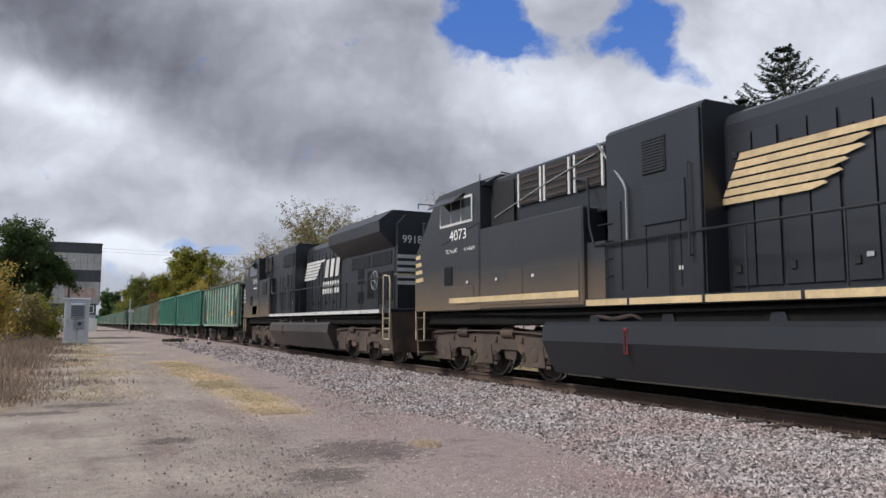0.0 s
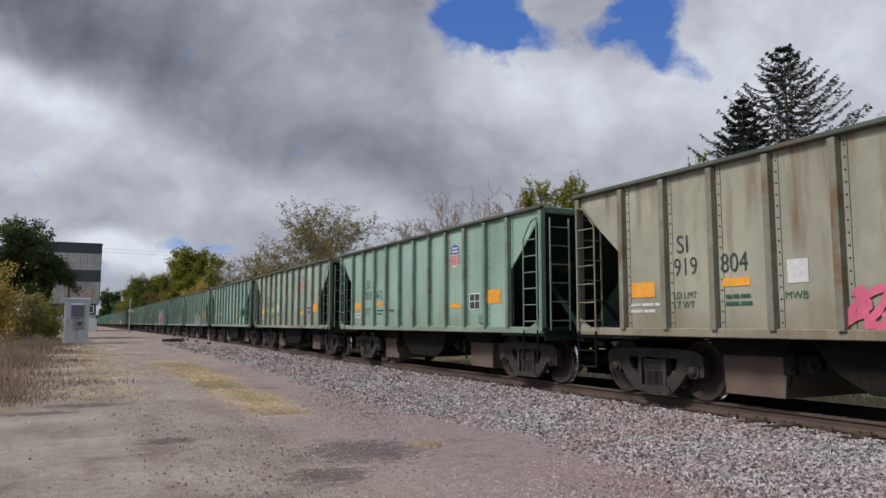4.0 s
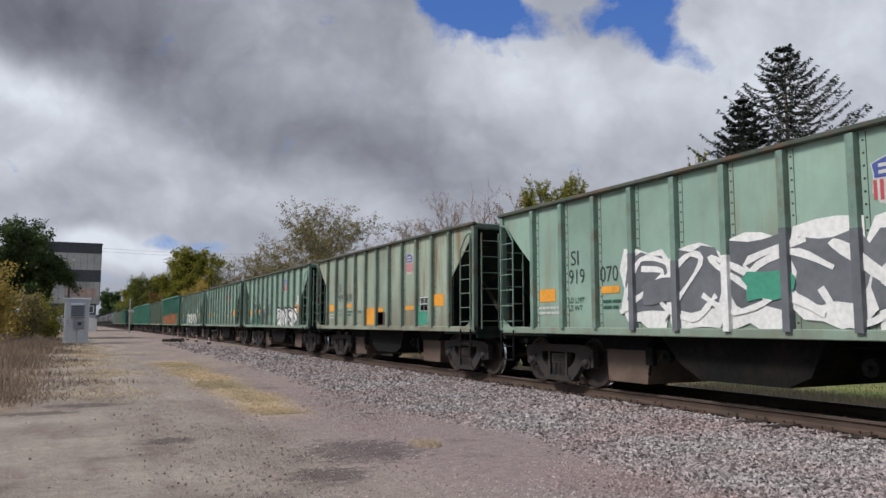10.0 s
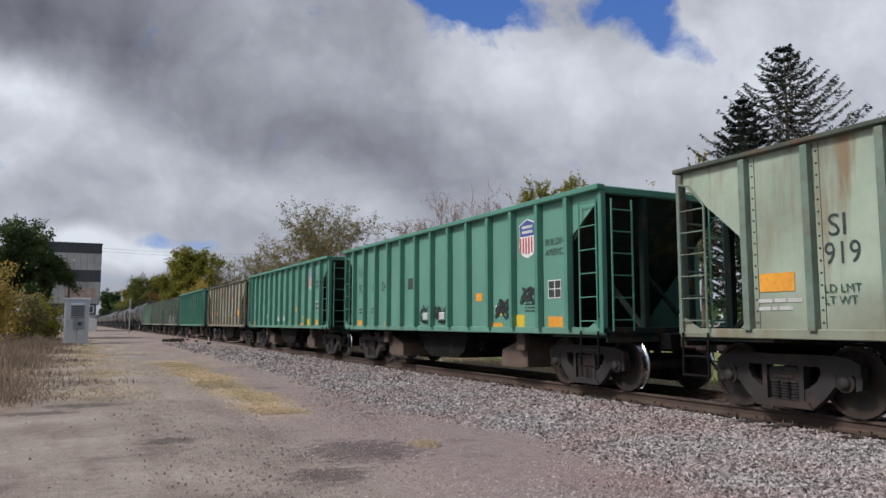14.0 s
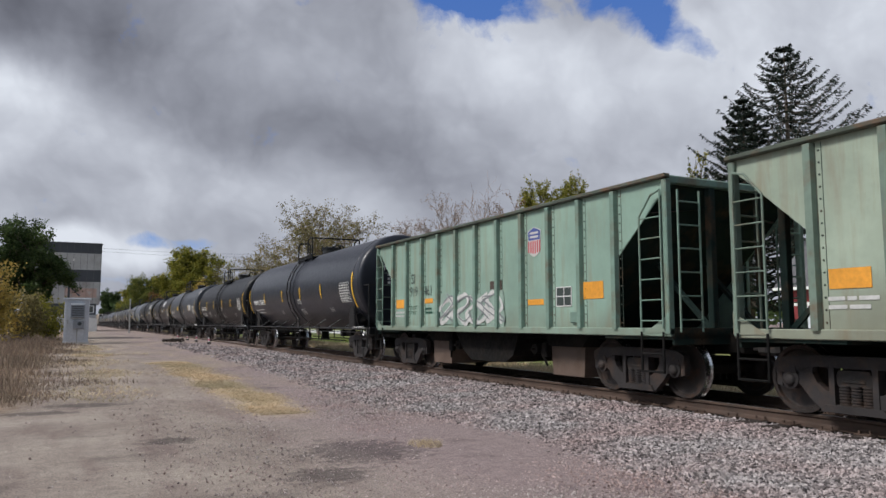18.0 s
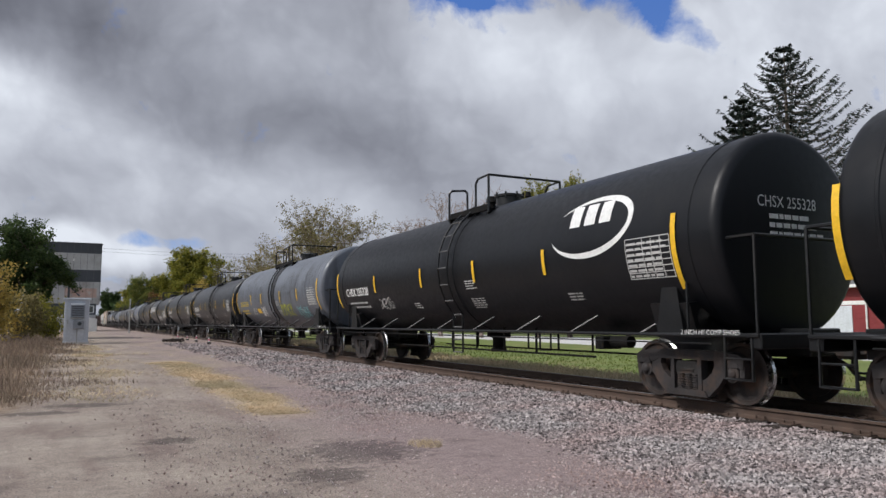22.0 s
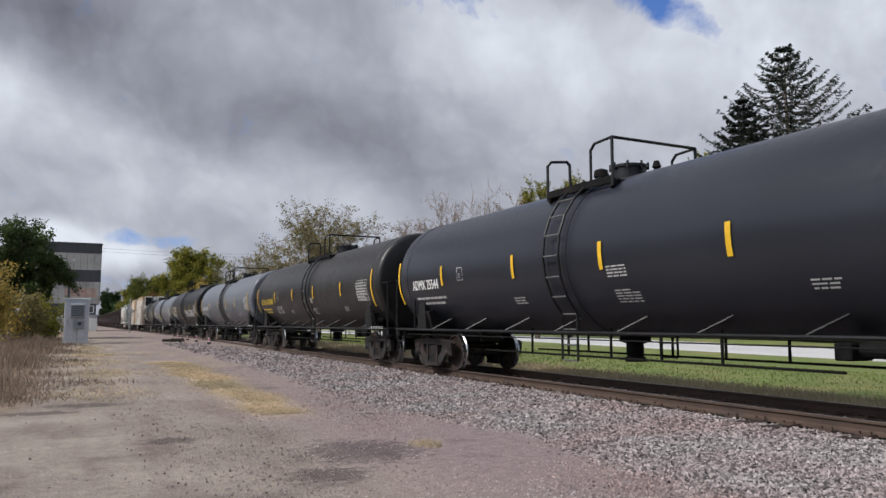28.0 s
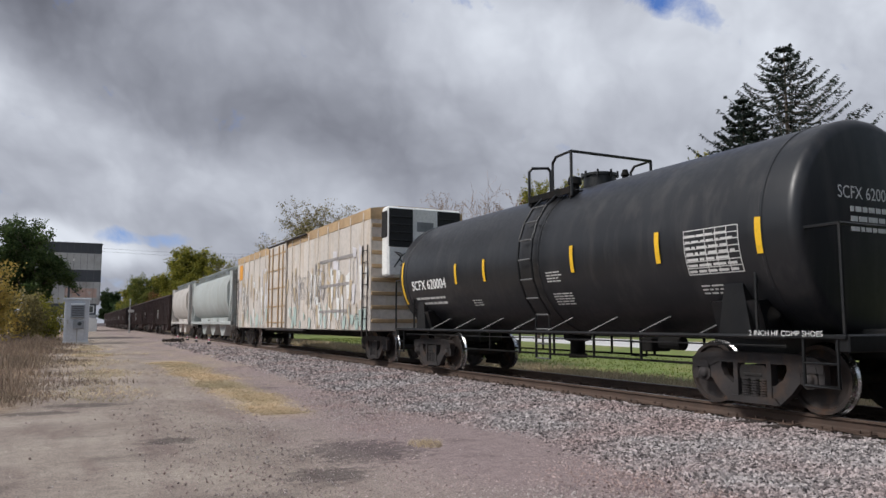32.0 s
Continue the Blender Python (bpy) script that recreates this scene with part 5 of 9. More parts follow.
def spray_tag(car, style, y, z, w, h, x, seed):
    """One sprayed mark or repainted patch on the camera's side."""
    n = max(1, round(w / (0.85 * h)))
    if style in PLAIN_TAG:
        plate(car, "repainted_patch", y, y - w, z, z + h, PLAIN_TAG[style], -1.505)
    elif style in LINE_TAG:
        mat, wt = LINE_TAG[style]
        spray(car, "sprayed_line", y, z, w, h, mat, x, seed=seed, letters=max(1, round(w / (0.55 * h))), weight=wt, label="sprayed scrawl")
    elif style == "bw":
        spray(car, "sprayed_fill", y, z + 0.1, w, h * 0.75, M_GREYWHITE, x, seed=seed + 5, letters=n + 2, weight=0.2, label="black and white sprayed graffiti")
        spray(car, "sprayed_line", y, z + 0.03, w, h * 0.9, M_GRAF_BLACK, x - 0.014, seed=seed + 9, letters=n + 4, weight=0.1)
        spray(car, "sprayed_line", y, z + 0.05, w, h * 0.85, M_GRAF_GREY, x - 0.007, seed=seed + 3, letters=n, weight=0.07)
    elif style == "redwhite":
        blocky(car, "sprayed_ground", y + 0.06, z, w + 0.12, h * 1.12, M_WHITE, x, seed, n + 1, "red and lavender sprayed graffiti with white outline", wide=0.75)
        blocky(car, "sprayed_base", y, z, w, h * 0.5, M_LAVENDER, x - 0.003, seed + 3, n + 1, wide=0.8)
        blocky(car, "sprayed_fill", y, z + h * 0.36, w, h * 0.64, M_GRAF_RED, x - 0.006, seed + 1, n + 3, wide=0.62)
        spray(car, "sprayed_line", y, z + h * 0.45, w, h * 0.5, M_WHITE, x - 0.012, seed=seed, letters=n + 1, weight=0.05)
    elif style == "block":
        blocky(car, "sprayed_ground", y, z, w, h, M_WHITE, x, seed, n, "grey and white sprayed graffiti")
        blocky(car, "sprayed_fill", y - 0.08, z + h * 0.2, w - 0.16, h * 0.72, M_GRAF_DKGREY, x - 0.004, seed + 1, n, wide=0.5)
        spray(car, "sprayed_line", y, z + 0.1, w, h * 0.8, M_WHITE, x - 0.01, seed=seed, letters=n + 1, weight=0.09)
        for k in range(3):
            blocky(car, "sprayed_patch", y - 0.5 - k * w / 3.2, z + h * 0.3, w / 9, h * 0.3, (M_GRAF_DKGREY, M_PATCHGREEN, M_GRAF_DKGREY)[k], x - 0.02, seed + 5 + k, 1)
    elif style == "letters":
        for mat, wt, o in ((M_GRAF_BLACK, 0.34, 0.0), (M_WHITE, 0.23, 0.008)):
            spray(car, "sprayed_outline" if o == 0 else "sprayed_fill", y, z + 0.1, w, h * 0.8, mat, x - o, seed=seed, letters=n - 1, weight=wt, label="white sprayed graffiti with black outline")
    elif style == "crown":
        blocky(car, "sprayed_outline", y + 0.05, z, w + 0.1, h, M_GRAF_BLACK, x, seed, n, "white sprayed graffiti with black outline")
        blocky(car, "sprayed_fill", y, z + 0.05, w, h * 0.84, M_WHITE, x - 0.003, seed, n)
        spray(car, "sprayed_line", y, z + 0.05, w, h * 0.8, M_GRAF_BLACK, x - 0.007, seed=seed, letters=n, weight=0.07)
    elif style == "salmon":
        blocky(car, "sprayed_ground", y, z, w, h, M_GRAF_SALMON, x, seed, 9, "salmon and brown sprayed graffiti", wide=0.95)
        spray(car, "sprayed_fill", y, z + 0.25, w, h * 0.55, M_PATCHGREEN, x - 0.004, seed=seed + 5, letters=7, weight=0.14)
        spray(car, "sprayed_shade", y, z + 0.1, w, h * 0.8, M_SALMON_DARK, x - 0.012, seed=seed + 4, letters=8, weight=0.14)
        spray(car, "sprayed_line", y, z + 0.05, w, h * 0.9, M_STRIPE_SALMON, x - 0.02, seed=seed + 2, letters=6, weight=0.12)
    elif style == "brownfill":
        blocky(car, "sprayed_outline", y + 0.04, z - 0.04, w + 0.08, h + 0.08, M_GREYWHITE, x, seed, 1, "brown sprayed graffiti with pale outline")
        blocky(car, "sprayed_fill", y, z, w, h, M_GRAF_BROWN, x - 0.003, seed, 1)
        spray(car, "sprayed_line", y - 0.1, z + 0.1, w - 0.2, h - 0.2, M_GREYWHITE, x - 0.006, seed=seed, letters=2, weight=0.04)
    elif style == "bubble":
        blocky(car, "sprayed_outline", y + 0.03, z - 0.03, w + 0.06, h + 0.06, M_GRAF_GREY, x, seed, 1, "pale sprayed bubble letters")
        blocky(car, "sprayed_fill", y, z, w, h, M_BUBBLE, x - 0.003, seed, 1)
        blocky(car, "sprayed_eye", y - w * 0.36, z + h * 0.36, w * 0.28, h * 0.28, M_GRAF_GREY, x - 0.006, seed + 1, 1)
    elif style == "grey":
        blocky(car, "sprayed_fill", y, z, w, h * 0.9, M_BUBBLE, x, seed, n, "grey and black sprayed graffiti", wide=0.5)
        spray(car, "sprayed_line", y, z, w, h * 0.95, M_GRAF_GREY, x - 0.004, seed=seed, letters=n, weight=0.08)
        spray(car, "sprayed_line", y, z, w, h * 0.95, M_GRAF_BLACK, x - 0.012, seed=seed + 2, letters=n + 1, weight=0.07)
    elif style in ("ghost", "whitefill"):
        blocky(car, "sprayed_fill", y, z, w, h, M_BUBBLE if style == "ghost" else M_GREYWHITE, x, seed, n, "faded white sprayed graffiti")
        if style == "ghost":
            spray(car, "sprayed_line", y, z + 0.05, w, h * 0.9, M_GREYWHITE, x - 0.005, seed=seed + 3, letters=n, weight=0.11)
            spray(car, "sprayed_line", y, z + 0.05, w, h * 0.9, M_GRAF_GREY, x - 0.013, seed=seed + 4, letters=n, weight=0.035)
        if style == "whitefill":
            spray(car, "sprayed_line", y, z, w, h, M_GRAF_BLACK, x - 0.004, seed=seed, letters=n + 1, weight=0.08)


def build_hoppers():
    looks = {"mint": "weathered mint green", "pale": "faded rust-streaked pale green", "tan": "dusty tan-green", "up": "clean bright green"}
    for i, (rear, kind, paint, number, tag) in enumerate(HOPPERS):
        base, half = (OLD_HOPPER, SI_HALF) if kind == "old" else (NEW_HOPPER, UP_HALF)
        car = copy_thing(base, pose(0, 0, 0))
        repaint(car, "mint" if kind == "old" else "up", paint)
        tagged(car, "%s ballast hopper car%s on the track" % (looks[paint], " with graffiti" if any(q[0] not in ("green", "orange", "rust") for q in tag) else ""), "hopper car", "cars of the train")
        hopper_marks(car, kind, number, tag, i + 1)
        train.append((car, rear - half))
    for base in (OLD_HOPPER, NEW_HOPPER):
        for o in (*base.children_recursive, base):
            bpy.data.objects.remove(o)


build_hoppers()

# ---- tank cars ----
TANK_PAINT = {
    "black": surf("black_tank_paint", (0.0085, 0.0092, 0.0112), 0.42, 0, 0.2, 0.4, 9, 0.012, (0.02, 0.019, 0.018), 0.3, True, grain=0.3, spec=0.3),
    "satin": surf("satin_black_tank_paint", (0.022, 0.025, 0.034), 0.34, 0, 0.12, 0.4, 9, 0.01, (0.03, 0.032, 0.04), 0.2, True, grain=0.15),
    "dusty": surf("dusty_black_tank_paint", (0.0155, 0.0165, 0.019), 0.4, 0, 0.25, 0.4, 9, 0.015, (0.06, 0.057, 0.055), 0.5, True, grain=0.3),
    "brown": surf("brownish_black_tank_paint", (0.021, 0.0192, 0.0188), 0.42, 0, 0.25, 0.4, 9, 0.02, (0.06, 0.052, 0.045), 0.5, True, grain=0.3),
    "slate": surf("slate_grey_tank_paint", (0.04, 0.045, 0.055), 0.38, 0, 0.18, 0.4, 9, 0.015, (0.016, 0.016, 0.018), 0.6, True, grain=0.3),
    "grey": surf("grey_tank_paint", (0.13, 0.144, 0.17), 0.42, 0, 0.14, 0.4, 9, 0.02, (0.05, 0.05, 0.055), 0.6, True, grain=0.3),
    "pale": surf("pale_grey_tank_paint", (0.145, 0.16, 0.187), 0.42, 0, 0.12, 0.4, 9, 0.02, (0.1, 0.105, 0.115), 0.45, True, grain=0.3),
}
M_BAND = surf("oily_black_band", (0.02, 0.02, 0.021), 0.4, 0, 0.3, 1.5, 12, 0.1, (0.07, 0.06, 0.05), 0.5)
# platform on top: its two ends, and whether rails run along its sides
PLATFORM = {"grey": (1.7, -1.3, True), "pale": (1.7, -1.3, True), "slate": (1.6, -1.2, True), "brown": (1.55, -1.3, False), "dusty": (0.74, -0.75, False)}
# on some cars ladder, platform and strips stand off the middle
OFFSET = {"dusty": -0.62, "brown": -0.55, "grey": -0.4}
STRIPS = {"dusty": (8.3, 4.7, 2.52, 0.28, -1.67, -4.7, -8.1), "brown": (8.28, 5.13, 2.16, -0.85, -4.1, -7.6)}


RUNG = Buf().cyl((0, -0.24, 0), (0, 0.24, 0), 0.016, 6).mesh("rung", surf("worn_rung_steel", (0.16, 0.16, 0.16), 0.5, 0.3, 0.2, 2, 15, 0.05))


def tank_shell(half, c, r):
    """A round tank with domed ends that lie about its long axis."""
    knuckle, dish = 0.15, 0.09
    flat = r - knuckle
    prof = [(0.02, -half - 0.02)] + [(flat * i / 6, -half - 0.02 + dish * (i / 6) ** 2) for i in range(1, 7)]
    for i in range(1, 6):
        t = math.pi / 2 * i / 5
        prof.append((flat + knuckle * math.sin(t), -half - 0.02 + dish + knuckle * (1 - math.cos(t))))
    head = len(prof)
    prof += [(r, -half + 0.6), (r, -2.2), (r, 0.0), (r, 2.2), (r, half - 0.6)]
    prof += [(q, -a) for q, a in reversed(prof[:head])]
    return Buf().lathe(prof, "y", (0, 0, c), 56)


def tank_car(name, pitch, c, r, paint, seed, number, jacket=True):
    car = thing(name, "black tank car", "tank car", "cars of the train")
    half = pitch / 2 - 0.8
    mat, off = TANK_PAINT[paint], OWN_OFFSET.get(number, OFFSET.get(paint, 0.0))
    part("tank", tank_shell(half, c, r), mat, car, smooth=True)
    if jacket:
        part("centre_band", Buf().lathe([(r + 0.003, -0.32), (r + 0.02, -0.31), (r + 0.02, 0.31), (r + 0.003, 0.32)], "y", (0, off, c), 56), M_BAND if paint not in ("black", "satin") else mat, car, smooth=True)
    for s in (-1, 1):
        part("tank_seam", Buf().lathe([(r + 0.002, s * (half - 0.62) - 0.03), (r + 0.012, s * (half - 0.62) - 0.02), (r + 0.012, s * (half - 0.62) + 0.02), (r + 0.002, s * (half - 0.62) + 0.03)], "y", (0, 0, c), 56), mat, car, smooth=True)
    top = c + r
    # manway, valves and platform
    man = part("manway", Buf().lathe([(0.33, top - 0.1), (0.33, top + 0.2), (0.37, top + 0.21), (0.37, top + 0.26), (0.2, top + 0.3), (0.02, top + 0.31)], "z", (0, off - 0.35, 0), 18), M_BLACK, car, smooth=True)
    b = Buf()
    for k in range(8):
        t = math.pi * k / 4
        b.cyl((0.36 * math.cos(t), off - 0.35 + 0.36 * math.sin(t), top + 0.17), (0.36 * math.cos(t), off - 0.35 + 0.36 * math.sin(t), top + 0.31), 0.025, 6)
    part("bolts", b, M_BLACK, man)
    part("valve", Buf().lathe([(0.1, top - 0.05), (0.1, top + 0.18), (0.16, top + 0.2), (0.14, top + 0.34), (0.02, top + 0.38)], "z", (0, off + 0.5, 0), 12), M_DARK, car, smooth=True)
    part("valve", Buf().lathe([(0.06, top - 0.05), (0.06, top + 0.15), (0.09, top + 0.16), (0.05, top + 0.28)], "z", (0.2, off - 0.9, 0), 10), M_DARK, car, smooth=True)
    far, near, sides = PLATFORM.get(paint, (0.95, -1.08, False))
    floor, far, near = top - 0.22, far + off, near + off
    for s in (-1, 1):
        grate = Buf()
        for y in (near + 0.05, (near + far) / 2, far - 0.05):
            grate.cbox(min(s * 0.5, s * 1.03), max(s * 0.5, s * 1.03), y - 0.03, y + 0.03, floor - 0.14, floor, 0.005)
        grate.cbox(min(s * 1.0, s * 1.05), max(s * 1.0, s * 1.05), near, far, floor - 0.05, floor + 0.09, 0.005)
        deck = part("platform", grate, M_DARK, car, "black grating walkway on top of the tank")
        bar = Buf().cbox(0, 0.07, near, far, floor, floor + 0.035, 0.005).mesh("grating_bar", M_DARK)
        for k in range(5):
            part("grating_bar", bar, None, deck).location = (s * (0.5 + 0.11 * k) - (0.07 if s < 0 else 0), 0, 0)
    x, hi = 1.02, top + 0.52
    gate = Buf().cyl((-x, near, hi + 0.05), (x, near, hi + 0.05), 0.03, 8)
    for s in (-1, 1):
        # low hoop at one end, a tall gate across the other
        rails = Buf().tube([(s * x, far, floor - 0.1), (s * x, far, hi - 0.1), (s * (x - 0.06), far - 0.03, hi - 0.02), (s * 0.62, far - 0.12, hi), (s * 0.56, far - 0.13, hi - 0.07), (s * 0.55, far - 0.13, floor)], 0.03, 8)
        part("hoop_rail", rails, M_BLACK, car)
        gate.cyl((s * x, near, floor - 0.1), (s * x, near, hi + 0.05), 0.03, 8)
        gate.tube([(s * x, near, hi + 0.05), (s * x, near + 0.5, hi + 0.03), (s * x, near + 0.62, hi - 0.08), (s * x, near + 0.62, floor)], 0.027, 8)
        if sides:
            gate.cyl((s * x, near, floor + 0.42), (s * x, far, floor + 0.42), 0.02, 6).cyl((s * x, near + 0.5, hi + 0.03), (s * x, near + 1.55, hi - 0.03), 0.027, 8).cyl((s * x, near + 1.55, hi - 0.03), (s * x, near + 1.55, floor), 0.025, 8)
    part("guard_rail", gate, M_BLACK, car, "black tubular railing round the top platform")
    # ladder up each side
    for s in (-1, 1):
        arc = []
        for k in range(9):
            a = radians(-42 + 110 * k / 8)
            arc.append((s * (r + 0.13) * math.cos(a), c + (r + 0.13) * math.sin(a)))
        arc = [(arc[0][0] * 1.0, 0.5)] + arc
        lad = Buf()
        for dy in (-0.24, 0.24):
            lad.tube([(p, dy + off, q) for p, q in arc], 0.026, 6)
        fine = []
        for (p0, q0), (p1, q1) in zip(arc, arc[1:]):
            n = max(1, round(math.hypot(p1 - p0, q1 - q0) / 0.32))
            fine += [(p0 + (p1 - p0) * k / n, q0 + (q1 - q0) * k / n) for k in range(n)]
        lad = part("side_ladder", lad, M_BLACK, car, "black steel ladder up the tank side")
        for p, q in fine:
            part("rung", RUNG, None, lad).location = (p, off, q)
        wx = s * 1.4
        hand = part("side_rail", Buf().cyl((wx, -half + 0.4, 1.02), (wx, half - 0.4, 1.02), 0.03, 8).cyl((wx, -half + 0.4, 0.9), (wx, half - 0.4, 0.9), 0.012, 6), M_BLACK, car)
        for k in range(8):
            y = -half + 1.9 + (2 * half - 3.8) * k / 7
            a = radians(-50)
            part("rail_bracket", Buf().cyl((wx, y, 1.02), (s * r * math.cos(a) * 1.0, y - 0.35, c + r * math.sin(a)), 0.022, 6), M_BLACK, hand)
        drop = Buf()
        for k in range(5):
            y = -2.6 + 1.3 * k
            drop.box(s * 0.75 - 0.018, s * 0.75 + 0.018, y - 0.018, y + 0.018, 0.54, 1.1)
        drop.cyl((s * 0.75, -4.6, 0.56), (s * 0.75, 4.6, 0.56), 0.022, 6)
        part("brake_rod", drop, M_DARK, car)
    # ends
    for s in (-1, 1):
        e = pitch / 2 - 0.35
        yy = s * (pitch / 2 - 2.05)
        sad = [(-1.2, 0.98), (1.2, 0.98), (1.36, 1.5), (0.95, 1.55), (0.5, c - r * 0.93), (-0.5, c - r * 0.93), (-0.95, 1.55), (-1.36, 1.5)]
        part("saddle", Buf().prism(sad, "y", yy - 0.42, yy + 0.42), M_BLACK, car)
        a, b = sorted((s * (pitch / 2 - 3.4), s * (e - 0.05)))
        part("stub_sill", Buf().cbox(-0.34, 0.34, a, b, 0.72, 1.12, 0.02).cbox(-1.38, 1.38, min(s * e, s * (e - 0.2)), max(s * e, s * (e - 0.2)), 0.84, 1.06, 0.02), M_BLACK, car)
        a, b = sorted((s * (e - 0.02), s * (pitch / 2 - 2.6)))
        part("end_step_plate", Buf().cbox(-1.42, 1.42, a, b, 1.0, 1.05, 0.01), M_BLACK, car)
        gr = Buf()
        for k in (-1, 1):
            gr.tube([(k * 1.38, s * (e - 1.3), 1.05), (k * 1.38, s * (e - 1.3), 2.3), (k * 1.38, s * (e - 1.15), 2.4), (k * 1.38, s * (e - 0.05), 2.4)], 0.025, 6)
            gr.tube([(k * 1.38, s * (e - 0.05), 1.05), (k * 1.38, s * (e - 0.05), 2.4)], 0.025, 6)
            gr.tube([(k * 1.38, s * (e - 0.15), 1.0), (k * 1.38, s * (e - 0.15), 0.42), (k * 1.38, s * (e - 0.62), 0.42), (k * 1.38, s * (e - 0.62), 1.0)], 0.02, 6)
            gr.cyl((k * 1.38, s * (e - 0.15), 0.7), (k * 1.38, s * (e - 0.62), 0.7), 0.016, 6)
        gr.cyl((-1.38, s * (e - 0.05), 2.4), (1.38, s * (e - 0.05), 2.4), 0.025, 6)
        part("end_railing", gr, M_BLACK, car, "black tubular end railing and steps")
        a = radians(-38)
        for k in (-1, 1):
            part("saddle_bracket", Buf().prism([(yy - 0.28, 1.05), (yy + 0.28, 1.05), (yy + 0.16, 1.75), (yy - 0.16, 1.75)], "x", min(k * 1.36, k * 1.22), max(k * 1.36, k * 1.22)), M_BLACK, car)
        part("coupler", coupler_buf(s * pitch / 2, s), M_STEEL, car)
        truck(car, yy)
    part("air_reservoir", Buf().lathe([(0.02, -0.5), (0.16, -0.42), (0.2, -0.3), (0.2, 0.3), (0.16, 0.42), (0.02, 0.5)], "y", (-1.05, -half + 1.25, 1.28), 16), M_DARK, car, smooth=True)
    part("brake_cylinder", Buf().cyl((-0.7, -half + 2.9, 0.86), (-0.7, -half + 3.4, 0.86), 0.11, 12).cbox(-0.95, -0.5, -half + 3.38, -half + 3.62, 0.72, 0.95, 0.02), M_DARK, car)
    part("bottom_outlet", Buf().lathe([(0.3, c - r + 0.05), (0.3, c - r - 0.1), (0.16, c - r - 0.14), (0.16, c - r - 0.38), (0.2, c - r - 0.4), (0.2, c - r - 0.48)], "z", (0, 0.2, 0), 14), M_DARK, car, smooth=True)
    # reflective strips along the side
    strips = OWN_STRIPS.get(number) or STRIPS.get(paint, (8.3, 4.85, 1.55, -1.3, -4.1, -7.55) if half > 8.15 else (7.8, 4.6, 2.35, -1.3, -4.1, -7.3))
    for k, u in enumerate(strips):
        y = u if half > 7.4 else (6.06, 3.2, 1.84, -1.39, -3.6, -5.5, -6.1)[k]
        if half < 7.4 and k == 6:
            continue
        ends = k in (0, len(strips) - 1)
        y = min(y if ends else y + off, half - 0.12)
        plate(car, "reflector_strip", y + 0.05, y - 0.05, 1.72 if ends else 2.12, 2.85 if ends else 2.6, M_YELLOW, tank=(c, r), thick=0.02, label="yellow reflective strip")
    return car


# tank head far end in the train, paint, mark, number, extras
SMALL_TANKS = ("255052", "255324", "25544", "25898", "26306")
MARK_WIDTH = {"250413": 0.225, "250423": 0.205, "215917": 0.21, "672343": 0.22, "25898": 0.225, "25544": 0.17, "2584": 0.17, "703495": 0.235, "255052": 0.215}
# cars whose ladder and platform, or whose strips, stand elsewhere than on their sisters
OWN_OFFSET = {"25544": 0.6, "620004": -0.3}
CLASS_AT = {"250423": 3.5, "250413": 4.2, "672343": 4.25, "673524": 4.3}
OWN_STRIPS = {"250413": (8.3, 5.1, 1.87, 0.28, -1.67, -4.7, -8.1), "255052": (8.3, 4.5, 1.8, -1.3, -4.1, -7.55), "215917": (8.3, 4.85, 1.95, -1.3, -4.1, -7.55), "25898": (8.3, 4.85, 1.6, -1.3, -4.1, -7.55)}
TANKS = [
    (427.3, "satin", "PNWX", "703495", "white", ""), (444.8, "black", "CHSX", "255052", "white", "scrawl"), (463.0, "slate", "GATX", "215917", "white", "panels"),
    (480.9, "black", "CHSX", "255324", "white", "swoosh far"), (499.5, "black", "CHSX", "255328", "white", "swoosh"), (517.1, "grey", "UTLX", "673524", "yellow", "tags"),
    (534.4, "dusty", "DBUX", "250423", "white", ""), (552.0, "dusty", "DBUX", "250413", "white", ""), (570.9, "dusty", "AITX", "", "white", "scrawls"),
    (588.4, "brown", "", "", "yellow", ""), (605.8, "grey", "ADMX", "2584", "white", ""), (623.7, "satin", "ADMX", "25544", "white", ""),
    (641.6, "brown", "UTLX", "672343", "yellow", "scrawl"), (660.0, "pale", "ADMX", "25898", "white", "drips"), (677.7, "black", "SHQX", "9848", "white", "letters"),
    (695.7, "pale", "ADMX", "26306", "white", "drips"), (710.2, "dusty", "SCFX", "620004", "white", ""),
]


def grid(car, name, y, z, w, h, rows, cols, mat, tank):
    """The thin ruled lines of a stencilled table on the tank."""
    c, r = tank
    rr, b = r + 0.004, Buf()

    def at(u, v):
        a = math.asin((v - c) / r)
        return (-rr * math.cos(a), u, c + rr * math.sin(a))

    for q in rows:
        v = z + h * q
        b.add([at(y, v), at(y - w, v), at(y - w, v + 0.014), at(y, v + 0.014)], [(0, 1, 2, 3)])
    for q in cols:
        u = y - w * q
        for k in range(4):
            v0, v1 = z + h * k / 4, z + h * (k + 1) / 4
            b.add([at(u, v0), at(u - 0.014, v0), at(u - 0.014, v1), at(u, v1)], [(0, 1, 2, 3)])
    return part(name, b, mat, car, "stencilled table of thin lines")


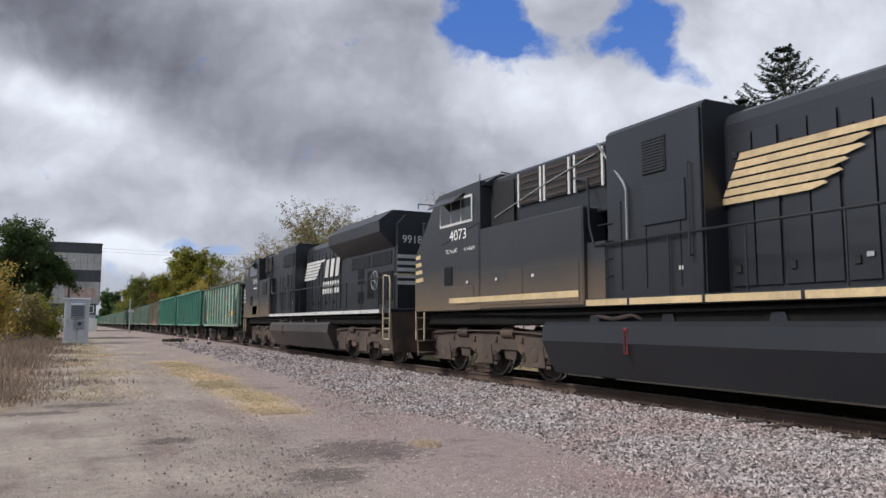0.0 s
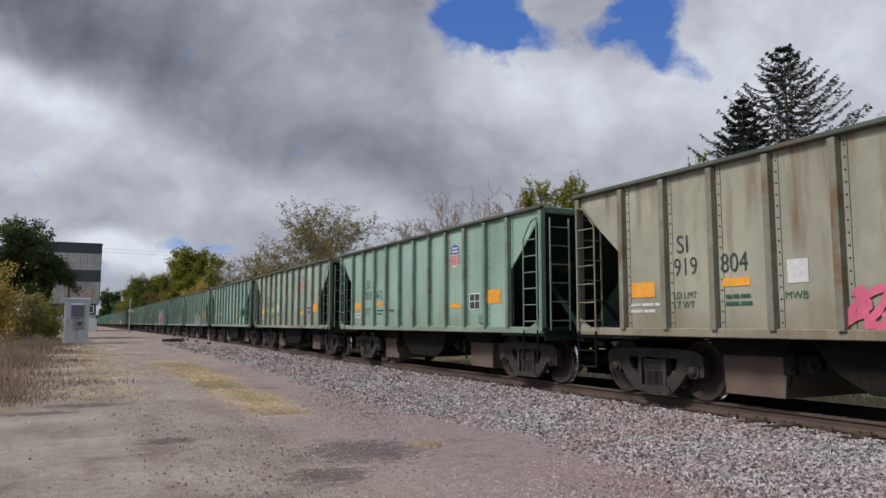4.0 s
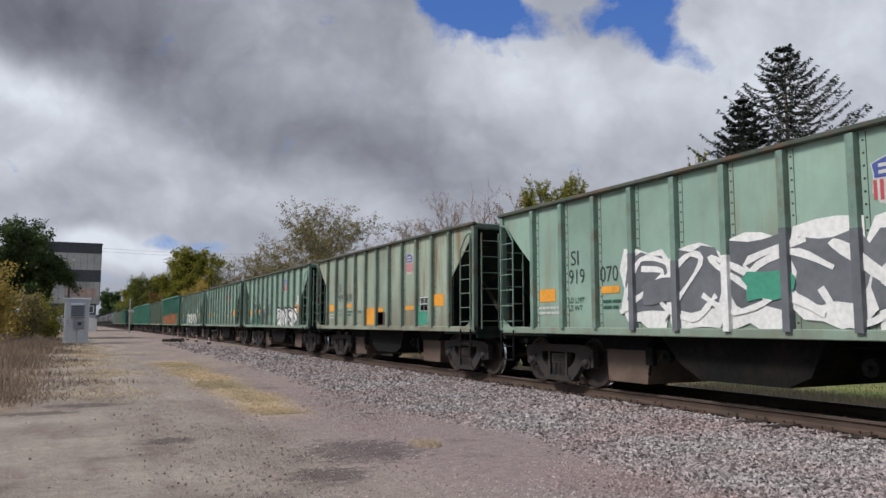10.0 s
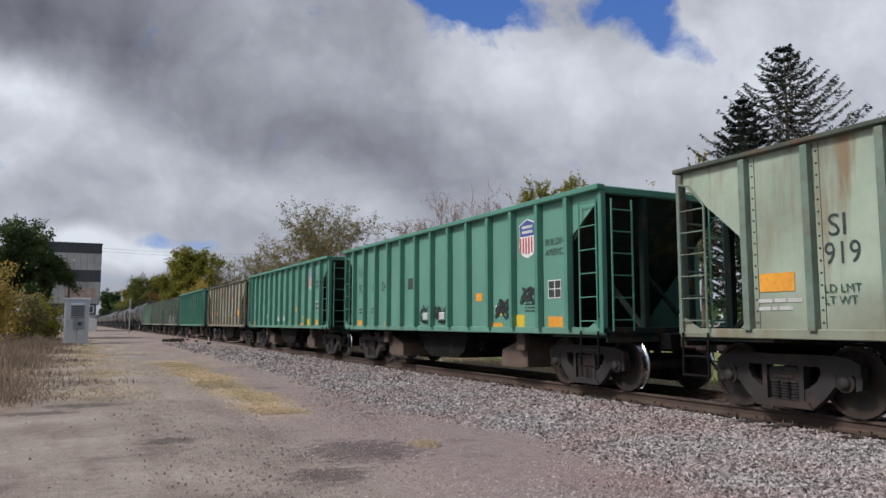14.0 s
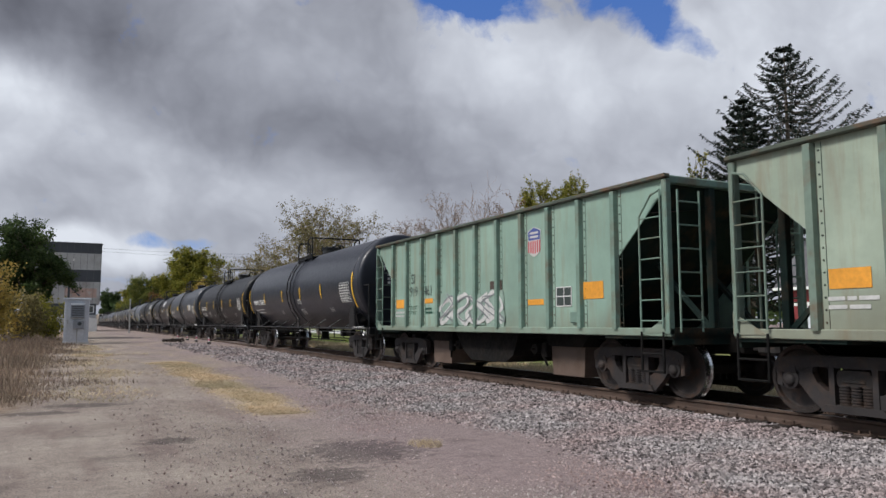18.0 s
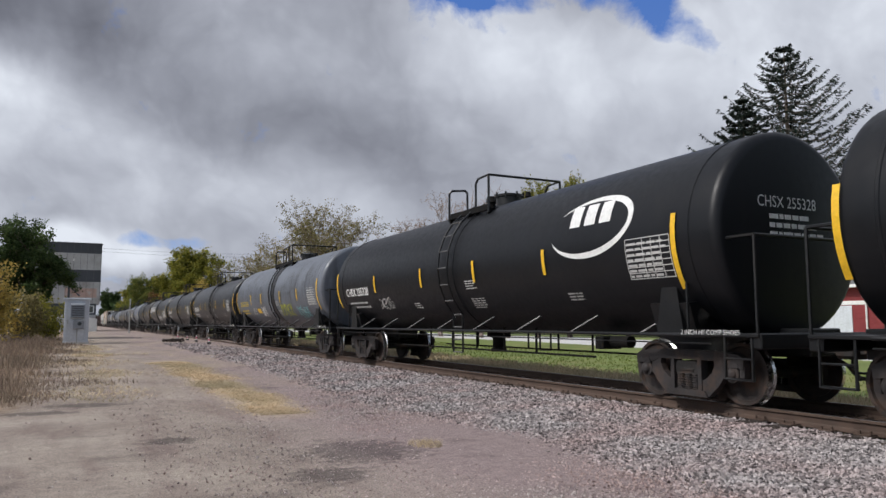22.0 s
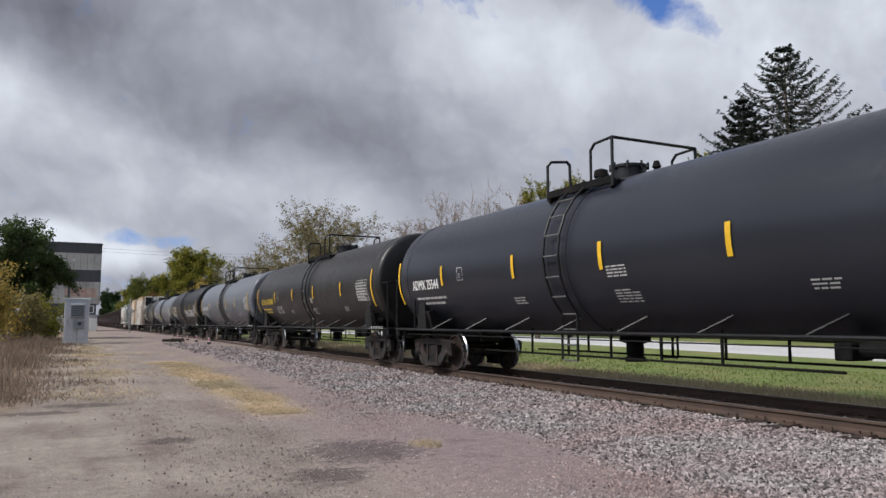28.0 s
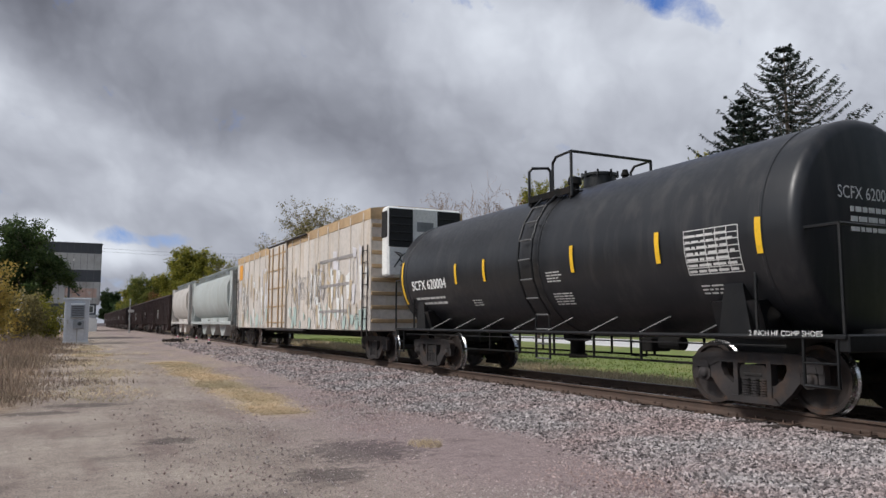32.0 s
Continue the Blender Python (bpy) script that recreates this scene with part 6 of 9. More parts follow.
def tank_marks(car, half, c, r, mark, number, ink, extra, seed):
    t = (c, r)
    mat = M_WHITE if ink == "white" else M_YELLOW_OLD
    y = half - 0.95
    if number:
        lettering(car, mark + " " + number, 6.74 if extra == "letters" else y, 1.7 if extra == "letters" else 2.06, 0.28 if mark == "DBUX" else 0.25, mat, tank=t, bold=0.09, width=MARK_WIDTH.get(number, 0.2) * len(mark + number))
        end = lettering(car, mark + " " + number, 0, 0, 0.17, mat, squeeze=0.9)
        end.matrix_basis = pose(-0.85, -half - 0.03, c + 0.35, 0, 0, 90)
        rng, b = random.Random(seed), Buf()
        for k in range(3):
            q = -0.6
            while q < 0.25 + 0.1 * k:
                e = q + rng.uniform(0.06, 0.2)
                b.box(q, e, -half - 0.032, -half - 0.028, c + 0.18 - 0.13 * k, c + 0.25 - 0.13 * k)
                q = e + 0.03
        part("capacity_print", b, mat, car)
        bars(car, "small_print", y - 0.1, 1.4 if extra == "letters" else 1.68, 2, 1.7, 0.26, M_GREYWHITE if ink == "white" else mat, tank=t, seed=seed)
    # stencilled tables and notes
    f = -half + 1.0
    frame_m = M_GREYWHITE
    grid(car, "stencil_table", f + 1.0, 1.9, 1.0, 0.64, [k / 7 for k in range(8)], (0, 0.4, 0.6, 0.8, 1.0), frame_m, t)
    bars(car, "table_print", f + 0.97, 1.93, 7, 0.9, 0.6, frame_m, tank=t, seed=seed + 1)
    bars(car, "small_print", -0.8, 1.98, 4, 0.5, 0.22, frame_m, tank=t, seed=seed + 2)
    bars(car, "small_print", -0.85, 1.55, 5, 0.6, 0.24, frame_m, tank=t, seed=seed + 3)
    bars(car, "small_print", 2.4, 1.6, 3, 0.42, 0.16, frame_m, tank=t, seed=seed + 4)
    bars(car, "small_print", -4.6, 1.62, 3, 0.42, 0.16, frame_m, tank=t, seed=seed + 5)
    if mark in ("GATX", "DBUX", "UTLX", "ADMX"):
        beside = CLASS_AT.get(number, 4.65 if half > 8.15 else 4.4)
        grid(car, "class_frame", beside, 2.2, 0.26, 0.29, (0, 1), (0, 1), frame_m, t)
        lettering(car, "C", beside - 0.08, 2.26, 0.1, frame_m, tank=t)
    lettering(car, "2 INCH HF COMP SHOES", -half + 0.95, 1.03, 0.07, M_WHITE, -1.432)
    if extra.startswith("swoosh"):
        at_y = -2.55 if extra == "swoosh far" else -5.45
        b = Buf()
        n = 40
        for k in range(n):
            a = radians(-155 + 300 * k / (n - 1))
            wd = 0.13 * math.sin(math.pi * k / (n - 1)) ** 0.8 + 0.01
            for o in (-wd / 2, wd / 2):
                u, w = (1.1 + o * 0.8) * math.cos(a) * 1.0, (0.52 + o) * math.sin(a)
                ang = math.asin((2.9 - c) / r) + w / r
                b.v.append((-(r + 0.006) * math.cos(ang), at_y - u - 0.25 * w, c + (r + 0.006) * math.sin(ang)))
        b.f = [(2 * k, 2 * k + 2, 2 * k + 3, 2 * k + 1) for k in range(n - 1)]
        part("emblem_ring", b, M_WHITE, car, "large white oval swoosh emblem")
        for k in range(3):
            plate(car, "emblem_bar", at_y + 0.55 - 0.42 * k, at_y + 0.25 - 0.42 * k, 2.92, 3.3, M_WHITE, tank=t)
    if extra in ("scrawl", "scrawls", "tags", "swoosh", "swoosh far"):
        spray(car, "chalk_scrawl", half - 3.6, 1.6, 1.0, 0.4, M_GREYWHITE, tank=t, seed=seed, letters=4, weight=0.025, label="chalked white scrawl")
    if extra == "scrawls":
        spray(car, "sprayed_line", half - 0.6, 2.45, 5.6, 0.55, M_WHITE, tank=t, seed=seed, letters=12, weight=0.06, label="white sprayed scrawl")
        spray(car, "sprayed_line", -0.4, 1.5, 2.9, 0.5, M_WHITE, tank=t, seed=seed + 2, letters=7, weight=0.05)
        spray(car, "sprayed_line", -5.0, 1.75, 2.3, 0.6, M_WHITE, tank=t, seed=seed + 3, letters=4, weight=0.05)
    if extra == "tags":
        spray(car, "sprayed_line", -1.35, 1.5, 2.0, 0.65, M_GRAF_YELLOW, tank=t, seed=seed, letters=8, weight=0.04, label="yellow-green sprayed scrawl")
        spray(car, "sprayed_line", -4.0, 1.4, 1.6, 0.6, M_GRAF_CYAN, tank=t, seed=seed + 2, letters=8, weight=0.035, label="pale blue sprayed scrawl")
        spray(car, "sprayed_line", 2.3, 1.5, 1.0, 0.55, M_WHITE, tank=t, seed=seed + 3, letters=4, weight=0.05)
        plate(car, "yellow_placard", 3.2, 2.5, 1.68, 1.9, M_YELLOW, tank=t)
    if number == "26306":
        spray(car, "sprayed_line", 3.4, 1.5, 1.3, 0.55, M_GRAF_YELLOW, tank=t, seed=seed, letters=6, weight=0.035, label="yellow-green sprayed scrawl")
    if extra in ("drips", "tags"):
        rng = random.Random(seed)
        b = Buf()
        for k in range(210):
            yy = rng.uniform(-half + 0.9, half - 0.9)
            a1 = radians(rng.uniform(-5, 35) if extra == "tags" else rng.uniform(-25, 0))
            a0 = a1 - rng.uniform(0.15, 0.6)
            wd = rng.uniform(0.006, 0.018)
            pts = []
            for q in range(6):
                a = a1 + (a0 - a1) * q / 5
                wob = 0.02 * math.sin(q * 2 + k)
                ww = wd * (1 - q / 6)
                for o in (-ww, ww):
                    pts.append((-(r + 0.005) * math.cos(a), yy + o + wob, c + (r + 0.005) * math.sin(a)))
            b.add(pts, [(2 * q, 2 * q + 2, 2 * q + 3, 2 * q + 1) for q in range(5)])
        part("spill_streaks", b, M_BAND, car, "black spill streaks down the tank")
    if extra == "panels":
        plate(car, "white_placard", -4.1, -4.5, 2.2, 2.62, M_GREYWHITE, tank=t)
        plate(car, "white_placard", -4.7, -5.3, 2.2, 2.62, M_GREYWHITE, tank=t)
        plate(car, "yellow_placard", 2.9, 2.2, 2.3, 2.58, M_YELLOW, tank=t)
    if extra == "letters":
        lettering(car, "GES", 7.26, 1.88, 0.76, M_CREAM, tank=t, name="sprayed_letters", label="large white sprayed letters", squeeze=1.4, bold=0.1)
        end = lettering(car, "GES", 0, 0, 0.6, M_CREAM, name="sprayed_letters", label="large white sprayed letters", bold=0.12)
        end.matrix_basis = pose(-1.22, -half - 0.045, c + 0.05, 0, 0, 90)
        spray(car, "sprayed_line", -1.2, 1.7, 4.4, 0.6, M_WHITE, tank=t, seed=seed, letters=12, weight=0.05, label="white sprayed scrawl")


def build_tanks():
    looks = {"satin": "clean satin black tank car with yellow strips on the track", "black": "glossy black tank car with yellow strips on the track", "dusty": "dusty black tank car with yellow strips on the track", "brown": "brownish black tank car with yellow strips on the track",
             "slate": "slate grey tank car with spilled streaks on the track", "grey": "grey tank car with dark streaks on the track", "pale": "pale grey tank car with black streaks on the track"}
    ahead = 409.9
    for i, (rear, paint, mark, number, ink, extra) in enumerate(TANKS):
        pitch = rear + 0.8 - ahead
        c, r = (2.54, 1.575) if paint in ("black", "satin", "pale", "grey", "slate") and number not in SMALL_TANKS else (2.47, 1.523)
        size = round(pitch * 2) / 2
        car = tank_car("tank_car", size, c, r, paint, i, number)
        tank_marks(car, size / 2 - 0.8, c, r, mark, number, ink, extra, i + 50)
        tagged(car, looks[paint], "tank car", "cars of the train")
        train.append((car, ahead + pitch / 2))
        ahead = rear + 0.8


build_tanks()

# ---- locomotives ----
M_LOCO = surf("black_locomotive_paint", (0.0195, 0.0215, 0.027), 0.36, 0, 0.2, 0.35, 10, 0.015, (0.03, 0.03, 0.032), 0.3, True, grain=0.2, spec=0.55)
# tan low down: dust, with the ground's reflection painted into the same gradient
M_LOCO_SIDE = surf("dusted_tan_bounce_black_paint", (0.025, 0.027, 0.032), 0.4, 0, 0.15, 0.5, 10, 0.04, (0.04, 0.038, 0.036), 0.4, grain=0.3, spec=0.6, height_tint=((0.2, 0.14, 0.085), 1.35, 2.5, 0.75))
M_LOCO_LOW = surf("road_grimed_black", (0.075, 0.057, 0.047), 0.8, 0, 0.35, 0.8, 12, 0.15, (0.15, 0.1, 0.07), 0.7, spec=0.3)
M_TANKLOW = surf("dusty_fuel_tank_paint", (0.045, 0.04, 0.037), 0.6, 0, 0.25, 0.6, 10, 0.06, (0.1, 0.085, 0.065), 0.5)
M_HANDRAIL = surf("dull_tan_rail", (0.42, 0.36, 0.25), 0.6, 0, 0.3, 2, 15, 0.05, (0.06, 0.05, 0.04), 0.7)
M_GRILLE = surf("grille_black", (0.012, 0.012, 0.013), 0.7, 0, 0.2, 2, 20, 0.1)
M_LOUVRE = surf("brown_louvre_steel", (0.045, 0.032, 0.027), 0.7, 0, 0.3, 2, 15, 0.1)
M_GAUGE = surf("dark_red_gauge", (0.16, 0.02, 0.025), 0.5, 0, 0.2, 2, 15, 0.05)
M_STRIPE_TAN = surf("grimed_stripe", (0.55, 0.42, 0.24), 0.6, 0, 0.15, 1, 15, 0.05, (0.3, 0.22, 0.13), 0.5)
M_GLASS, _n, _l, _bs = nodes_of("tinted_glass")
_bs.inputs["Base Color"].default_value, _bs.inputs["Roughness"].default_value, _bs.inputs["Specular IOR Level"].default_value = (0.03, 0.036, 0.04, 1), 0.05, 1.0


def loco_truck(car, y, s):
    t = part("truck", Buf().cbox(-1.0, 1.0, -0.35, 0.35, 0.55, 0.85, 0.04).cbox(-0.35, 0.35, -2.2, 2.2, 0.6, 0.8, 0.03), M_LOCO_LOW, car, "three-axle locomotive truck caked in road grime")
    t.location = (0, y, 0)
    sf = Buf()
    top = [(-2.8, 0.6), (-2.85, 0.9), (-2.6, 1.04), (-1.75, 1.04), (-1.5, 0.95), (-0.6, 0.95), (-0.35, 1.0), (0.35, 1.0), (0.6, 0.95), (1.5, 0.95), (1.75, 1.04), (2.6, 1.04), (2.85, 0.9), (2.8, 0.6), (2.45, 0.5), (1.6, 0.5), (1.35, 0.62), (0.7, 0.62), (0.45, 0.5), (-0.45, 0.5), (-0.7, 0.62), (-1.35, 0.62), (-1.6, 0.5), (-2.45, 0.5)]
    sf.prism(top[::-1], "x", 1.0, 1.17)
    for dy in (-2.05, 0, 2.05):
        sf.prism([(dy - 0.36, 0.3), (dy + 0.36, 0.3), (dy + 0.28, 0.72), (dy - 0.28, 0.72)], "x", 1.0, 1.19)
        sf.prism([(dy - 0.5, 0.28), (dy + 0.5, 0.28), (dy + 0.5, 0.34), (dy - 0.5, 0.34)], "x", 1.02, 1.16)
        for k in (-0.5, 0.5):
            sf.cbox(1.16, 1.21, dy + k - 0.05, dy + k + 0.05, 0.78, 0.9, 0.01)
    for k in (-1.02, 1.02):
        sf.prism([(k - 0.2, 0.42), (k + 0.2, 0.42), (k + 0.26, 0.64), (k - 0.26, 0.64)], "x", 1.03, 1.13)
    jb = Buf().lathe([(0.0, 1.2), (0.13, 1.2), (0.15, 1.18), (0.15, 1.13), (0.19, 1.12), (0.19, 0.9)], "x", (0, 0, 0), 16)
    sp = Buf()
    for k in range(5):
        z = 0.38 + 0.045 * k
        sp.lathe([(0.06, z), (0.1, z + 0.01), (0.1, z + 0.025), (0.06, z + 0.035)], "z", (1.1, 0, 0), 10)
    jb, sp, sf = jb.mesh("journal_box", M_LOCO_LOW, True), sp.mesh("coil_spring", M_LOCO_LOW, True), sf.mesh("side_frame", M_LOCO_LOW)
    cyl = Buf().cyl((1.12, -0.25, 0), (1.12, 0.25, 0), 0.13, 12).mesh("brake_cylinder", M_LOCO_LOW, True)
    for side in (0, 180):
        p = part("side_frame", sf, None, t)
        p.rotation_euler = (0, 0, radians(side))
        for yy in (-1.02, 1.02):
            p = part("brake_cylinder", cyl, None, t)
            p.rotation_euler = (0, 0, radians(side))
            p.location = (0, yy, 0.98)
        pipe = part("sand_pipe", Buf().tube([(1.22, -2.7, 0.95), (1.22, -1.2, 1.02), (1.22, 1.2, 1.02), (1.22, 2.7, 0.95)], 0.022, 6), M_LOCO_LOW, t)
        pipe.rotation_euler = (0, 0, radians(side))
        for dy in (-2.05, 0, 2.05):
            for name, me, off in (("wheel", WHEEL_BIG, 0.533), ("journal_box", jb, 0.53)):
                p = part(name, me, None, t)
                p.location, p.rotation_euler = (0, dy, off), (0, 0, radians(side))
            for k in (-1, 1):
                p = part("coil_spring", sp, None, t)
                p.rotation_euler = (0, 0, radians(side))
                p.location = (0, dy + k * 0.46, 0)
    return t


def grille(car, name, x, y0, y1, z0, z1, slats=8, up=True, proud=0.02):
    g = part(name, Buf().cbox(x - proud, x + 0.01, y0, y1, z0, z1, 0.006), M_GRILLE, car)
    b = Buf()
    for k in range(slats):
        if up:
            a = y0 + (y1 - y0) * (k + 0.3) / slats
            b.box(x - proud - 0.012, x - proud, a, a + (y1 - y0) / slats * 0.4, z0 + 0.02, z1 - 0.02)
        else:
            a = z0 + (z1 - z0) * (k + 0.3) / slats
            b.box(x - proud - 0.012, x - proud, y0 + 0.02, y1 - 0.02, a, a + (z1 - z0) / slats * 0.4)
    part("slats", b, M_LOUVRE if name == "louvre" else M_LOCO, g)
    return g


def locomotive(number, rebuilt):
    car = thing("diesel_locomotive", "black six-axle diesel locomotive hauling the train", "locomotive", "locomotives of the train")
    P = 11.15
    deck, W = 1.62, 1.53
    cab_back = 3.0 if rebuilt else 4.45
    # frame, deck and pilot plates
    part("frame", Buf().cbox(-1.35, 1.35, -10.1, 10.1, 1.15, 1.48, 0.03), M_DARK, car)
    part("walkway", Buf().cbox(-W, W, -10.2, 10.2, 1.48, deck, 0.02), M_LOCO, car)
    for s in (-1, 1):
        part("pilot", Buf().prism([(-1.45, 0.35), (1.45, 0.35), (1.5, 1.5), (-1.5, 1.5)], "y", min(s * 10.18, s * 10.28), max(s * 10.18, s * 10.28)), M_LOCO_LOW, car)
        part("coupler", coupler_buf(s * P, s), M_STEEL, car)
        st = Buf()
        for k in (-1, 1):
            for q in range(4):
                z = 0.42 + 0.3 * q
                st.cbox(min(k * 1.1, k * 1.52), max(k * 1.1, k * 1.52), min(s * 9.75, s * 10.15), max(s * 9.75, s * 10.15), z, z + 0.03, 0.005)
        part("step_tread", st, M_HANDRAIL if s < 0 else M_LOCO_LOW, car, "yellow-edged end steps")
        hr = Buf()
        for k in (-1, 1):
            hr.tube([(k * 1.52, s * 10.2, 0.75), (k * 1.52, s * 10.22, 2.35), (k * 1.5, s * 10.1, 2.55), (k * 1.5, s * 9.7, 2.6)], 0.022, 6)
            hr.tube([(k * 1.52, s * 9.7, 0.75), (k * 1.52, s * 9.7, 2.6)], 0.022, 6)
            hr.tube([(k * 0.5, s * 10.25, 1.6), (k * 0.5, s * 10.25, 2.6), (k * 1.4, s * 10.25, 2.6)], 0.022, 6)
        part("end_handrail", hr, M_HANDRAIL, car, "pale tan end handrails")
    edge = M_STRIPE_TAN if rebuilt else M_GREYWHITE
    for s in (-1, 1):
        q = Buf()
        y = -9.4
        while y < cab_back - 0.3:
            e = min(y + 1.55, cab_back - 0.05)
            q.box(min(s * W, s * (W + 0.008)), max(s * W, s * (W + 0.008)), y, e, 1.495, 1.6)
            y = e + 0.06
        part("sill_stripe", q, edge, car, "worn pale stripe along the walkway edge")
    # nose and cab
    nose = [(10.2, 1.5), (10.2, 2.95), (10.02, 3.12), (8.95, 4.28), (8.75, 4.36), (6.7, 4.4), (6.7, 1.5)]
    part("cab", Buf().prism(nose, "x", -W - 0.02, W + 0.02), M_LOCO_SIDE, car)
    roof = [(-1.55, 4.28), (-1.2, 4.5), (-0.6, 4.6), (0.6, 4.6), (1.2, 4.5), (1.55, 4.28)]
    part("cab_roof", Buf().prism(roof[::-1], "y", 6.6, 8.85), M_LOCO, car)
    for s in (-1, 1):
        x = s * (W + 0.022)
        lo, hi = sorted((x, x + s * 0.012))
        f = Buf().cbox(lo, hi, 7.05, 8.72, 3.52, 4.16, 0.005)
        wf = part("window_frame", f, M_GREYWHITE if rebuilt else M_LOCO, car)
        for a, b in ((8.12, 8.66), (7.62, 8.08), (7.1, 7.58)):
            part("pane", Buf().box(min(x, x + s * 0.016), max(x, x + s * 0.016), a, b, 3.58, 4.1), M_GLASS, wf)
        part("sun_visor", Buf().add([(x, 7.45, 4.22), (x, 8.7, 4.22), (x + s * 0.32, 8.78, 3.98), (x + s * 0.32, 7.4, 3.98), (x, 7.45, 4.25), (x, 8.7, 4.25), (x + s * 0.32, 8.78, 4.01), (x + s * 0.32, 7.4, 4.01)], [(0, 1, 2, 3), (4, 7, 6, 5), (2, 6, 7, 3), (0, 3, 7, 4), (1, 5, 6, 2)]), M_LOCO, car)
        part("door_outline", Buf().tube([(x, 6.75, 1.75), (x, 6.75, 3.45), (x, 8.6, 3.1)], 0.008, 4), M_GRILLE, car)
    # low side body beside and behind the cab
    for s in (-1, 1):
        a, b = sorted((s * 1.0, s * (W + 0.02)))
        part("side_cabinet", Buf().cbox(a, b, cab_back, 6.72, deck - 0.12, 3.3, 0.03), M_LOCO_SIDE, car)
        for k, (ya, yb, za, zb) in enumerate(((cab_back + 0.1, cab_back + 1.9, 1.58, 2.3), (cab_back + 1.98, cab_back + 3.6, 1.58, 2.3), (7.0, 8.0, 1.62, 2.05))):
            part("access_panel", Buf().cbox(min(s * (W + 0.02), s * (W + 0.033)), max(s * (W + 0.02), s * (W + 0.033)), ya, yb, za, zb, 0.008), M_LOCO_SIDE, car)
        if rebuilt:
            part("side_stripe", Buf().box(min(s * (W + 0.034), s * (W + 0.038)), max(s * (W + 0.034), s * (W + 0.038)), cab_back + 0.12, 8.2, 1.66, 1.78), M_STRIPE_TAN, car, "worn tan stripe low on the cab side")
        grille(car, "vent", s * (W + 0.022) if s < 0 else W + 0.04, 8.05, 8.45, 2.1, 2.55, 8, True)
    up = [(-1.2, 3.2), (1.25, 3.2), (1.25, 4.4), (1.15, 4.47), (-1.15, 4.47), (-1.25, 4.4)]
    part("upper_hood", Buf().prism(up, "y", 2.4, 6.72), M_LOCO, car)
    for y0 in ((2.78, 3.78, 4.74) if rebuilt else (5.3, 6.0)):
        for s in (-1, 1):
            g = grille(car, "louvre", s * 1.25 if s < 0 else 1.27, y0, y0 + (0.72 if rebuilt else 0.5), 3.66, 4.34, 5, False, 0.03)
            part("louvre_frame", Buf().box(min(s * 1.29, s * 1.25), max(s * 1.29, s * 1.25), y0 + 0.74, y0 + 0.8, 3.64, 4.36).box(min(s * 1.29, s * 1.25), max(s * 1.29, s * 1.25), y0 - 0.08, y0 - 0.02, 3.64, 4.36), M_GREYWHITE if rebuilt else M_LOCO, g)
    if rebuilt:
        # dark sheet added to paint the shade of the recess behind the cab
        part("recess_panel", Buf().cbox(-1.27, -1.25, 5.72, 6.7, 3.32, 4.3, 0.005), M_GRILLE, car, "black sheet standing in for the shade of the recess behind the cab")
        part("step_door", Buf().cbox(-1.46, -1.0, 2.5, 3.0, 1.6, 2.62, 0.015), M_LOCO_SIDE, car, "low access door beside the steps")
        part("brace_rail", Buf().tube([(-1.3, 2.85, 4.42), (-1.44, 2.0, 3.55), (-1.47, 1.9, 3.4), (-1.47, 1.9, 2.55)], 0.024, 6), M_GRAF_GREY, car, "bent grey grab rail beside the steps")
        part("roof_rail", Buf().tube([(-1.28, 6.5, 3.55), (-1.29, 4.6, 3.95), (-1.3, 2.9, 4.25)], 0.018, 6), M_GRAF_GREY, car)
    part("roof_antenna", Buf().cbox(-0.9, -0.2, 6.9, 8.0, 4.55, 4.66, 0.03).cyl((-0.8, 6.2, 4.48), (-0.8, 7.0, 4.72), 0.02, 6).cbox(-0.5, 0.3, 5.7, 6.3, 4.46, 4.6, 0.03), M_GRILLE, car)
    # equipment box, engine hood
    box = [(-1.42, 1.6), (1.42, 1.6), (1.42, 4.44), (1.34, 4.52), (-1.34, 4.52), (-1.42, 4.44)]
    part("equipment_box", Buf().prism(box, "y", 0.25, cab_back - 0.55 if rebuilt else 3.4), M_LOCO, car)
    if not rebuilt:
        part("equipment_box", Buf().prism([(-1.3, 1.6), (1.3, 1.6), (1.3, 4.36), (1.2, 4.46), (-1.2, 4.46), (-1.3, 4.36)], "y", 3.42, 4.5), M_LOCO, car)
    for s in (-1, 1):
        if rebuilt:
            grille(car, "vent", s * 1.42 if s < 0 else 1.44, 1.02, 1.55, 3.58, 4.16, 12, False)
        else:
            grille(car, "vent", s * 1.42 if s < 0 else 1.44, 0.6, 2.35, 3.62, 4.16, 14, False, 0.03)
    hood = [(-0.98, 1.6), (0.98, 1.6), (0.98, 4.14), (0.9, 4.3), (0.7, 4.4), (0.4, 4.45), (-0.4, 4.45), (-0.7, 4.4), (-0.9, 4.3), (-0.98, 4.14)]
    part("engine_hood", Buf().prism(hood, "y", -4.3, 0.25), M_LOCO, car)
    door = Buf().cbox(-0.03, 0.0, -0.205, 0.205, 1.72, 3.95, 0.008).cbox(-0.04, -0.028, -0.208, -0.2, 1.8, 3.9, 0.002)
    door = door.mesh("hood_door", M_LOCO)
    latch = Buf().cbox(-0.06, -0.03, 0.03, 0.11, 1.92, 2.03, 0.005).cbox(-0.055, -0.03, 0.03, 0.11, 3.6, 3.7, 0.005).mesh("latch", M_GRILLE)
    for k in range(10):
        for s in (-1, 1):
            p = part("hood_door", door, None, car)
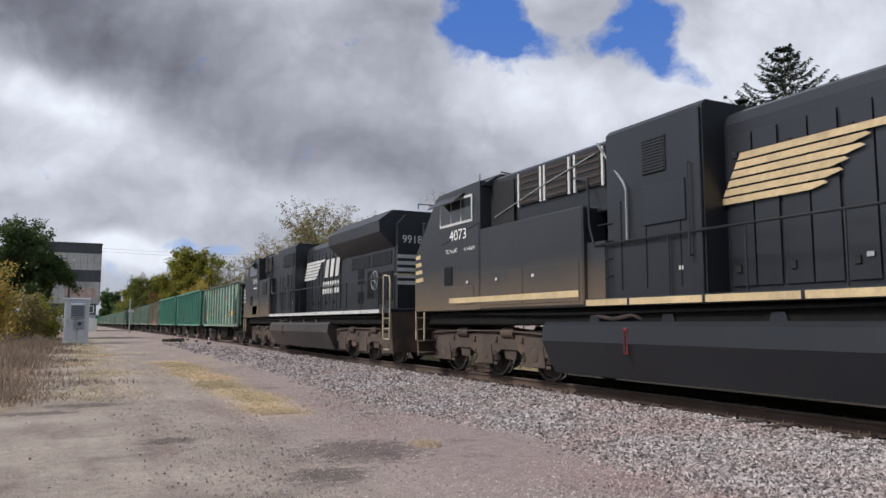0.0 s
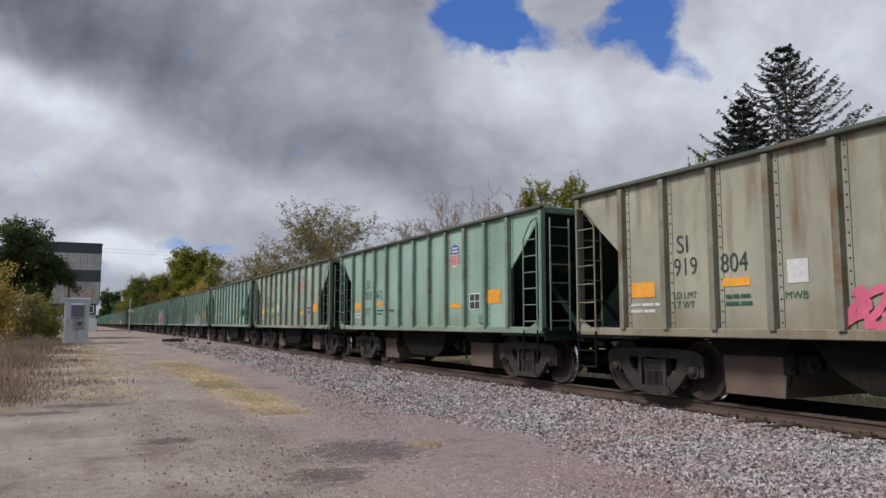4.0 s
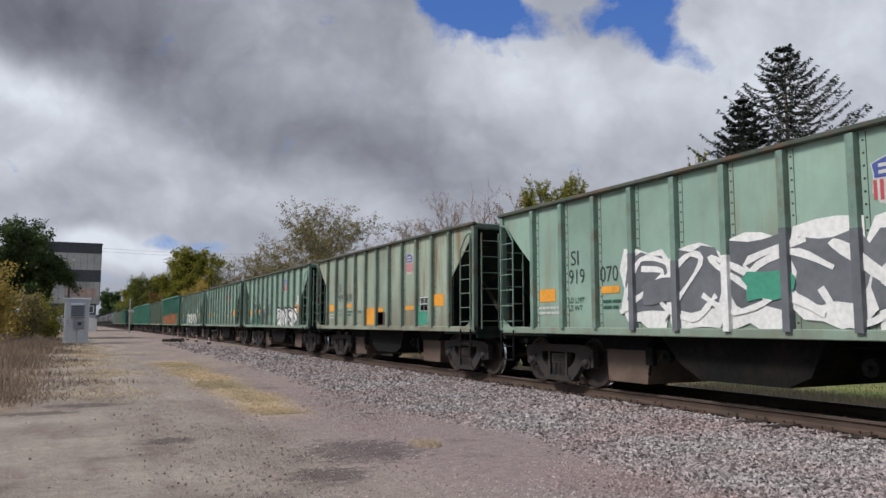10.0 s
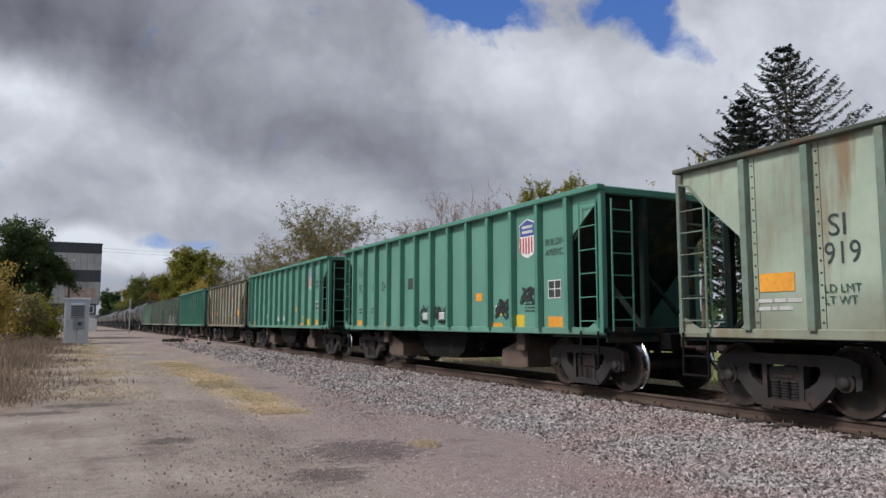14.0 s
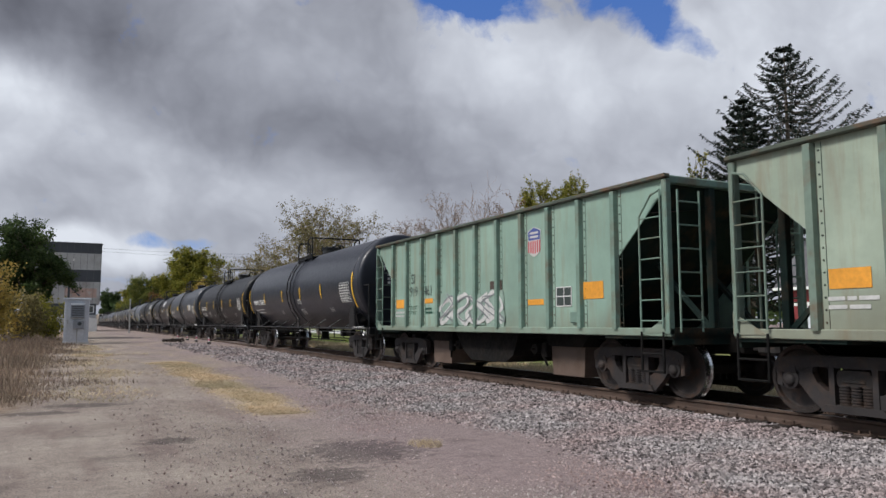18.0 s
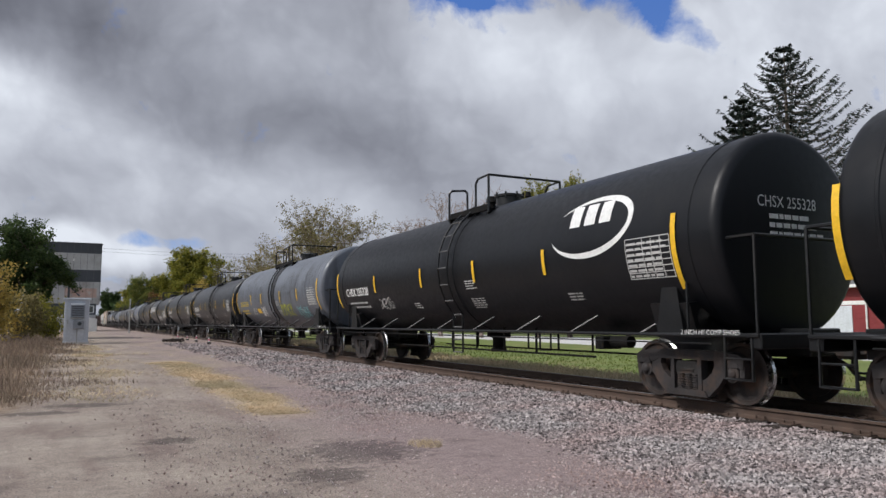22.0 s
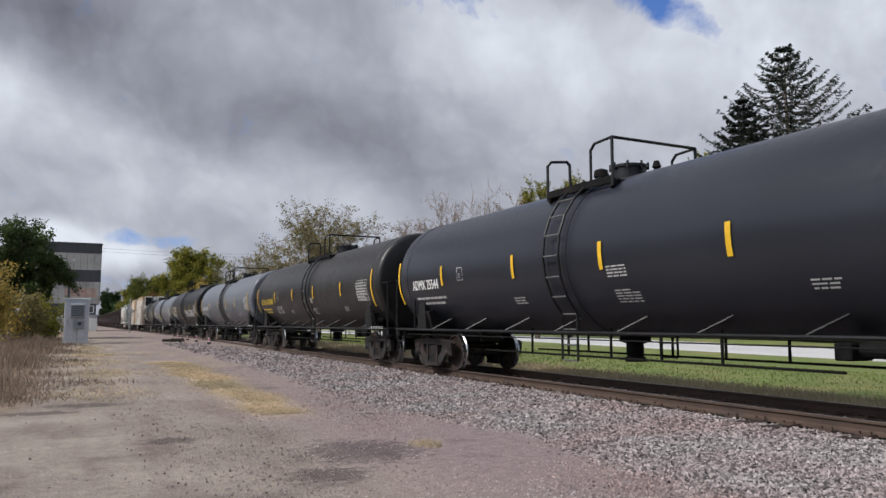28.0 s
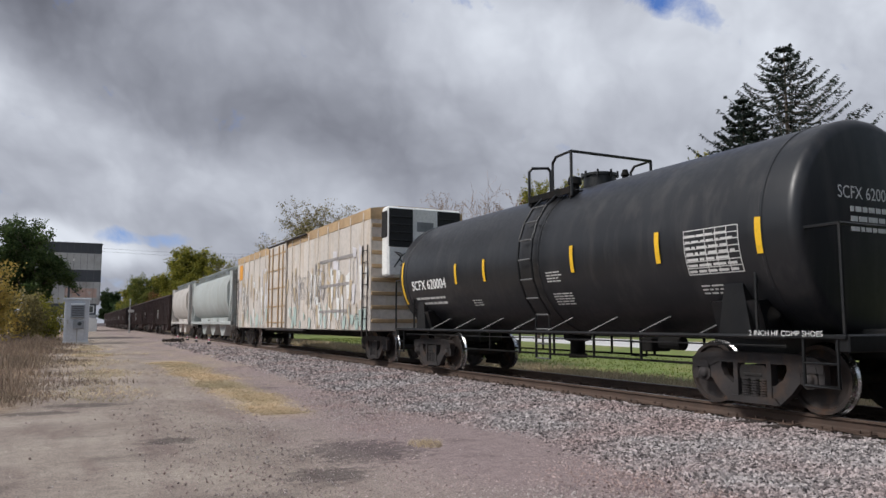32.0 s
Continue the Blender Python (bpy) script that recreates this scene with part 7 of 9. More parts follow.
            p.location, p.rotation_euler = (s * 0.98, -0.05 - 0.43 * k - 0.04 * (k // 2), 0), (0, 0, 0 if s < 0 else math.pi)
            if k % 2 == 0:
                part("latch", latch, None, p)
    # radiator end
    rad = [(-1.0, 1.6), (1.0, 1.6), (1.0, 3.5), (1.5, 3.95), (1.52, 4.3), (1.1, 4.62), (-1.1, 4.62), (-1.52, 4.3), (-1.5, 3.95), (-1.0, 3.5)]
    part("radiator_hood", Buf().prism(rad, "y", -9.3, -4.3), M_LOCO, car)
    part("radiator_roof", Buf().cbox(-1.0, 1.0, -9.1, -4.6, 4.62, 4.68, 0.01), M_LOCO, car)
    part("end_hood", Buf().prism([(-0.98, 1.6), (0.98, 1.6), (0.98, 4.2), (0.7, 4.5), (-0.7, 4.5), (-0.98, 4.2)], "y", -9.5, -9.3), M_LOCO, car)
    for k in range(2):
        for s in (-1, 1):
            grille(car, "radiator_grille", s * 1.0 if s < 0 else 1.02, -9.1 + 1.9 * k, -7.4 + 1.9 * k, 3.0, 3.42, 18)
    for k, (y, z0, z1) in enumerate(((-6.4, 2.5, 3.2), (-6.4, 1.85, 2.35), (-7.3, 2.0, 3.0), (-8.3, 1.8, 2.9), (-8.95, 1.9, 2.9))):
        grille(car, "engine_vent", -1.0, y - 0.25, y + 0.25, z0, z1 - 0.1, 8)
    whl = Buf()
    for k in range(20):
        t0, t1 = 2 * math.pi * k / 20, 2 * math.pi * (k + 1) / 20
        whl.cyl((-1.08, -7.85 + 0.3 * math.cos(t0), 2.55 + 0.3 * math.sin(t0)), (-1.08, -7.85 + 0.3 * math.cos(t1), 2.55 + 0.3 * math.sin(t1)), 0.018, 6)
    for k in range(5):
        t0 = 2 * math.pi * k / 5
        whl.cyl((-1.08, -7.85, 2.55), (-1.08, -7.85 + 0.3 * math.cos(t0), 2.55 + 0.3 * math.sin(t0)), 0.014, 6)
    part("brake_wheel", whl, M_GRAF_GREY, car, "round hand brake wheel")
    hl = part("headlight_housing", Buf().cbox(-0.2, 0.2, -9.65, -9.48, 3.75, 4.25, 0.03), M_LOCO, car)
    for z in (3.88, 4.12):
        part("headlight", Buf().lathe([(0.0, -9.665), (0.09, -9.668), (0.1, -9.65)], "y", (0, 0, z), 16), M_GLASS, hl)
    # horn, exhaust, roof gear
    part("exhaust_stack", Buf().cbox(-0.35, 0.35, -3.9, -3.3, 4.42, 4.56, 0.02), M_GRILLE, car)
    horn = Buf()
    for dx, dy in ((-0.2, 0.35), (0, -0.3), (0.2, 0.25), (0.1, -0.45)):
        horn.cyl((dx, -2.2, 4.62), (dx, -2.2 + dy, 4.64), 0.03, 8, 0.11)
    horn.cbox(-0.3, 0.3, -2.28, -2.12, 4.4, 4.6, 0.02)
    part("horn", horn, M_GRILLE, car, "black air horn with several trumpets")
    part("roof_gear", Buf().cbox(-0.5, 0.5, 7.0, 8.3, 4.6, 4.66, 0.02).cyl((0, 7.6, 4.66), (0, 7.6, 4.78), 0.14, 12).cyl((-0.7, 8.2, 4.5), (-0.7, 8.2, 4.9), 0.012, 6), M_LOCO, car)
    part("roof_hoop", Buf().tube([(-0.4, -9.7, 4.65), (-0.4, -9.7, 4.8), (0.4, -9.7, 4.8), (0.4, -9.7, 4.65)], 0.015, 6), M_LOCO, car)
    # handrails along the walkway
    for s in (-1, 1):
        x = s * 1.48
        h = part("handrail", Buf().tube([(x, -9.6, 2.55), (x, cab_back - 0.25, 2.55), (x * 0.99, cab_back - 0.1, 2.9), (x * 0.98, cab_back - 0.05, 3.75), (x * 0.9, cab_back + 0.5, 3.9)], 0.02, 6), M_LOCO, car)
        k = -9.2
        while k < cab_back - 0.2:
            part("stanchion", Buf().cyl((x, k, 1.55), (x, k, 2.55), 0.017, 6), M_LOCO, h)
            k += 1.45
    # fuel tank, reservoirs, trucks
    ft = [(-1.42, 1.22), (-1.5, 1.14), (-1.53, 0.86), (-1.22, 0.25), (1.22, 0.25), (1.53, 0.86), (1.5, 1.14), (1.42, 1.22)]
    part("fuel_tank", Buf().prism(ft, "y", -4.2 if rebuilt else -4.4, 4.35), M_LOCO if rebuilt else M_TANKLOW, car, "black fuel tank slung between the trucks")
    g = part("fuel_gauge", Buf().cbox(-1.53, -1.5, 1.9, 2.0, 0.68, 1.12, 0.01), M_GAUGE, car)
    part("gauge_glass", Buf().cbox(-1.545, -1.53, 1.93, 1.97, 0.72, 1.08, 0.005), M_GRILLE, g)
    for y in (-2.6, -0.9, 1.1, 2.9):
        part("tank_bracket", Buf().prism([(y - 0.16, 1.18), (y + 0.16, 1.18), (y + 0.1, 1.34), (y - 0.1, 1.34)], "x", -1.4, -1.15), M_LOCO, car)
    part("hose", Buf().tube([(-1.3, 3.1, 1.25), (-1.4, 2.8, 1.32), (-1.38, 2.4, 1.26), (-1.4, 1.9, 1.33), (-1.3, 1.7, 1.24)], 0.035, 6), M_STEEL_RUSTY, car)
    # seams and hatches of the equipment box
    seam = Buf().cbox(-0.016, 0.0, -0.007, 0.007, 1.75, 3.25, 0.002).mesh("door_seam", M_GRILLE)
    for y in ((0.75, 1.5, 2.1) if rebuilt else (0.6, 1.0, 1.4, 2.0, 2.4, 2.9)):
        p = part("door_seam", seam, None, car)
        p.location = (-1.42, y, 0)
    part("hatch", Buf().cbox(-1.45, -1.42, 0.62 if rebuilt else 1.55, 1.55 if rebuilt else 1.95, 2.75, 3.4, 0.012), M_LOCO, car)
    part("post", Buf().cbox(-1.47, -1.42, 0.28, 0.4, 1.62, 4.4, 0.01), M_LOCO, car)
    part("grab_iron", Buf().tube([(-1.44, 0.5, 2.2), (-1.5, 0.5, 2.2), (-1.5, 0.5, 3.6), (-1.44, 0.5, 3.6)], 0.014, 6), M_LOCO, car)
    if not rebuilt:
        part("side_window", Buf().cbox(-1.58, -1.55, 5.0, 5.75, 2.55, 3.15, 0.01), M_GRILLE, car)
    rs = Buf()
    for k in range(4):
        rs.cyl((-1.44, 2.32, 2.0 + 0.3 * k), (-1.44, 2.68, 2.0 + 0.3 * k), 0.012, 6)
    part("grab_rung", rs, M_LOCO, car)
    part("air_reservoir", Buf().cyl((-1.2, -4.0, 1.33), (-1.2, 3.0, 1.33), 0.1, 12), M_DARK, car)
    part("piping", Buf().tube([(-1.4, -9, 1.38), (-1.42, -3, 1.42), (-1.4, 4, 1.36), (-1.42, 8, 1.42)], 0.03, 6), M_DARK, car)
    for s in (-1, 1):
        loco_truck(car, s * 7.15, s)
    # markings
    x = -W - 0.024
    ink = M_GREYWHITE if not rebuilt else M_STRIPE_TAN
    lettering(car, number, 8.2 if rebuilt else 8.0, 3.16, 0.25, M_WHITE, x, 1.25)
    if rebuilt:
        lettering(car, "DC to AC", 8.4, 2.87, 0.1, M_WHITE, x)
        lettering(car, "AC44C6M", 7.45, 2.87, 0.08, M_WHITE, x)
    else:
        bars(car, "small_print", 7.8, 2.9, 1, 0.7, 0.14, M_WHITE, x, seed=3)
    for k in range(4):
        z = 2.25 + 0.2 * k
        part("nose_stripe", Buf().add([(x, 10.16, z), (x, 9.68 + 0.06 * k, z + 0.02), (x, 9.72 + 0.06 * k, z + 0.12), (x, 10.16, z + 0.1)], [(0, 1, 2, 3)]), ink, car)
    hx = -1.02
    for k in range(6):
        z = 2.93 + 0.125 * k
        far, near = 0.3 - 0.07 * k, (-1.2, -1.42, -1.5, -1.72, -1.8, -2.3)[k]
        b = Buf().add([(hx - 0.04, far, z), (hx - 0.04, near, z), (hx - 0.04, near - 0.26, z + 0.06), (hx - 0.04, near - 0.2, z + 0.097), (hx - 0.04, far - 0.05, z + 0.097)], [(0, 1, 2, 3, 4)])
        part("emblem_stripe", b, ink, car, "long slanted stripe on the hood")
    for k in range(3):
        y = -2.5 - 0.62 * k
        b = Buf().add([(hx - 0.04, y, 2.93), (hx - 0.04, y - 0.4, 2.93), (hx - 0.04, y - 0.6, 3.6), (hx - 0.04, y - 0.2, 3.6)], [(0, 1, 2, 3)])
        part("emblem_bar", b, ink, car)
    for k in range(2):
        b = Buf()
        for q in range(7):
            y = -2.25 - 0.29 * q
            z = 2.58 - 0.27 * k
            b.add([(hx - 0.04, y, z), (hx - 0.04, y - 0.2, z), (hx - 0.04, y - 0.25, z + 0.19), (hx - 0.04, y - 0.05, z + 0.19)], [(0, 1, 2, 3)])
        part("emblem_bars", b, ink, car, "row of pale bars on the hood")
    for k in range(5):
        z = 2.35 + 0.2 * k
        part("end_stripe", Buf().box(-0.99, 0.99, -9.506, -9.502, z, z + 0.11), M_GREYWHITE, car)
    e = lettering(car, number, 0, 0, 0.24, M_WHITE)
    e.matrix_basis = pose(-0.85, -9.51, 3.62, 0, 0, 90)
    for y, z in ((1.5, 3.3), (0.8, 2.0), (-1.9, 2.0), (4.6, 2.1), (6.0, 2.1), (7.3, 2.1)):
        plate(car, "warning_sticker", y, y - 0.09, z, z + 0.06, M_GREYWHITE, -1.425 if 0.3 < y < 3 else (-1.03 if y < 0.3 else x - 0.03))
    return car


train.append((locomotive("4073", True), 18.65 - 11.15))
train.append((locomotive("9918", False), 40.9 - 11.15))


# ---- the rear of the train ----
M_REEFER = surf("graffitied_white_steel", (0.6, 0.55, 0.5), 0.7, 0, 0.12, 0.5, 8, 0.1, (0.46, 0.34, 0.22), 0.6, True)
M_FADED_TAN = surf("faded_tan_spray", (0.5, 0.4, 0.27), 0.7, 0, 0.15, 0.8, 9, 0.03)
M_FADED_TEAL = surf("faded_teal_spray", (0.42, 0.52, 0.48), 0.7, 0, 0.15, 0.8, 9, 0.03)
M_FADED_LILAC = surf("faded_lilac_white", (0.66, 0.64, 0.66), 0.7, 0, 0.1, 0.8, 9, 0.03)
M_FADED_GREY = surf("faded_grey_spray", (0.3, 0.28, 0.27), 0.7, 0, 0.2, 0.8, 9, 0.03)
M_REEFER_TOP = surf("stained_tan_steel", (0.46, 0.32, 0.18), 0.7, 0, 0.2, 0.6, 8, 0.1, (0.3, 0.18, 0.09), 0.6)
M_COVERED = surf("pale_grey_hopper_paint", (0.4, 0.43, 0.42), 0.6, 0, 0.1, 0.4, 8, 0.08, (0.25, 0.2, 0.15), 0.5, True)
M_COVERED_B = surf("beige_hopper_paint", (0.52, 0.49, 0.46), 0.6, 0, 0.1, 0.4, 8, 0.08, (0.25, 0.2, 0.15), 0.5, True)
M_OXIDE = surf("dark_oxide_paint", (0.05, 0.03, 0.028), 0.75, 0, 0.3, 0.6, 9, 0.1, (0.02, 0.018, 0.018), 0.6, True)


def under(car, pitch, half, sill_z=1.0, near=False):
    part("centre_sill", Buf().cbox(-0.35, 0.35, -half, half, 0.7, sill_z, 0.02), M_DARK, car)
    for s in (-1, 1):
        part("coupler", coupler_buf(s * pitch / 2, s), M_STEEL, car)
        if near:
            truck(car, s * (pitch / 2 - 2.2))
        else:
            part("truck", FAR_TRUCK, None, car).location = (0, s * (pitch / 2 - 2.2), 0)


def reefer():
    pitch, half, top = 22.9, 10.3, 4.85
    car = thing("refrigerator_car", "white refrigerator boxcar covered in faded graffiti on the track", "boxcar", "cars of the train")
    part("body", Buf().cbox(-1.6, 1.6, -half, half, 0.95, top - 0.45, 0.03), M_REEFER, car)
    part("upper_body", Buf().prism([(-1.6, top - 0.45), (1.6, top - 0.45), (1.6, top - 0.12), (0.8, top), (-0.8, top), (-1.6, top - 0.12)], "y", -half, half), M_REEFER_TOP, car, "tan-stained top edge and roof")
    rib = Buf().cbox(-0.02, 0.0, -0.04, 0.04, 1.0, top - 0.2, 0.005).mesh("side_post", M_REEFER)
    for k in range(17):
        y = -half + 0.6 + (2 * half - 1.2) * k / 16
        if abs(y - 1.0) < 1.7:
            continue
        for s in (-1, 1):
            p = part("side_post", rib, None, car)
            p.location, p.rotation_euler = (s * 1.6, y, 0), (0, 0, 0 if s < 0 else math.pi)
    d = part("sliding_door", Buf().cbox(-1.7, -1.62, -0.5, 2.6, 0.98, top - 0.25, 0.015), M_REEFER, car, "sliding plug door with locking bars")
    b = Buf()
    for y in (-0.2, 0.5, 1.6, 2.3):
        b.cyl((-1.74, y, 1.0), (-1.74, y, top - 0.3), 0.03, 6)
    for z in (1.2, 1.9, 2.7, 3.5, 4.2):
        b.box(-1.73, -1.7, -0.5, 2.6, z, z + 0.05)
    part("locking_bars", b, M_REEFER_TOP, d)
    part("door_rail", Buf().cbox(-1.72, -1.6, -3.4, 2.8, top - 0.22, top - 0.16, 0.01).cbox(-1.72, -1.6, -3.4, 2.8, 0.88, 0.96, 0.01), M_STEEL_RUSTY, car)
    for s in (-1, 1):
        e = Buf()
        for k in range(8):
            z = 1.2 + 0.42 * k
            a, c = sorted((s * (half - 0.005), s * (half + 0.04)))
            e.cbox(-1.55, 1.55, a, c, z, z + 0.12, 0.015)
        part("end_corrugation", e, M_REEFER_TOP, car)
        for k in (-1, 1):
            part("ladder", ladder((((k * 1.65, s * (half - 0.1), 0.8), (k * 1.65, s * (half - 0.1), 3.6)), ((k * 1.65, s * (half - 0.55), 0.8), (k * 1.65, s * (half - 0.55), 3.6))), 8), M_STEEL_RUSTY, car)
    u = part("cooling_unit", Buf().cbox(-1.25, 1.25, -half - 0.55, -half - 0.05, 2.6, 4.75, 0.06), M_WHITE, car, "white refrigeration unit on the car end")
    for y in (-1, 1):
        b = Buf().cbox(y * 0.82 - 0.4, y * 0.82 + 0.4, -half - 0.57, -half - 0.54, 3.5, 4.68, 0.03)
        for k in range(4):
            z = 3.68 + 0.24 * k
            b.cbox(y * 0.82 - 0.38, y * 0.82 + 0.38, -half - 0.6, -half - 0.56, z, z + 0.05, 0.01)
        part("unit_grille", b, M_GRILLE, u)
    sc = spray(car, "scrawl", 0, 0, 0.8, 0.5, M_GRAF_BLACK, 0, seed=21, letters=3, weight=0.035)
    sc.matrix_basis = pose(-1.1, -half - 0.56, 2.85, 0, 0, 90)
    part("unit_side_vent", Buf().cbox(-1.28, -1.24, -half - 0.5, -half - 0.1, 3.8, 4.6, 0.01), M_GRILLE, u)
    part("unit_badge", Buf().box(-0.28, 0.28, -half - 0.56, -half - 0.548, 4.0, 4.3), M_GRAF_GREY, u)
    rng = random.Random(3)
    x = -1.625
    plate(car, "orange_emblem", half - 0.7, half - 1.5, 3.5, 4.3, M_ORANGE, x)
    # washed-out spray paint that has run down the side
    for m, (mat, count, z0, z1, deep) in enumerate(((M_FADED_LILAC, 26, 2.4, 3.9, 1.5), (M_FADED_TAN, 60, 1.6, 3.7, 1.3), (M_WHITE, 50, 1.4, 3.4, 1.1), (M_FADED_TEAL, 46, 1.2, 1.9, 0.7), (M_FADED_GREY, 40, 1.5, 3.5, 0.7))):
        b = Buf()
        for k in range(count):
            yy, top_z = rng.uniform(-half + 0.3, half - 0.3), rng.uniform(z0, z1)
            wd, h = rng.uniform(0.05, 0.42) * (0.35 if m == 4 else 1), rng.uniform(0.25, deep)
            o, lo = 0.0011 * m + 0.0001 * (k % 9), max(1.02, top_z - h)
            b.add([(x - o, yy, top_z), (x - o, yy - wd, top_z - rng.uniform(-0.1, 0.15)), (x - o, yy - wd * 0.8, lo), (x - o, yy - wd * 0.3, lo - 0.06)], [(0, 1, 2, 3)])
        part("faded_spray", b, mat, car, "washed-out sprayed graffiti with drips")
    spray(car, "sprayed_line", half - 1.6, 1.6, 1.6, 1.5, M_FADED_GREY, x - 0.012, seed=5, letters=4, weight=0.035)
    spray(car, "sprayed_line", -1.5, 1.9, 4.2, 1.3, M_FADED_GREY, x - 0.012, seed=6, letters=8, weight=0.035)
    for k in range(3):
        bars(car, "faded_lettering", -5.2, 3.35 - 0.9 * k, 1, 4.0, 0.2, M_FADED_GREY, x - 0.006, seed=11 + k)
    lettering(car, "EC", -half + 1.2, 1.3, 0.2, M_LETTER, x)
    under(car, pitch, half, near=True)
    return car


def covered_hopper(pitch, mat, bays, seed):
    half, top = pitch / 2 - 0.9, 4.45
    car = thing("covered_hopper_car", "pale grey covered hopper car on the track", "hopper car", "cars of the train")
    sec = [(-1.0, 1.5), (-1.35, 1.75), (-1.58, 2.5), (-1.6, 3.4), (-1.4, 4.0), (-0.9, 4.3), (0.9, 4.3), (1.4, 4.0), (1.6, 3.4), (1.58, 2.5), (1.35, 1.75), (1.0, 1.5)]
    b = Buf()
    b.prism(sec[::-1], "y", -half + 1.1, half - 1.1)
    part("body", b, mat, car, smooth=True)
    for s in (-1, 1):
        a, c = sorted((s * (half - 1.15), s * half))
        part("end_sheet", Buf().prism([(s * (half - 1.12), 1.3), (s * (half - 1.12), 4.28), (s * (half - 0.1), 4.28), (s * (half - 0.1), 3.9)], "x", -1.45, 1.45), mat, car)
        for k in (-1, 1):
            part("end_post", Buf().cbox(k * 1.44 - 0.06, k * 1.44 + 0.06, min(s * half, s * (half - 0.1)), max(s * half, s * (half - 0.1)), 1.0, 4.3, 0.01), mat, car)
            part("end_strut", Buf().cyl((k * 1.44, s * (half - 0.05), 1.0), (k * 1.3, s * (half - 1.15), 2.6), 0.06, 6), mat, car)
        part("end_ladder", ladder((((-1.5, s * (half - 0.02), 0.9), (-1.5, s * (half - 0.02), 4.3)), ((-1.05, s * (half + 0.02), 0.9), (-1.05, s * (half + 0.02), 4.3))), 9), M_GREYWHITE, car)
    part("side_sill", Buf().cbox(-1.55, 1.55, -half, half, 1.1, 1.3, 0.02), mat, car)
    walk_b = Buf()
    n = int(2 * half / 0.5)
    walk_b.cbox(-1.15, -0.75, -half, half, top + 0.12, top + 0.15, 0.005).cbox(0.75, 1.15, -half, half, top + 0.12, top + 0.15, 0.005)
    for k in range(n):
        y = -half + 0.3 + 0.5 * k
        walk_b.cbox(-1.12, -1.06, y, y + 0.05, 4.15, top + 0.12, 0.004).cbox(1.06, 1.12, y, y + 0.05, 4.15, top + 0.12, 0.004)
    part("roof_walk", walk_b, M_COVERED, car, "grating walkway along the roof")
    for k in range(bays):
        y = -half + 2.6 + (2 * half - 5.2) * (k + 0.5) / bays
        w = (2 * half - 5.2) / bays / 2
        part("discharge_bay", Buf().prism([(y - w, 1.55), (y + w, 1.55), (y + 0.4, 0.4), (y - 0.4, 0.4)], "x", -1.2, 1.2), mat, car)
    for k in range(5):
        part("roof_hatch", Buf().cbox(-0.45, 0.45, -half + 1.6 + (2 * half - 3.6) * k / 4 - 0.5, -half + 1.6 + (2 * half - 3.6) * k / 4 + 0.5, 4.28, 4.42, 0.03), mat, car)
    under(car, pitch, half, 1.1)
    return car


def dark_hopper(pitch):
    half, top = pitch / 2 - 0.75, 3.9
    car = thing("coal_hopper_car", "dark brown and black open hopper car on the track", "hopper car", "cars of the train")
    poly = [(-half, top), (-half, 3.0), (-half + 1.6, 1.9), (-half + 1.6, 1.05), (half - 1.6, 1.05), (half - 1.6, 1.9), (half, 3.0), (half, top)]
    for s in (-1, 1):
        part("side_sheet", Buf().prism(poly[::-1], "x", min(s * 1.5, s * 1.47), max(s * 1.5, s * 1.47)), M_OXIDE, car)
        part("top_chord", Buf().cbox(min(s * 1.46, s * 1.6), max(s * 1.46, s * 1.6), -half, half, top - 0.1, top + 0.02, 0.02), M_OXIDE, car)
        part("slope_sheet", Buf().prism([(s * half, 2.95), (s * (half - 2.6), 1.1), (s * (half - 2.65), 1.2), (s * (half - 0.05), 3.1)], "x", -1.46, 1.46), M_OXIDE, car)
        part("end_sheet", Buf().cbox(-1.47, 1.47, min(s * half, s * (half - 0.05)), max(s * half, s * (half - 0.05)), 2.9, top, 0.01), M_OXIDE, car)
        part("end_ladder", ladder((((-1.52, s * (half - 0.05), 0.9), (-1.52, s * (half - 0.05), 3.8)), ((-1.52, s * (half - 0.5), 0.9), (-1.52, s * (half - 0.5), 3.8))), 8), M_OXIDE, car)
    rib = Buf().cbox(-0.1, 0.0, -0.05, 0.05, 1.05, top - 0.05, 0.015).mesh("rib", M_OXIDE)
    for k in range(12):
        y = -half + 0.5 + (2 * half - 1.0) * k / 11
        for s in (-1, 1):
            p = part("rib", rib, None, car)
            p.location, p.rotation_euler = (s * 1.5, y, 0), (0, 0, 0 if s < 0 else math.pi)
    for s in (-1, 1):
        part("discharge_bay", Buf().prism([(s * 0.3, 1.1), (s * 3.4, 1.1), (s * 2.3, 0.4), (s * 1.4, 0.4)], "x", -1.2, 1.2), M_OXIDE, car)
    under(car, pitch, half, 1.05)
    return car


def build_rear():
    train.append((reefer(), 711.0 + 11.45))
    train.append((covered_hopper(18.1, M_COVERED, 3, 1), 733.9 + 9.05))
    train.append((covered_hopper(13.2, M_COVERED_B, 2, 2), 752.0 + 6.6))
    base = dark_hopper(16.4)
    for k in range(11):
        car = base if k == 0 else copy_thing(base, pose(0, 0, 0))
        train.append((car, 765.2 + 8.2 + 16.4 * k))
        if k in (0, 1):
            plate(car, "white_panel", 3.4, 2.9, 1.7, 2.6, M_GREYWHITE, -1.602)


build_rear()

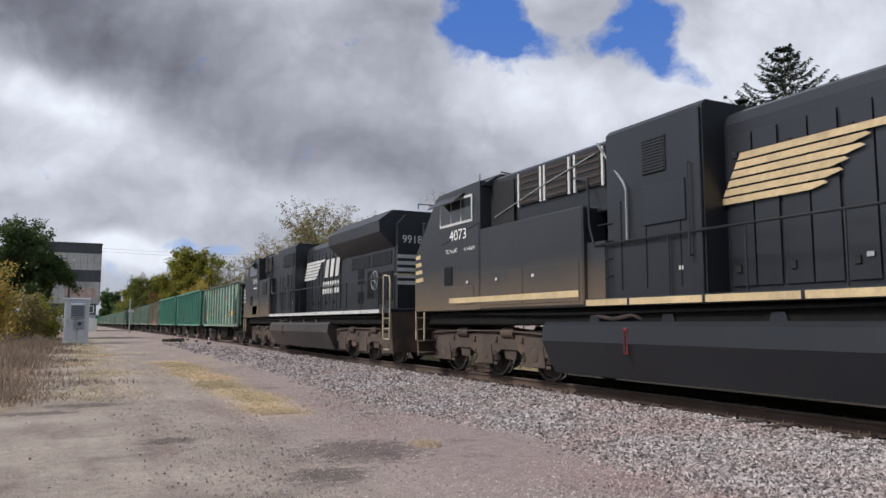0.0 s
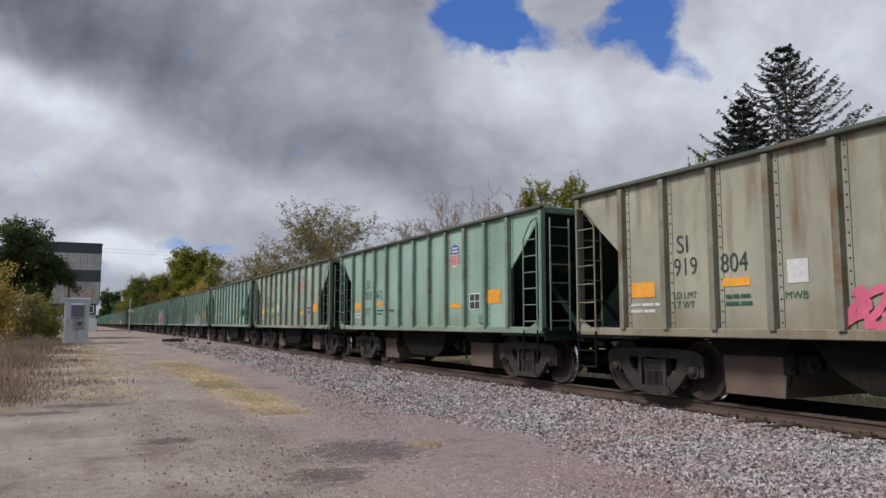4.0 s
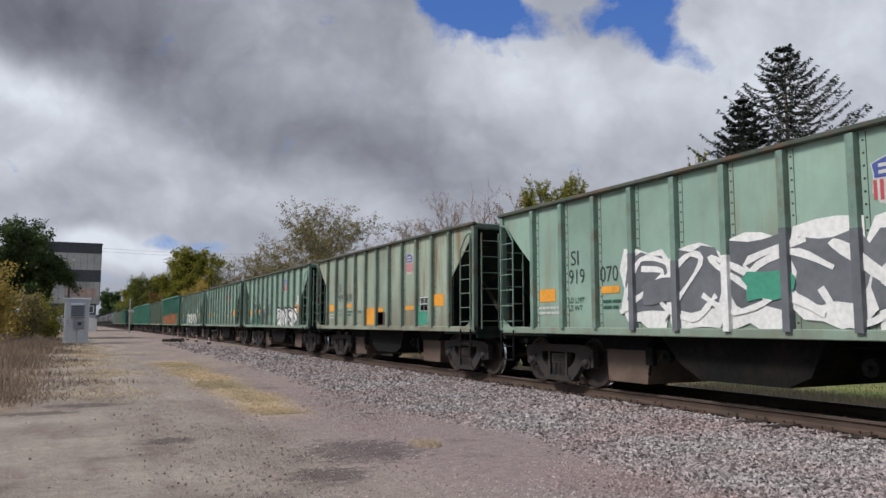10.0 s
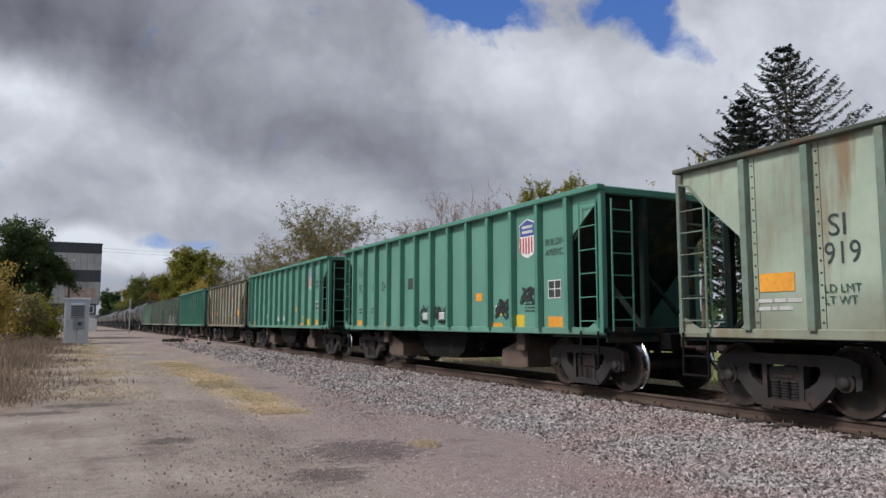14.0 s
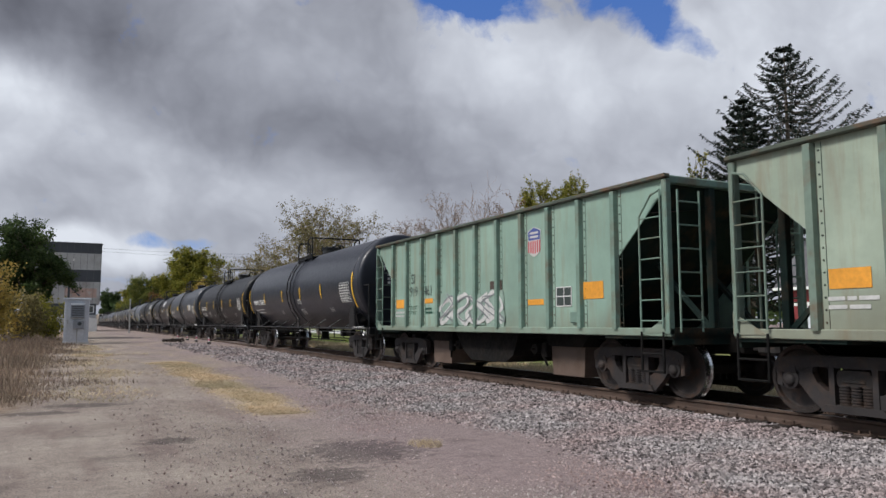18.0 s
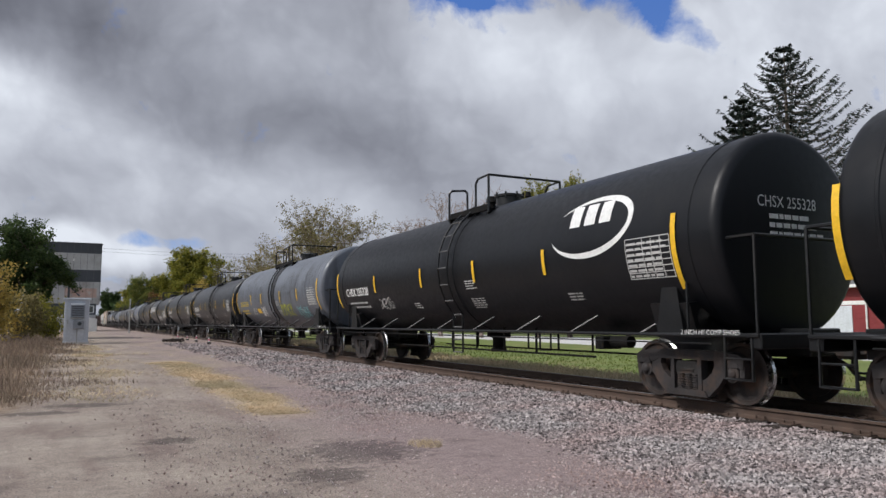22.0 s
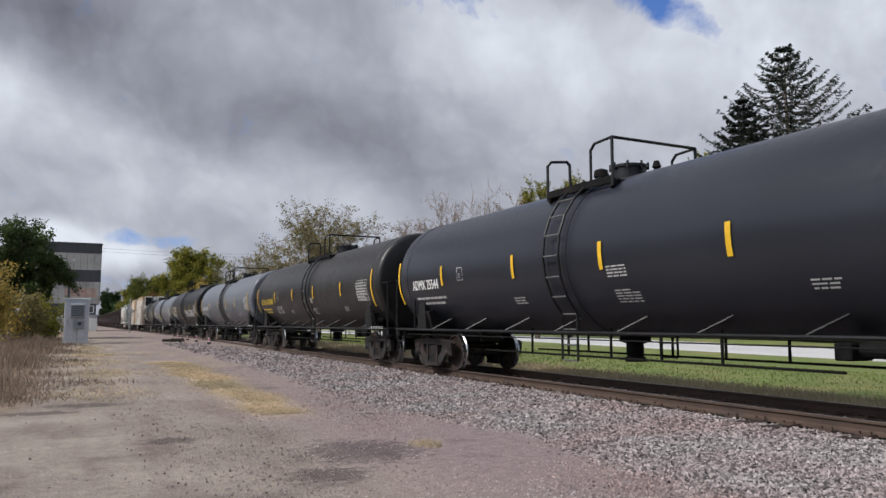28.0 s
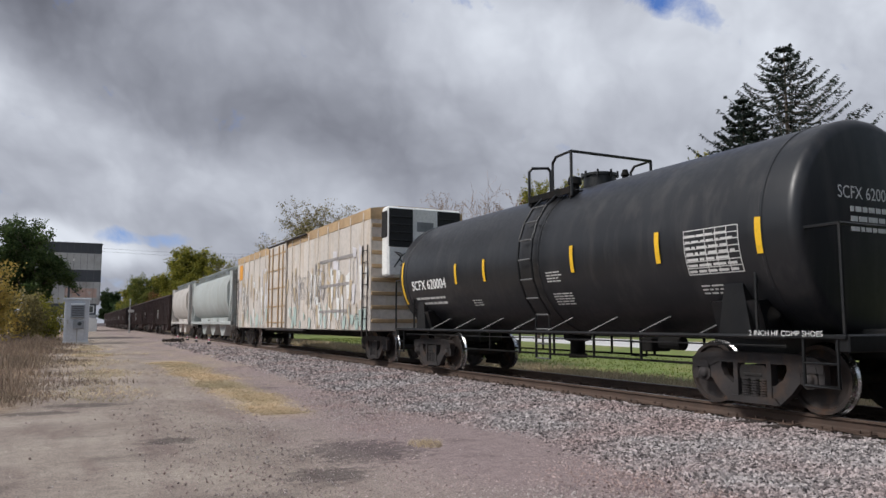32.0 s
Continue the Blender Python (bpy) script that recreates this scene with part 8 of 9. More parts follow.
# ---- trees and plants ----
def leaf_material(name, a, b, translucent=0.35):
    m, n, l, bs = nodes_of(name)
    nt = m.node_tree
    geo = n.new("ShaderNodeNewGeometry")
    c = ramp(nt, geo.outputs["Random Per Island"], 0.0, 1.0, a, b)
    big = noise_of(nt, coords(nt), 0.5, 3)
    c = mixed(nt, "MULTIPLY", 0.8, c, ramp(nt, big, 0.35, 0.65, (0.62, 0.66, 0.6), (1.15, 1.1, 1.0)))
    l.new(c, bs.inputs["Base Color"])
    bs.inputs["Roughness"].default_value = 0.6
    bs.inputs["Specular IOR Level"].default_value = 0.3
    tr, mx = n.new("ShaderNodeBsdfTranslucent"), n.new("ShaderNodeMixShader")
    l.new(c, tr.inputs[0])
    mx.inputs[0].default_value = translucent
    l.new(bs.outputs[0], mx.inputs[1])
    l.new(tr.outputs[0], mx.inputs[2])
    l.new(mx.outputs[0], n["Material Output"].inputs["Surface"])
    return m


M_BARK = surf("grey_brown_bark", (0.12, 0.095, 0.075), 0.95, 0, 0.3, 2.0, 14, 0.6)
M_TWIG = surf("pinkish_twig_bark", (0.3, 0.235, 0.205), 0.95, 0, 0.25, 2.0, 14, 0.3)
LEAF = {
    "dark": leaf_material("dark_green_leaves", (0.04, 0.072, 0.026), (0.11, 0.16, 0.055), 0.45),
    "olive": leaf_material("olive_autumn_leaves", (0.16, 0.145, 0.065), (0.38, 0.32, 0.15), 0.45),
    "yellow": leaf_material("yellow_green_leaves", (0.12, 0.15, 0.03), (0.44, 0.39, 0.07), 0.45),
    "gold": leaf_material("golden_leaves", (0.36, 0.26, 0.075), (0.62, 0.48, 0.14), 0.5),
    "rust": leaf_material("russet_leaves", (0.2, 0.09, 0.03), (0.3, 0.17, 0.06)),
    "green": leaf_material("green_autumn_leaves", (0.09, 0.13, 0.03), (0.28, 0.28, 0.07), 0.45),
    "pink": leaf_material("pinkish_dry_leaves", (0.25, 0.17, 0.13), (0.42, 0.31, 0.25), 0.45),
    "spruce": leaf_material("spruce_needles", (0.008, 0.016, 0.012), (0.02, 0.034, 0.022), 0.05),
    "straw": leaf_material("straw_blades", (0.5, 0.4, 0.28), (0.74, 0.62, 0.45), 0.3),
    "weed": leaf_material("dead_weed_stalks", (0.2, 0.15, 0.125), (0.42, 0.33, 0.265), 0.4),
    "lawn": leaf_material("grass_blades", (0.13, 0.18, 0.035), (0.24, 0.29, 0.08), 0.4),
}


def cards(centres, size, rng, flat=0.0):
    """Small four-sided leaves at the given places, each turned its own way."""
    n = len(centres)
    q = rng.normal(size=(n, 3))
    q[:, 2] *= 1 - flat
    q /= np.linalg.norm(q, axis=1, keepdims=True)
    w = np.cross(q, rng.normal(size=(n, 3)))
    w /= np.linalg.norm(w, axis=1, keepdims=True) + 1e-9
    s = (size * rng.uniform(0.6, 1.3, n))[:, None]
    v = np.stack([centres - q * s, centres + w * s * 0.5, centres + q * s, centres - w * s * 0.5], 1)
    f = np.arange(4 * n).reshape(n, 4)
    return v.reshape(-1, 3), f


def broad_tree(name, label, x, y, z, height, spread, kind, leaves, leaf, seed, crown_from=0.25, bark=None, limbs=14, fullness=1.0, lean=0.0):
    """A tapered trunk that forks into limbs, branches and twigs, with small leaves along the twigs."""
    rng = np.random.default_rng(seed)
    t = thing(name, label, "tree", at=(x, y, z))
    segs, spots = [], []

    def turned(d, spread_angle, around):
        u = d.orthogonal().normalized()
        w = d.cross(u)
        return (d * math.cos(spread_angle) + (u * math.cos(around) + w * math.sin(around)) * math.sin(spread_angle)).normalized()

    def grow(p, d, length, r, level):
        steps, q = (3, 3, 2, 2)[level], p
        way = [p]
        for k in range(steps):
            d = (d + Vector(rng.normal(size=3)) * 0.13 + Vector((0, 0, 0.07))).normalized()
            e = q + d * length / steps
            segs.append((q, e, r * (1 - 0.6 * k / steps), r * (1 - 0.6 * (k + 1) / steps), level))
            q = e
            way.append(e)
        if level >= 2:
            spots.extend(way[1:])
            spots.append(way[0].lerp(way[-1], 0.6))
        if level < 3:
            for k in range((5, 5, 4)[level]):
                u = (0.35 + 0.65 * (k + rng.random()) / (5, 5, 4)[level]) * steps
                i = min(int(u), steps - 1)
                grow(way[i].lerp(way[i + 1], u - i), turned(d, rng.uniform(0.35, 1.0), k * 2.4 + rng.uniform(0, 1.5)), length * rng.uniform(0.42, 0.66), r * 0.45, level + 1)

    top = height * 0.5
    trunk = [Vector((lean * k / 6 + 0.1 * rng.normal() * (k > 0), 0.1 * rng.normal() * (k > 0), top * k / 6)) for k in range(7)]
    r0 = 0.014 * height + 0.05
    for k in range(6):
        segs.append((trunk[k], trunk[k + 1], r0 * (1 - k / 7), r0 * (1 - (k + 1) / 7), 0))
    for k in range(limbs):
        h = (k + rng.random()) / limbs
        g = (crown_from + (1.0 - crown_from) * h) * 6
        i = min(int(g), 5)
        rise_angle = radians(14 + 64 * h + 9 * rng.normal())
        a = k * 2.4 + rng.normal() * 0.3
        reach = (spread * 0.62 * (1 - h) + height * 0.36 * h) * rng.uniform(0.75, 1.15)
        grow(trunk[i].lerp(trunk[i + 1], g - i), Vector((math.cos(a) * math.cos(rise_angle), math.sin(a) * math.cos(rise_angle), math.sin(rise_angle))), reach, r0 * 0.4, 0)
    # bring the whole to its height and width
    arr = np.array([tuple(q) for q in spots])
    kx = spread / np.percentile(np.hypot(arr[:, 0], arr[:, 1]), 92)
    kz = height / arr[:, 2].max()
    fit = Vector((kx, kx, kz))
    b = Buf()
    for p, q, ra, rb, level in segs:
        if level == 3 and leaves > 38000 and rng.random() < 0.5:
            continue
        b.cyl(p * fit, q * fit, max(ra, 0.012), (7, 5, 4, 3)[level], max(rb, 0.008), caps=False)
    part("trunk", b, bark or M_BARK, t, "trunk and limbs")
    if leaves:
        arr *= np.array((kx, kx, kz))
        pick = arr[rng.integers(0, len(arr), leaves)]
        v, f = cards(pick + rng.normal(size=(leaves, 3)) * spread * 0.03 * fullness, leaf, rng)
        v[:, 2] = np.maximum(v[:, 2], 0.1)
        part("crown", arrays_mesh("crown", v, f, LEAF[kind]), None, t, "crown of many small leaves")
    return t


def spruce(x, y, z, height, radius, seed, label):
    rng = np.random.default_rng(seed)
    t = thing("spruce_tree", label, "tree", at=(x, y, z))
    part("trunk", Buf().cyl((0, 0, 0), (0, 0, height * 0.6), 0.34, 10, 0.2).cyl((0, 0, height * 0.6), (0, 0, height), 0.2, 8, 0.02), M_BARK, t)
    b, cen, dirs = Buf(), [], []
    levels = 26
    for k in range(levels):
        h = 0.16 + 0.83 * (k / (levels - 1)) ** 0.92
        reach = radius * min(1.0, ((1 - h) / 0.40)) ** 0.85 + 0.25
        for m in range(11):
            a = m * 0.5712 + k * 0.5 + rng.normal() * 0.12
            ln = reach * rng.uniform(0.6, 1.18)
            d = np.array((math.cos(a), math.sin(a)))
            pts, lift = [], rng.normal() * 0.04
            for s in range(6):
                u = s / 5
                zz = h * height + ln * (0.12 + lift + 0.30 * (h - 0.5)) * u - ln * 0.22 * math.sin(math.pi * u * 0.9) + ln * 0.12 * u * u
                pts.append(Vector((*(d * ln * u), zz)))
            for s in range(5):
                b.cyl(pts[s], pts[s + 1], 0.05 * (1 - s / 6) * (0.4 + reach / radius), 4, 0.05 * (1 - (s + 1) / 6) * (0.4 + reach / radius))
            n = int(40 + 100 * ln / radius)
            u = 0.1 + 0.9 * rng.random(n) ** 0.7
            i = np.minimum((u * 5).astype(int), 4)
            p = np.array([tuple(q) for q in pts])
            c = p[i] + (p[i + 1] - p[i]) * (u * 5 - i)[:, None]
            side = np.array((-d[1], d[0], 0))
            c = c + side * (rng.normal(size=n) * 0.13 * (0.5 + ln * 0.12))[:, None]
            cen.append(c)
            dd = np.concatenate([np.tile(d, (n, 1)) * 0.5, np.full((n, 1), -0.35)], 1) + side * rng.normal(size=n)[:, None] * 0.6 + rng.normal(size=(n, 3)) * 0.22
            dirs.append(dd)
    part("bough_frame", b, M_BARK, t)
    c, d = np.concatenate(cen), np.concatenate(dirs)
    d /= np.linalg.norm(d, axis=1, keepdims=True)
    w = np.cross(d, rng.normal(size=d.shape))
    w /= np.linalg.norm(w, axis=1, keepdims=True)
    ln = rng.uniform(0.16, 0.38, len(c))[:, None]
    v = np.stack([c - d * ln * 0.2, c + w * 0.045 + d * ln * 0.4, c + d * ln, c - w * 0.045 + d * ln * 0.4], 1).reshape(-1, 3)
    part("needles", arrays_mesh("needles", v, np.arange(len(v)).reshape(-1, 4), LEAF["spruce"]), None, t, "dark drooping needle sprays")
    return t


def bush(name, label, x, y, z, height, spread, kind, leaves, leaf, seed):
    rng = np.random.default_rng(seed)
    t = thing(name, label, "shrub", at=(x, y, z))
    b, ends = Buf(), []
    for k in range(16):
        a, u = rng.uniform(0, 6.28), rng.uniform(0.15, 1)
        q = Vector((math.cos(a) * spread * u, math.sin(a) * spread * u, height * (1 - 0.55 * u * u) * rng.uniform(0.7, 1.0)))
        p = Vector((math.cos(a) * 0.15, math.sin(a) * 0.15, 0))
        b.cyl(p, q, 0.035, 5, 0.008)
        for m in range(7):
            s = p.lerp(q, rng.uniform(0.25, 1.0))
            e = s + Vector(rng.normal(size=3) + np.array((0, 0, 0.3))).normalized() * spread * 0.3
            b.cyl(s, e, 0.012, 3, 0.004)
            ends += [e, s.lerp(e, 0.5)]
    part("stems", b, M_BARK, t)
    ends = np.array([tuple(e) for e in ends])
    v, f = cards(ends[rng.integers(0, len(ends), leaves)] + rng.normal(size=(leaves, 3)) * spread * 0.13, leaf, rng)
    v[:, 2] = np.maximum(v[:, 2], 0.02)
    part("foliage", arrays_mesh("foliage", v, f, LEAF[kind]), None, t)
    return t


def build_trees():
    # beside the lot
    broad_tree("tree", "dark green leafy tree beside the weedy field", -3.9, 70, 0.25, 10.2, 2.9, "dark", 46000, 0.12, 1, 0.5, limbs=15, fullness=1.7)
    broad_tree("tree", "dark green leafy tree behind the field", -7.6, 72, 0.25, 9.6, 3.2, "dark", 42000, 0.12, 2, 0.12, limbs=15, fullness=1.7)
    bush("shrub", "yellow-green autumn shrub in the weedy field", -4.3, 49, 0.25, 4.6, 2.2, "gold", 5200, 0.1, 3)
    bush("shrub", "olive autumn shrub in the weedy field", -6.8, 46, 0.25, 4.9, 2.4, "olive", 5200, 0.1, 4)
    bush("shrub", "green shrub beside the equipment cabinet", -1.9, 60, 0.25, 3.2, 1.7, "yellow", 4200, 0.1, 5)
    bush("shrub", "olive shrub behind the equipment cabinet", -3.2, 57, 0.25, 3.6, 1.8, "olive", 5200, 0.1, 6)
    broad_tree("tree", "far dark green tree where the track runs out of sight", 17.4, 461, 0.3, 21.0, 8.2, "dark", 30000, 0.45, 7, 0.03, limbs=16, fullness=1.5)
    # across the track, far along
    broad_tree("tree", "tall round yellow-green autumn tree across the track", 17.3, 131.1, 0.3, 14.3, 5.6, "yellow", 60000, 0.17, 11, 0.12, limbs=16, fullness=1.5)
    broad_tree("tree", "dark green tree across the track", 19.0, 215, 0.3, 15.5, 6.8, "green", 36000, 0.22, 12, 0.1, limbs=14, fullness=1.5)
    broad_tree("tree", "yellow-green autumn tree across the track", 17.5, 262, 0.3, 15.0, 5.0, "yellow", 26000, 0.24, 13, 0.1, limbs=12, fullness=1.4)
    bush("shrub", "golden autumn shrub across the track", 16.4, 117, 0.3, 8.4, 2.6, "gold", 6200, 0.16, 14)
    bush("shrub", "golden autumn shrub across the track", 17.6, 150, 0.3, 9.0, 3.0, "gold", 5200, 0.18, 17)
    bush("shrub", "russet autumn shrub across the track", 14.9, 158, 0.3, 8.0, 2.6, "rust", 4600, 0.18, 15)
    broad_tree("tree", "sparse grey-olive tree across the track", 23.3, 124.7, 0.3, 11.6, 3.8, "olive", 9000, 0.11, 16, 0.12, limbs=10)
    broad_tree("tree", "sparse grey-olive tree across the track", 26.0, 112, 0.3, 9.4, 4.6, "olive", 16000, 0.12, 18, 0.1, limbs=10)
    # across the track, nearer
    broad_tree("tree", "wide sparse olive autumn tree across the track", 22.3, 72.7, 0.3, 13.7, 7.0, "olive", 30000, 0.1, 21, 0.12, M_TWIG, limbs=20, fullness=0.7)
    broad_tree("tree", "sparse olive autumn tree across the track", 18.9, 80.0, 0.3, 9.6, 4.2, "olive", 15000, 0.085, 22, 0.1, M_TWIG, limbs=13)
    broad_tree("tree", "nearly bare pinkish-brown tree across the street", 27.9, 64.3, 0.3, 11.7, 3.6, "pink", 15000, 0.06, 23, 0.15, M_TWIG, 12)
    broad_tree("tree", "nearly bare pinkish-brown tree across the street", 30.2, 60.9, 0.3, 13.5, 3.4, "pink", 17000, 0.06, 24, 0.15, M_TWIG, 12)
    broad_tree("tree", "bare tall tree with a few russet leaves", 30.5, 53.9, 0.3, 14.2, 2.0, "rust", 1200, 0.06, 25, 0.2, M_TWIG, 9)
    broad_tree("tree", "russet and green autumn tree across the street", 31.6, 51.4, 0.3, 12.4, 2.2, "rust", 7000, 0.08, 28, 0.3, M_TWIG, 9)
    broad_tree("tree", "yellow-green autumn tree across the street", 33.8, 50.3, 0.3, 13.3, 2.6, "yellow", 30000, 0.095, 26, 0.3, limbs=11, fullness=1.5)
    broad_tree("tree", "yellow-green autumn tree across the street", 37.3, 50.7, 0.3, 14.2, 1.9, "yellow", 18000, 0.095, 27, 0.35, limbs=9, fullness=1.5)
    bush("shrub", "golden autumn tree top across the street", 43.0, 50, 0.3, 13.6, 1.8, "gold", 2400, 0.14, 29)
    bush("shrub", "thin golden autumn tree across the street", 45.4, 48.7, 0.3, 14.0, 1.6, "gold", 1400, 0.12, 30)
    broad_tree("tree", "slender yellow-green tree beside the spruce", 47.4, 45.6, 0.3, 16.2, 1.7, "yellow", 8000, 0.12, 31, 0.3, limbs=9, fullness=1.2)
    spruce(50.9, 39.4, 0.3, 23.8, 6.7, 40, "tall dark spruce behind the red house")
    spruce(47.7, 41.0, 0.3, 19.4, 3.7, 41, "smaller dark spruce beside the tall spruce")


def far_woods():
    """Woods along the horizon, all round, with unseen trees added nearer."""
    rng = np.random.default_rng(77)
    n = 30000
    a = np.radians(rng.uniform(-180, 180, n))
    front = rng.random(n) < 0.6
    a[front] = np.radians(rng.uniform(-16, 75, front.sum()))
    r = rng.uniform(330, 430, n)
    hmax = 9 + 4 * np.sin(a * 23) + 3 * np.sin(a * 61 + 1)
    z = hmax * rng.random(n) ** 0.6 + 0.3
    c = np.stack([r * np.sin(a), r * np.cos(a), z], 1)
    c = c[~((np.abs(c[:, 0] - TRACK_X) < 6) & (np.abs(c[:, 1]) < 1000))]
    # nearer trees close the place behind the camera and to its left
    m = 16000
    a = np.radians(rng.uniform(100, 338, m))
    r = rng.uniform(46, 74, m)
    z = (8.5 + 2.5 * np.sin(a * 17) + 2 * np.sin(a * 41 + 2)) * rng.random(m) ** 0.7
    q = np.stack([r * np.sin(a), r * np.cos(a), z + 0.3], 1)
    q = q[(np.abs(q[:, 0] - TRACK_X) > 8) & ((q[:, 0] > -60) | (q[:, 1] < 30)) & ~((q[:, 0] > -14) & (q[:, 1] > 0))]
    # unseen cluster added across the track to darken reflections in the tank heads
    a, r = np.radians(rng.uniform(100, 172, 7000)), rng.uniform(26, 46, 7000)
    near = np.stack([r * np.sin(a), r * np.cos(a), 13 * rng.random(7000) ** 0.7 + 0.3], 1)
    c = np.concatenate([c, q, near[near[:, 0] > TRACK_X + 9]])
    v, f = cards(c, 1.5, rng)
    tagged(new("far_woods", arrays_mesh("far_woods", v, f, LEAF["dark"])), "far dark woods along the horizon, with unseen trees added nearer", "woods", kind="stuff")


def blades(name, pts, heights, widths, kind, label, category, seed, lean=0.35):
    rng = np.random.default_rng(seed)
    n = len(pts)
    a = rng.uniform(0, 2 * math.pi, n)
    side = np.stack([np.cos(a), np.sin(a), np.zeros(n)], 1) * widths[:, None]
    tip = np.stack([rng.normal(size=n) * lean, rng.normal(size=n) * lean, np.ones(n)], 1) * heights[:, None]
    bend = tip * 0.5 * np.array((0.55, 0.55, 1.15))
    v = np.stack([pts - side, pts + side, pts + bend + side * 0.6, pts + tip, pts + bend - side * 0.6], 1).reshape(-1, 3)
    k = 5 * np.arange(n)[:, None]
    f = np.concatenate([k + np.array([[0, 1, 2, 4]]), k + np.array([[4, 2, 3, 3]])], 0)
    quad = k + np.array([[0, 1, 2, 4]])
    tri = k + np.array([[4, 2, 3]])
    me = bpy.data.meshes.new(name)
    me.from_pydata(v.tolist(), [], quad.tolist() + tri.tolist())
    me.materials.append(LEAF[kind])
    return tagged(new(name, me), label, category, kind="stuff")


def build_grass():
    rng = np.random.default_rng(8)

    def ground_at(x, y):
        return np.stack([x, y, np.array([rise(q) for q in y]) + 0.01], 1)

    # tall dead weeds of the field
    n = 42000
    y = 15.5 + 45 * rng.random(n) ** 1.5
    edge = -0.4 + 0.6 * np.sin(y * 0.7) + 0.5 * np.sin(y * 1.9 + 1) + 0.35 * rng.normal(size=n)
    x = edge - 14 * rng.random(n) ** 1.4
    h = (0.12 + 0.62 * rng.random(n) ** 1.4) * np.clip((edge - x) / 2.2, 0.18, 1.0) * (0.8 + 0.35 * np.sin(x * 1.7 + y * 0.9))
    blades("dry_weeds", ground_at(x, y), h, 0.004 + 0.00035 * y, "weed", "tall dead brown weeds beside the lot", "weeds", 1, 0.45)
    # flattened straw strips on the lot
    n = 34000
    y = 12.4 + 16 * rng.random(n)
    x = 3.3 - 0.01 * (y - 13) + rng.normal(size=n) * (0.16 + 0.007 * y) + 0.12 * np.sin(y * 1.3)
    keep = rng.random(n) < 0.35 + 0.65 * (np.sin(y * 2.1 + x * 2) > -0.4)
    blades("straw_strip", ground_at(x[keep], y[keep]), 0.01 + 0.022 * rng.random(keep.sum()), 0.003 + 0.0003 * y[keep], "straw", "strip of flattened yellow straw on the dirt", "grass", 2, 2.2)
    n = 16000
    y = 15.5 + 30 * rng.random(n)
    x = 0.2 + rng.normal(size=n) * 1.0 + 0.5 * np.sin(y * 0.6)
    keep = (np.sin(y * 1.1 + 1) + np.sin(x * 2.3) + rng.normal(size=n) * 0.5) > 0.35
    blades("straw_tufts", ground_at(x[keep], y[keep]), 0.015 + 0.045 * rng.random(keep.sum()), 0.004 + 0.0004 * y[keep], "straw", "patches of dead yellow grass on the dirt", "grass", 3, 1.8)
    n = 350
    a = rng.random(n) * 6.28
    q = rng.random(n) ** 0.5
    blades("straw_tuft", ground_at(4.05 + 0.22 * q * np.cos(a), 8.6 + 0.3 * q * np.sin(a)), 0.02 + 0.05 * rng.random(n), np.full(n, 0.004), "straw", "small tuft of dead yellow grass", "grass", 4, 1.2)
    # grass beyond the track
    n = 12000
    y = 6 + 45 * rng.random(n) ** 1.3
    x = 11.5 + 2.4 * rng.random(n)
    blades("verge_grass", ground_at(x, y) + np.array((0, 0, 0.06)), 0.06 + 0.14 * rng.random(n), 0.005 + 0.0005 * y, "straw", "dry grass along the far side of the track", "grass", 5, 0.5)
    n = 14000
    y = 6 + 50 * rng.random(n) ** 1.3
    x = 13.2 + 8 * rng.random(n)
    blades("lawn_grass", ground_at(x, y) + np.array((0, 0, 0.05)), 0.025 + 0.045 * rng.random(n), 0.005 + 0.0006 * y, "lawn", "green lawn grass beyond the track", "grass", 6, 0.5)


# ---- built things ----
M_CABINET = surf("pale_blue_grey_steel", (0.64, 0.67, 0.72), 0.5, 0.0, 0.06, 0.8, 10, 0.04, (0.3, 0.3, 0.3), 0.3, True)
M_VENT = surf("grey_vent_steel", (0.3, 0.32, 0.35), 0.5, 0.0, 0.1, 2, 12, 0.05)
M_SIDING = surf("red_siding", (0.22, 0.032, 0.035), 0.7, 0, 0.15, 0.6, 9, 0.1)
M_SHINGLE = surf("grey_shingles", (0.12, 0.12, 0.125), 0.9, 0, 0.25, 1.0, 9, 0.4)
M_PANEL_LIGHT = surf("pale_metal_siding", (0.46, 0.46, 0.455), 0.6, 0, 0.12, 0.25, 6, 0.05, (0.22, 0.17, 0.13), 0.5)
M_PANEL_DARK = surf("slate_metal_siding", (0.06, 0.066, 0.078), 0.6, 0, 0.12, 0.3, 6, 0.05)
M_GALV = surf("galvanised_steel", (0.45, 0.46, 0.46), 0.45, 0.6, 0.1, 1.0, 12, 0.03)


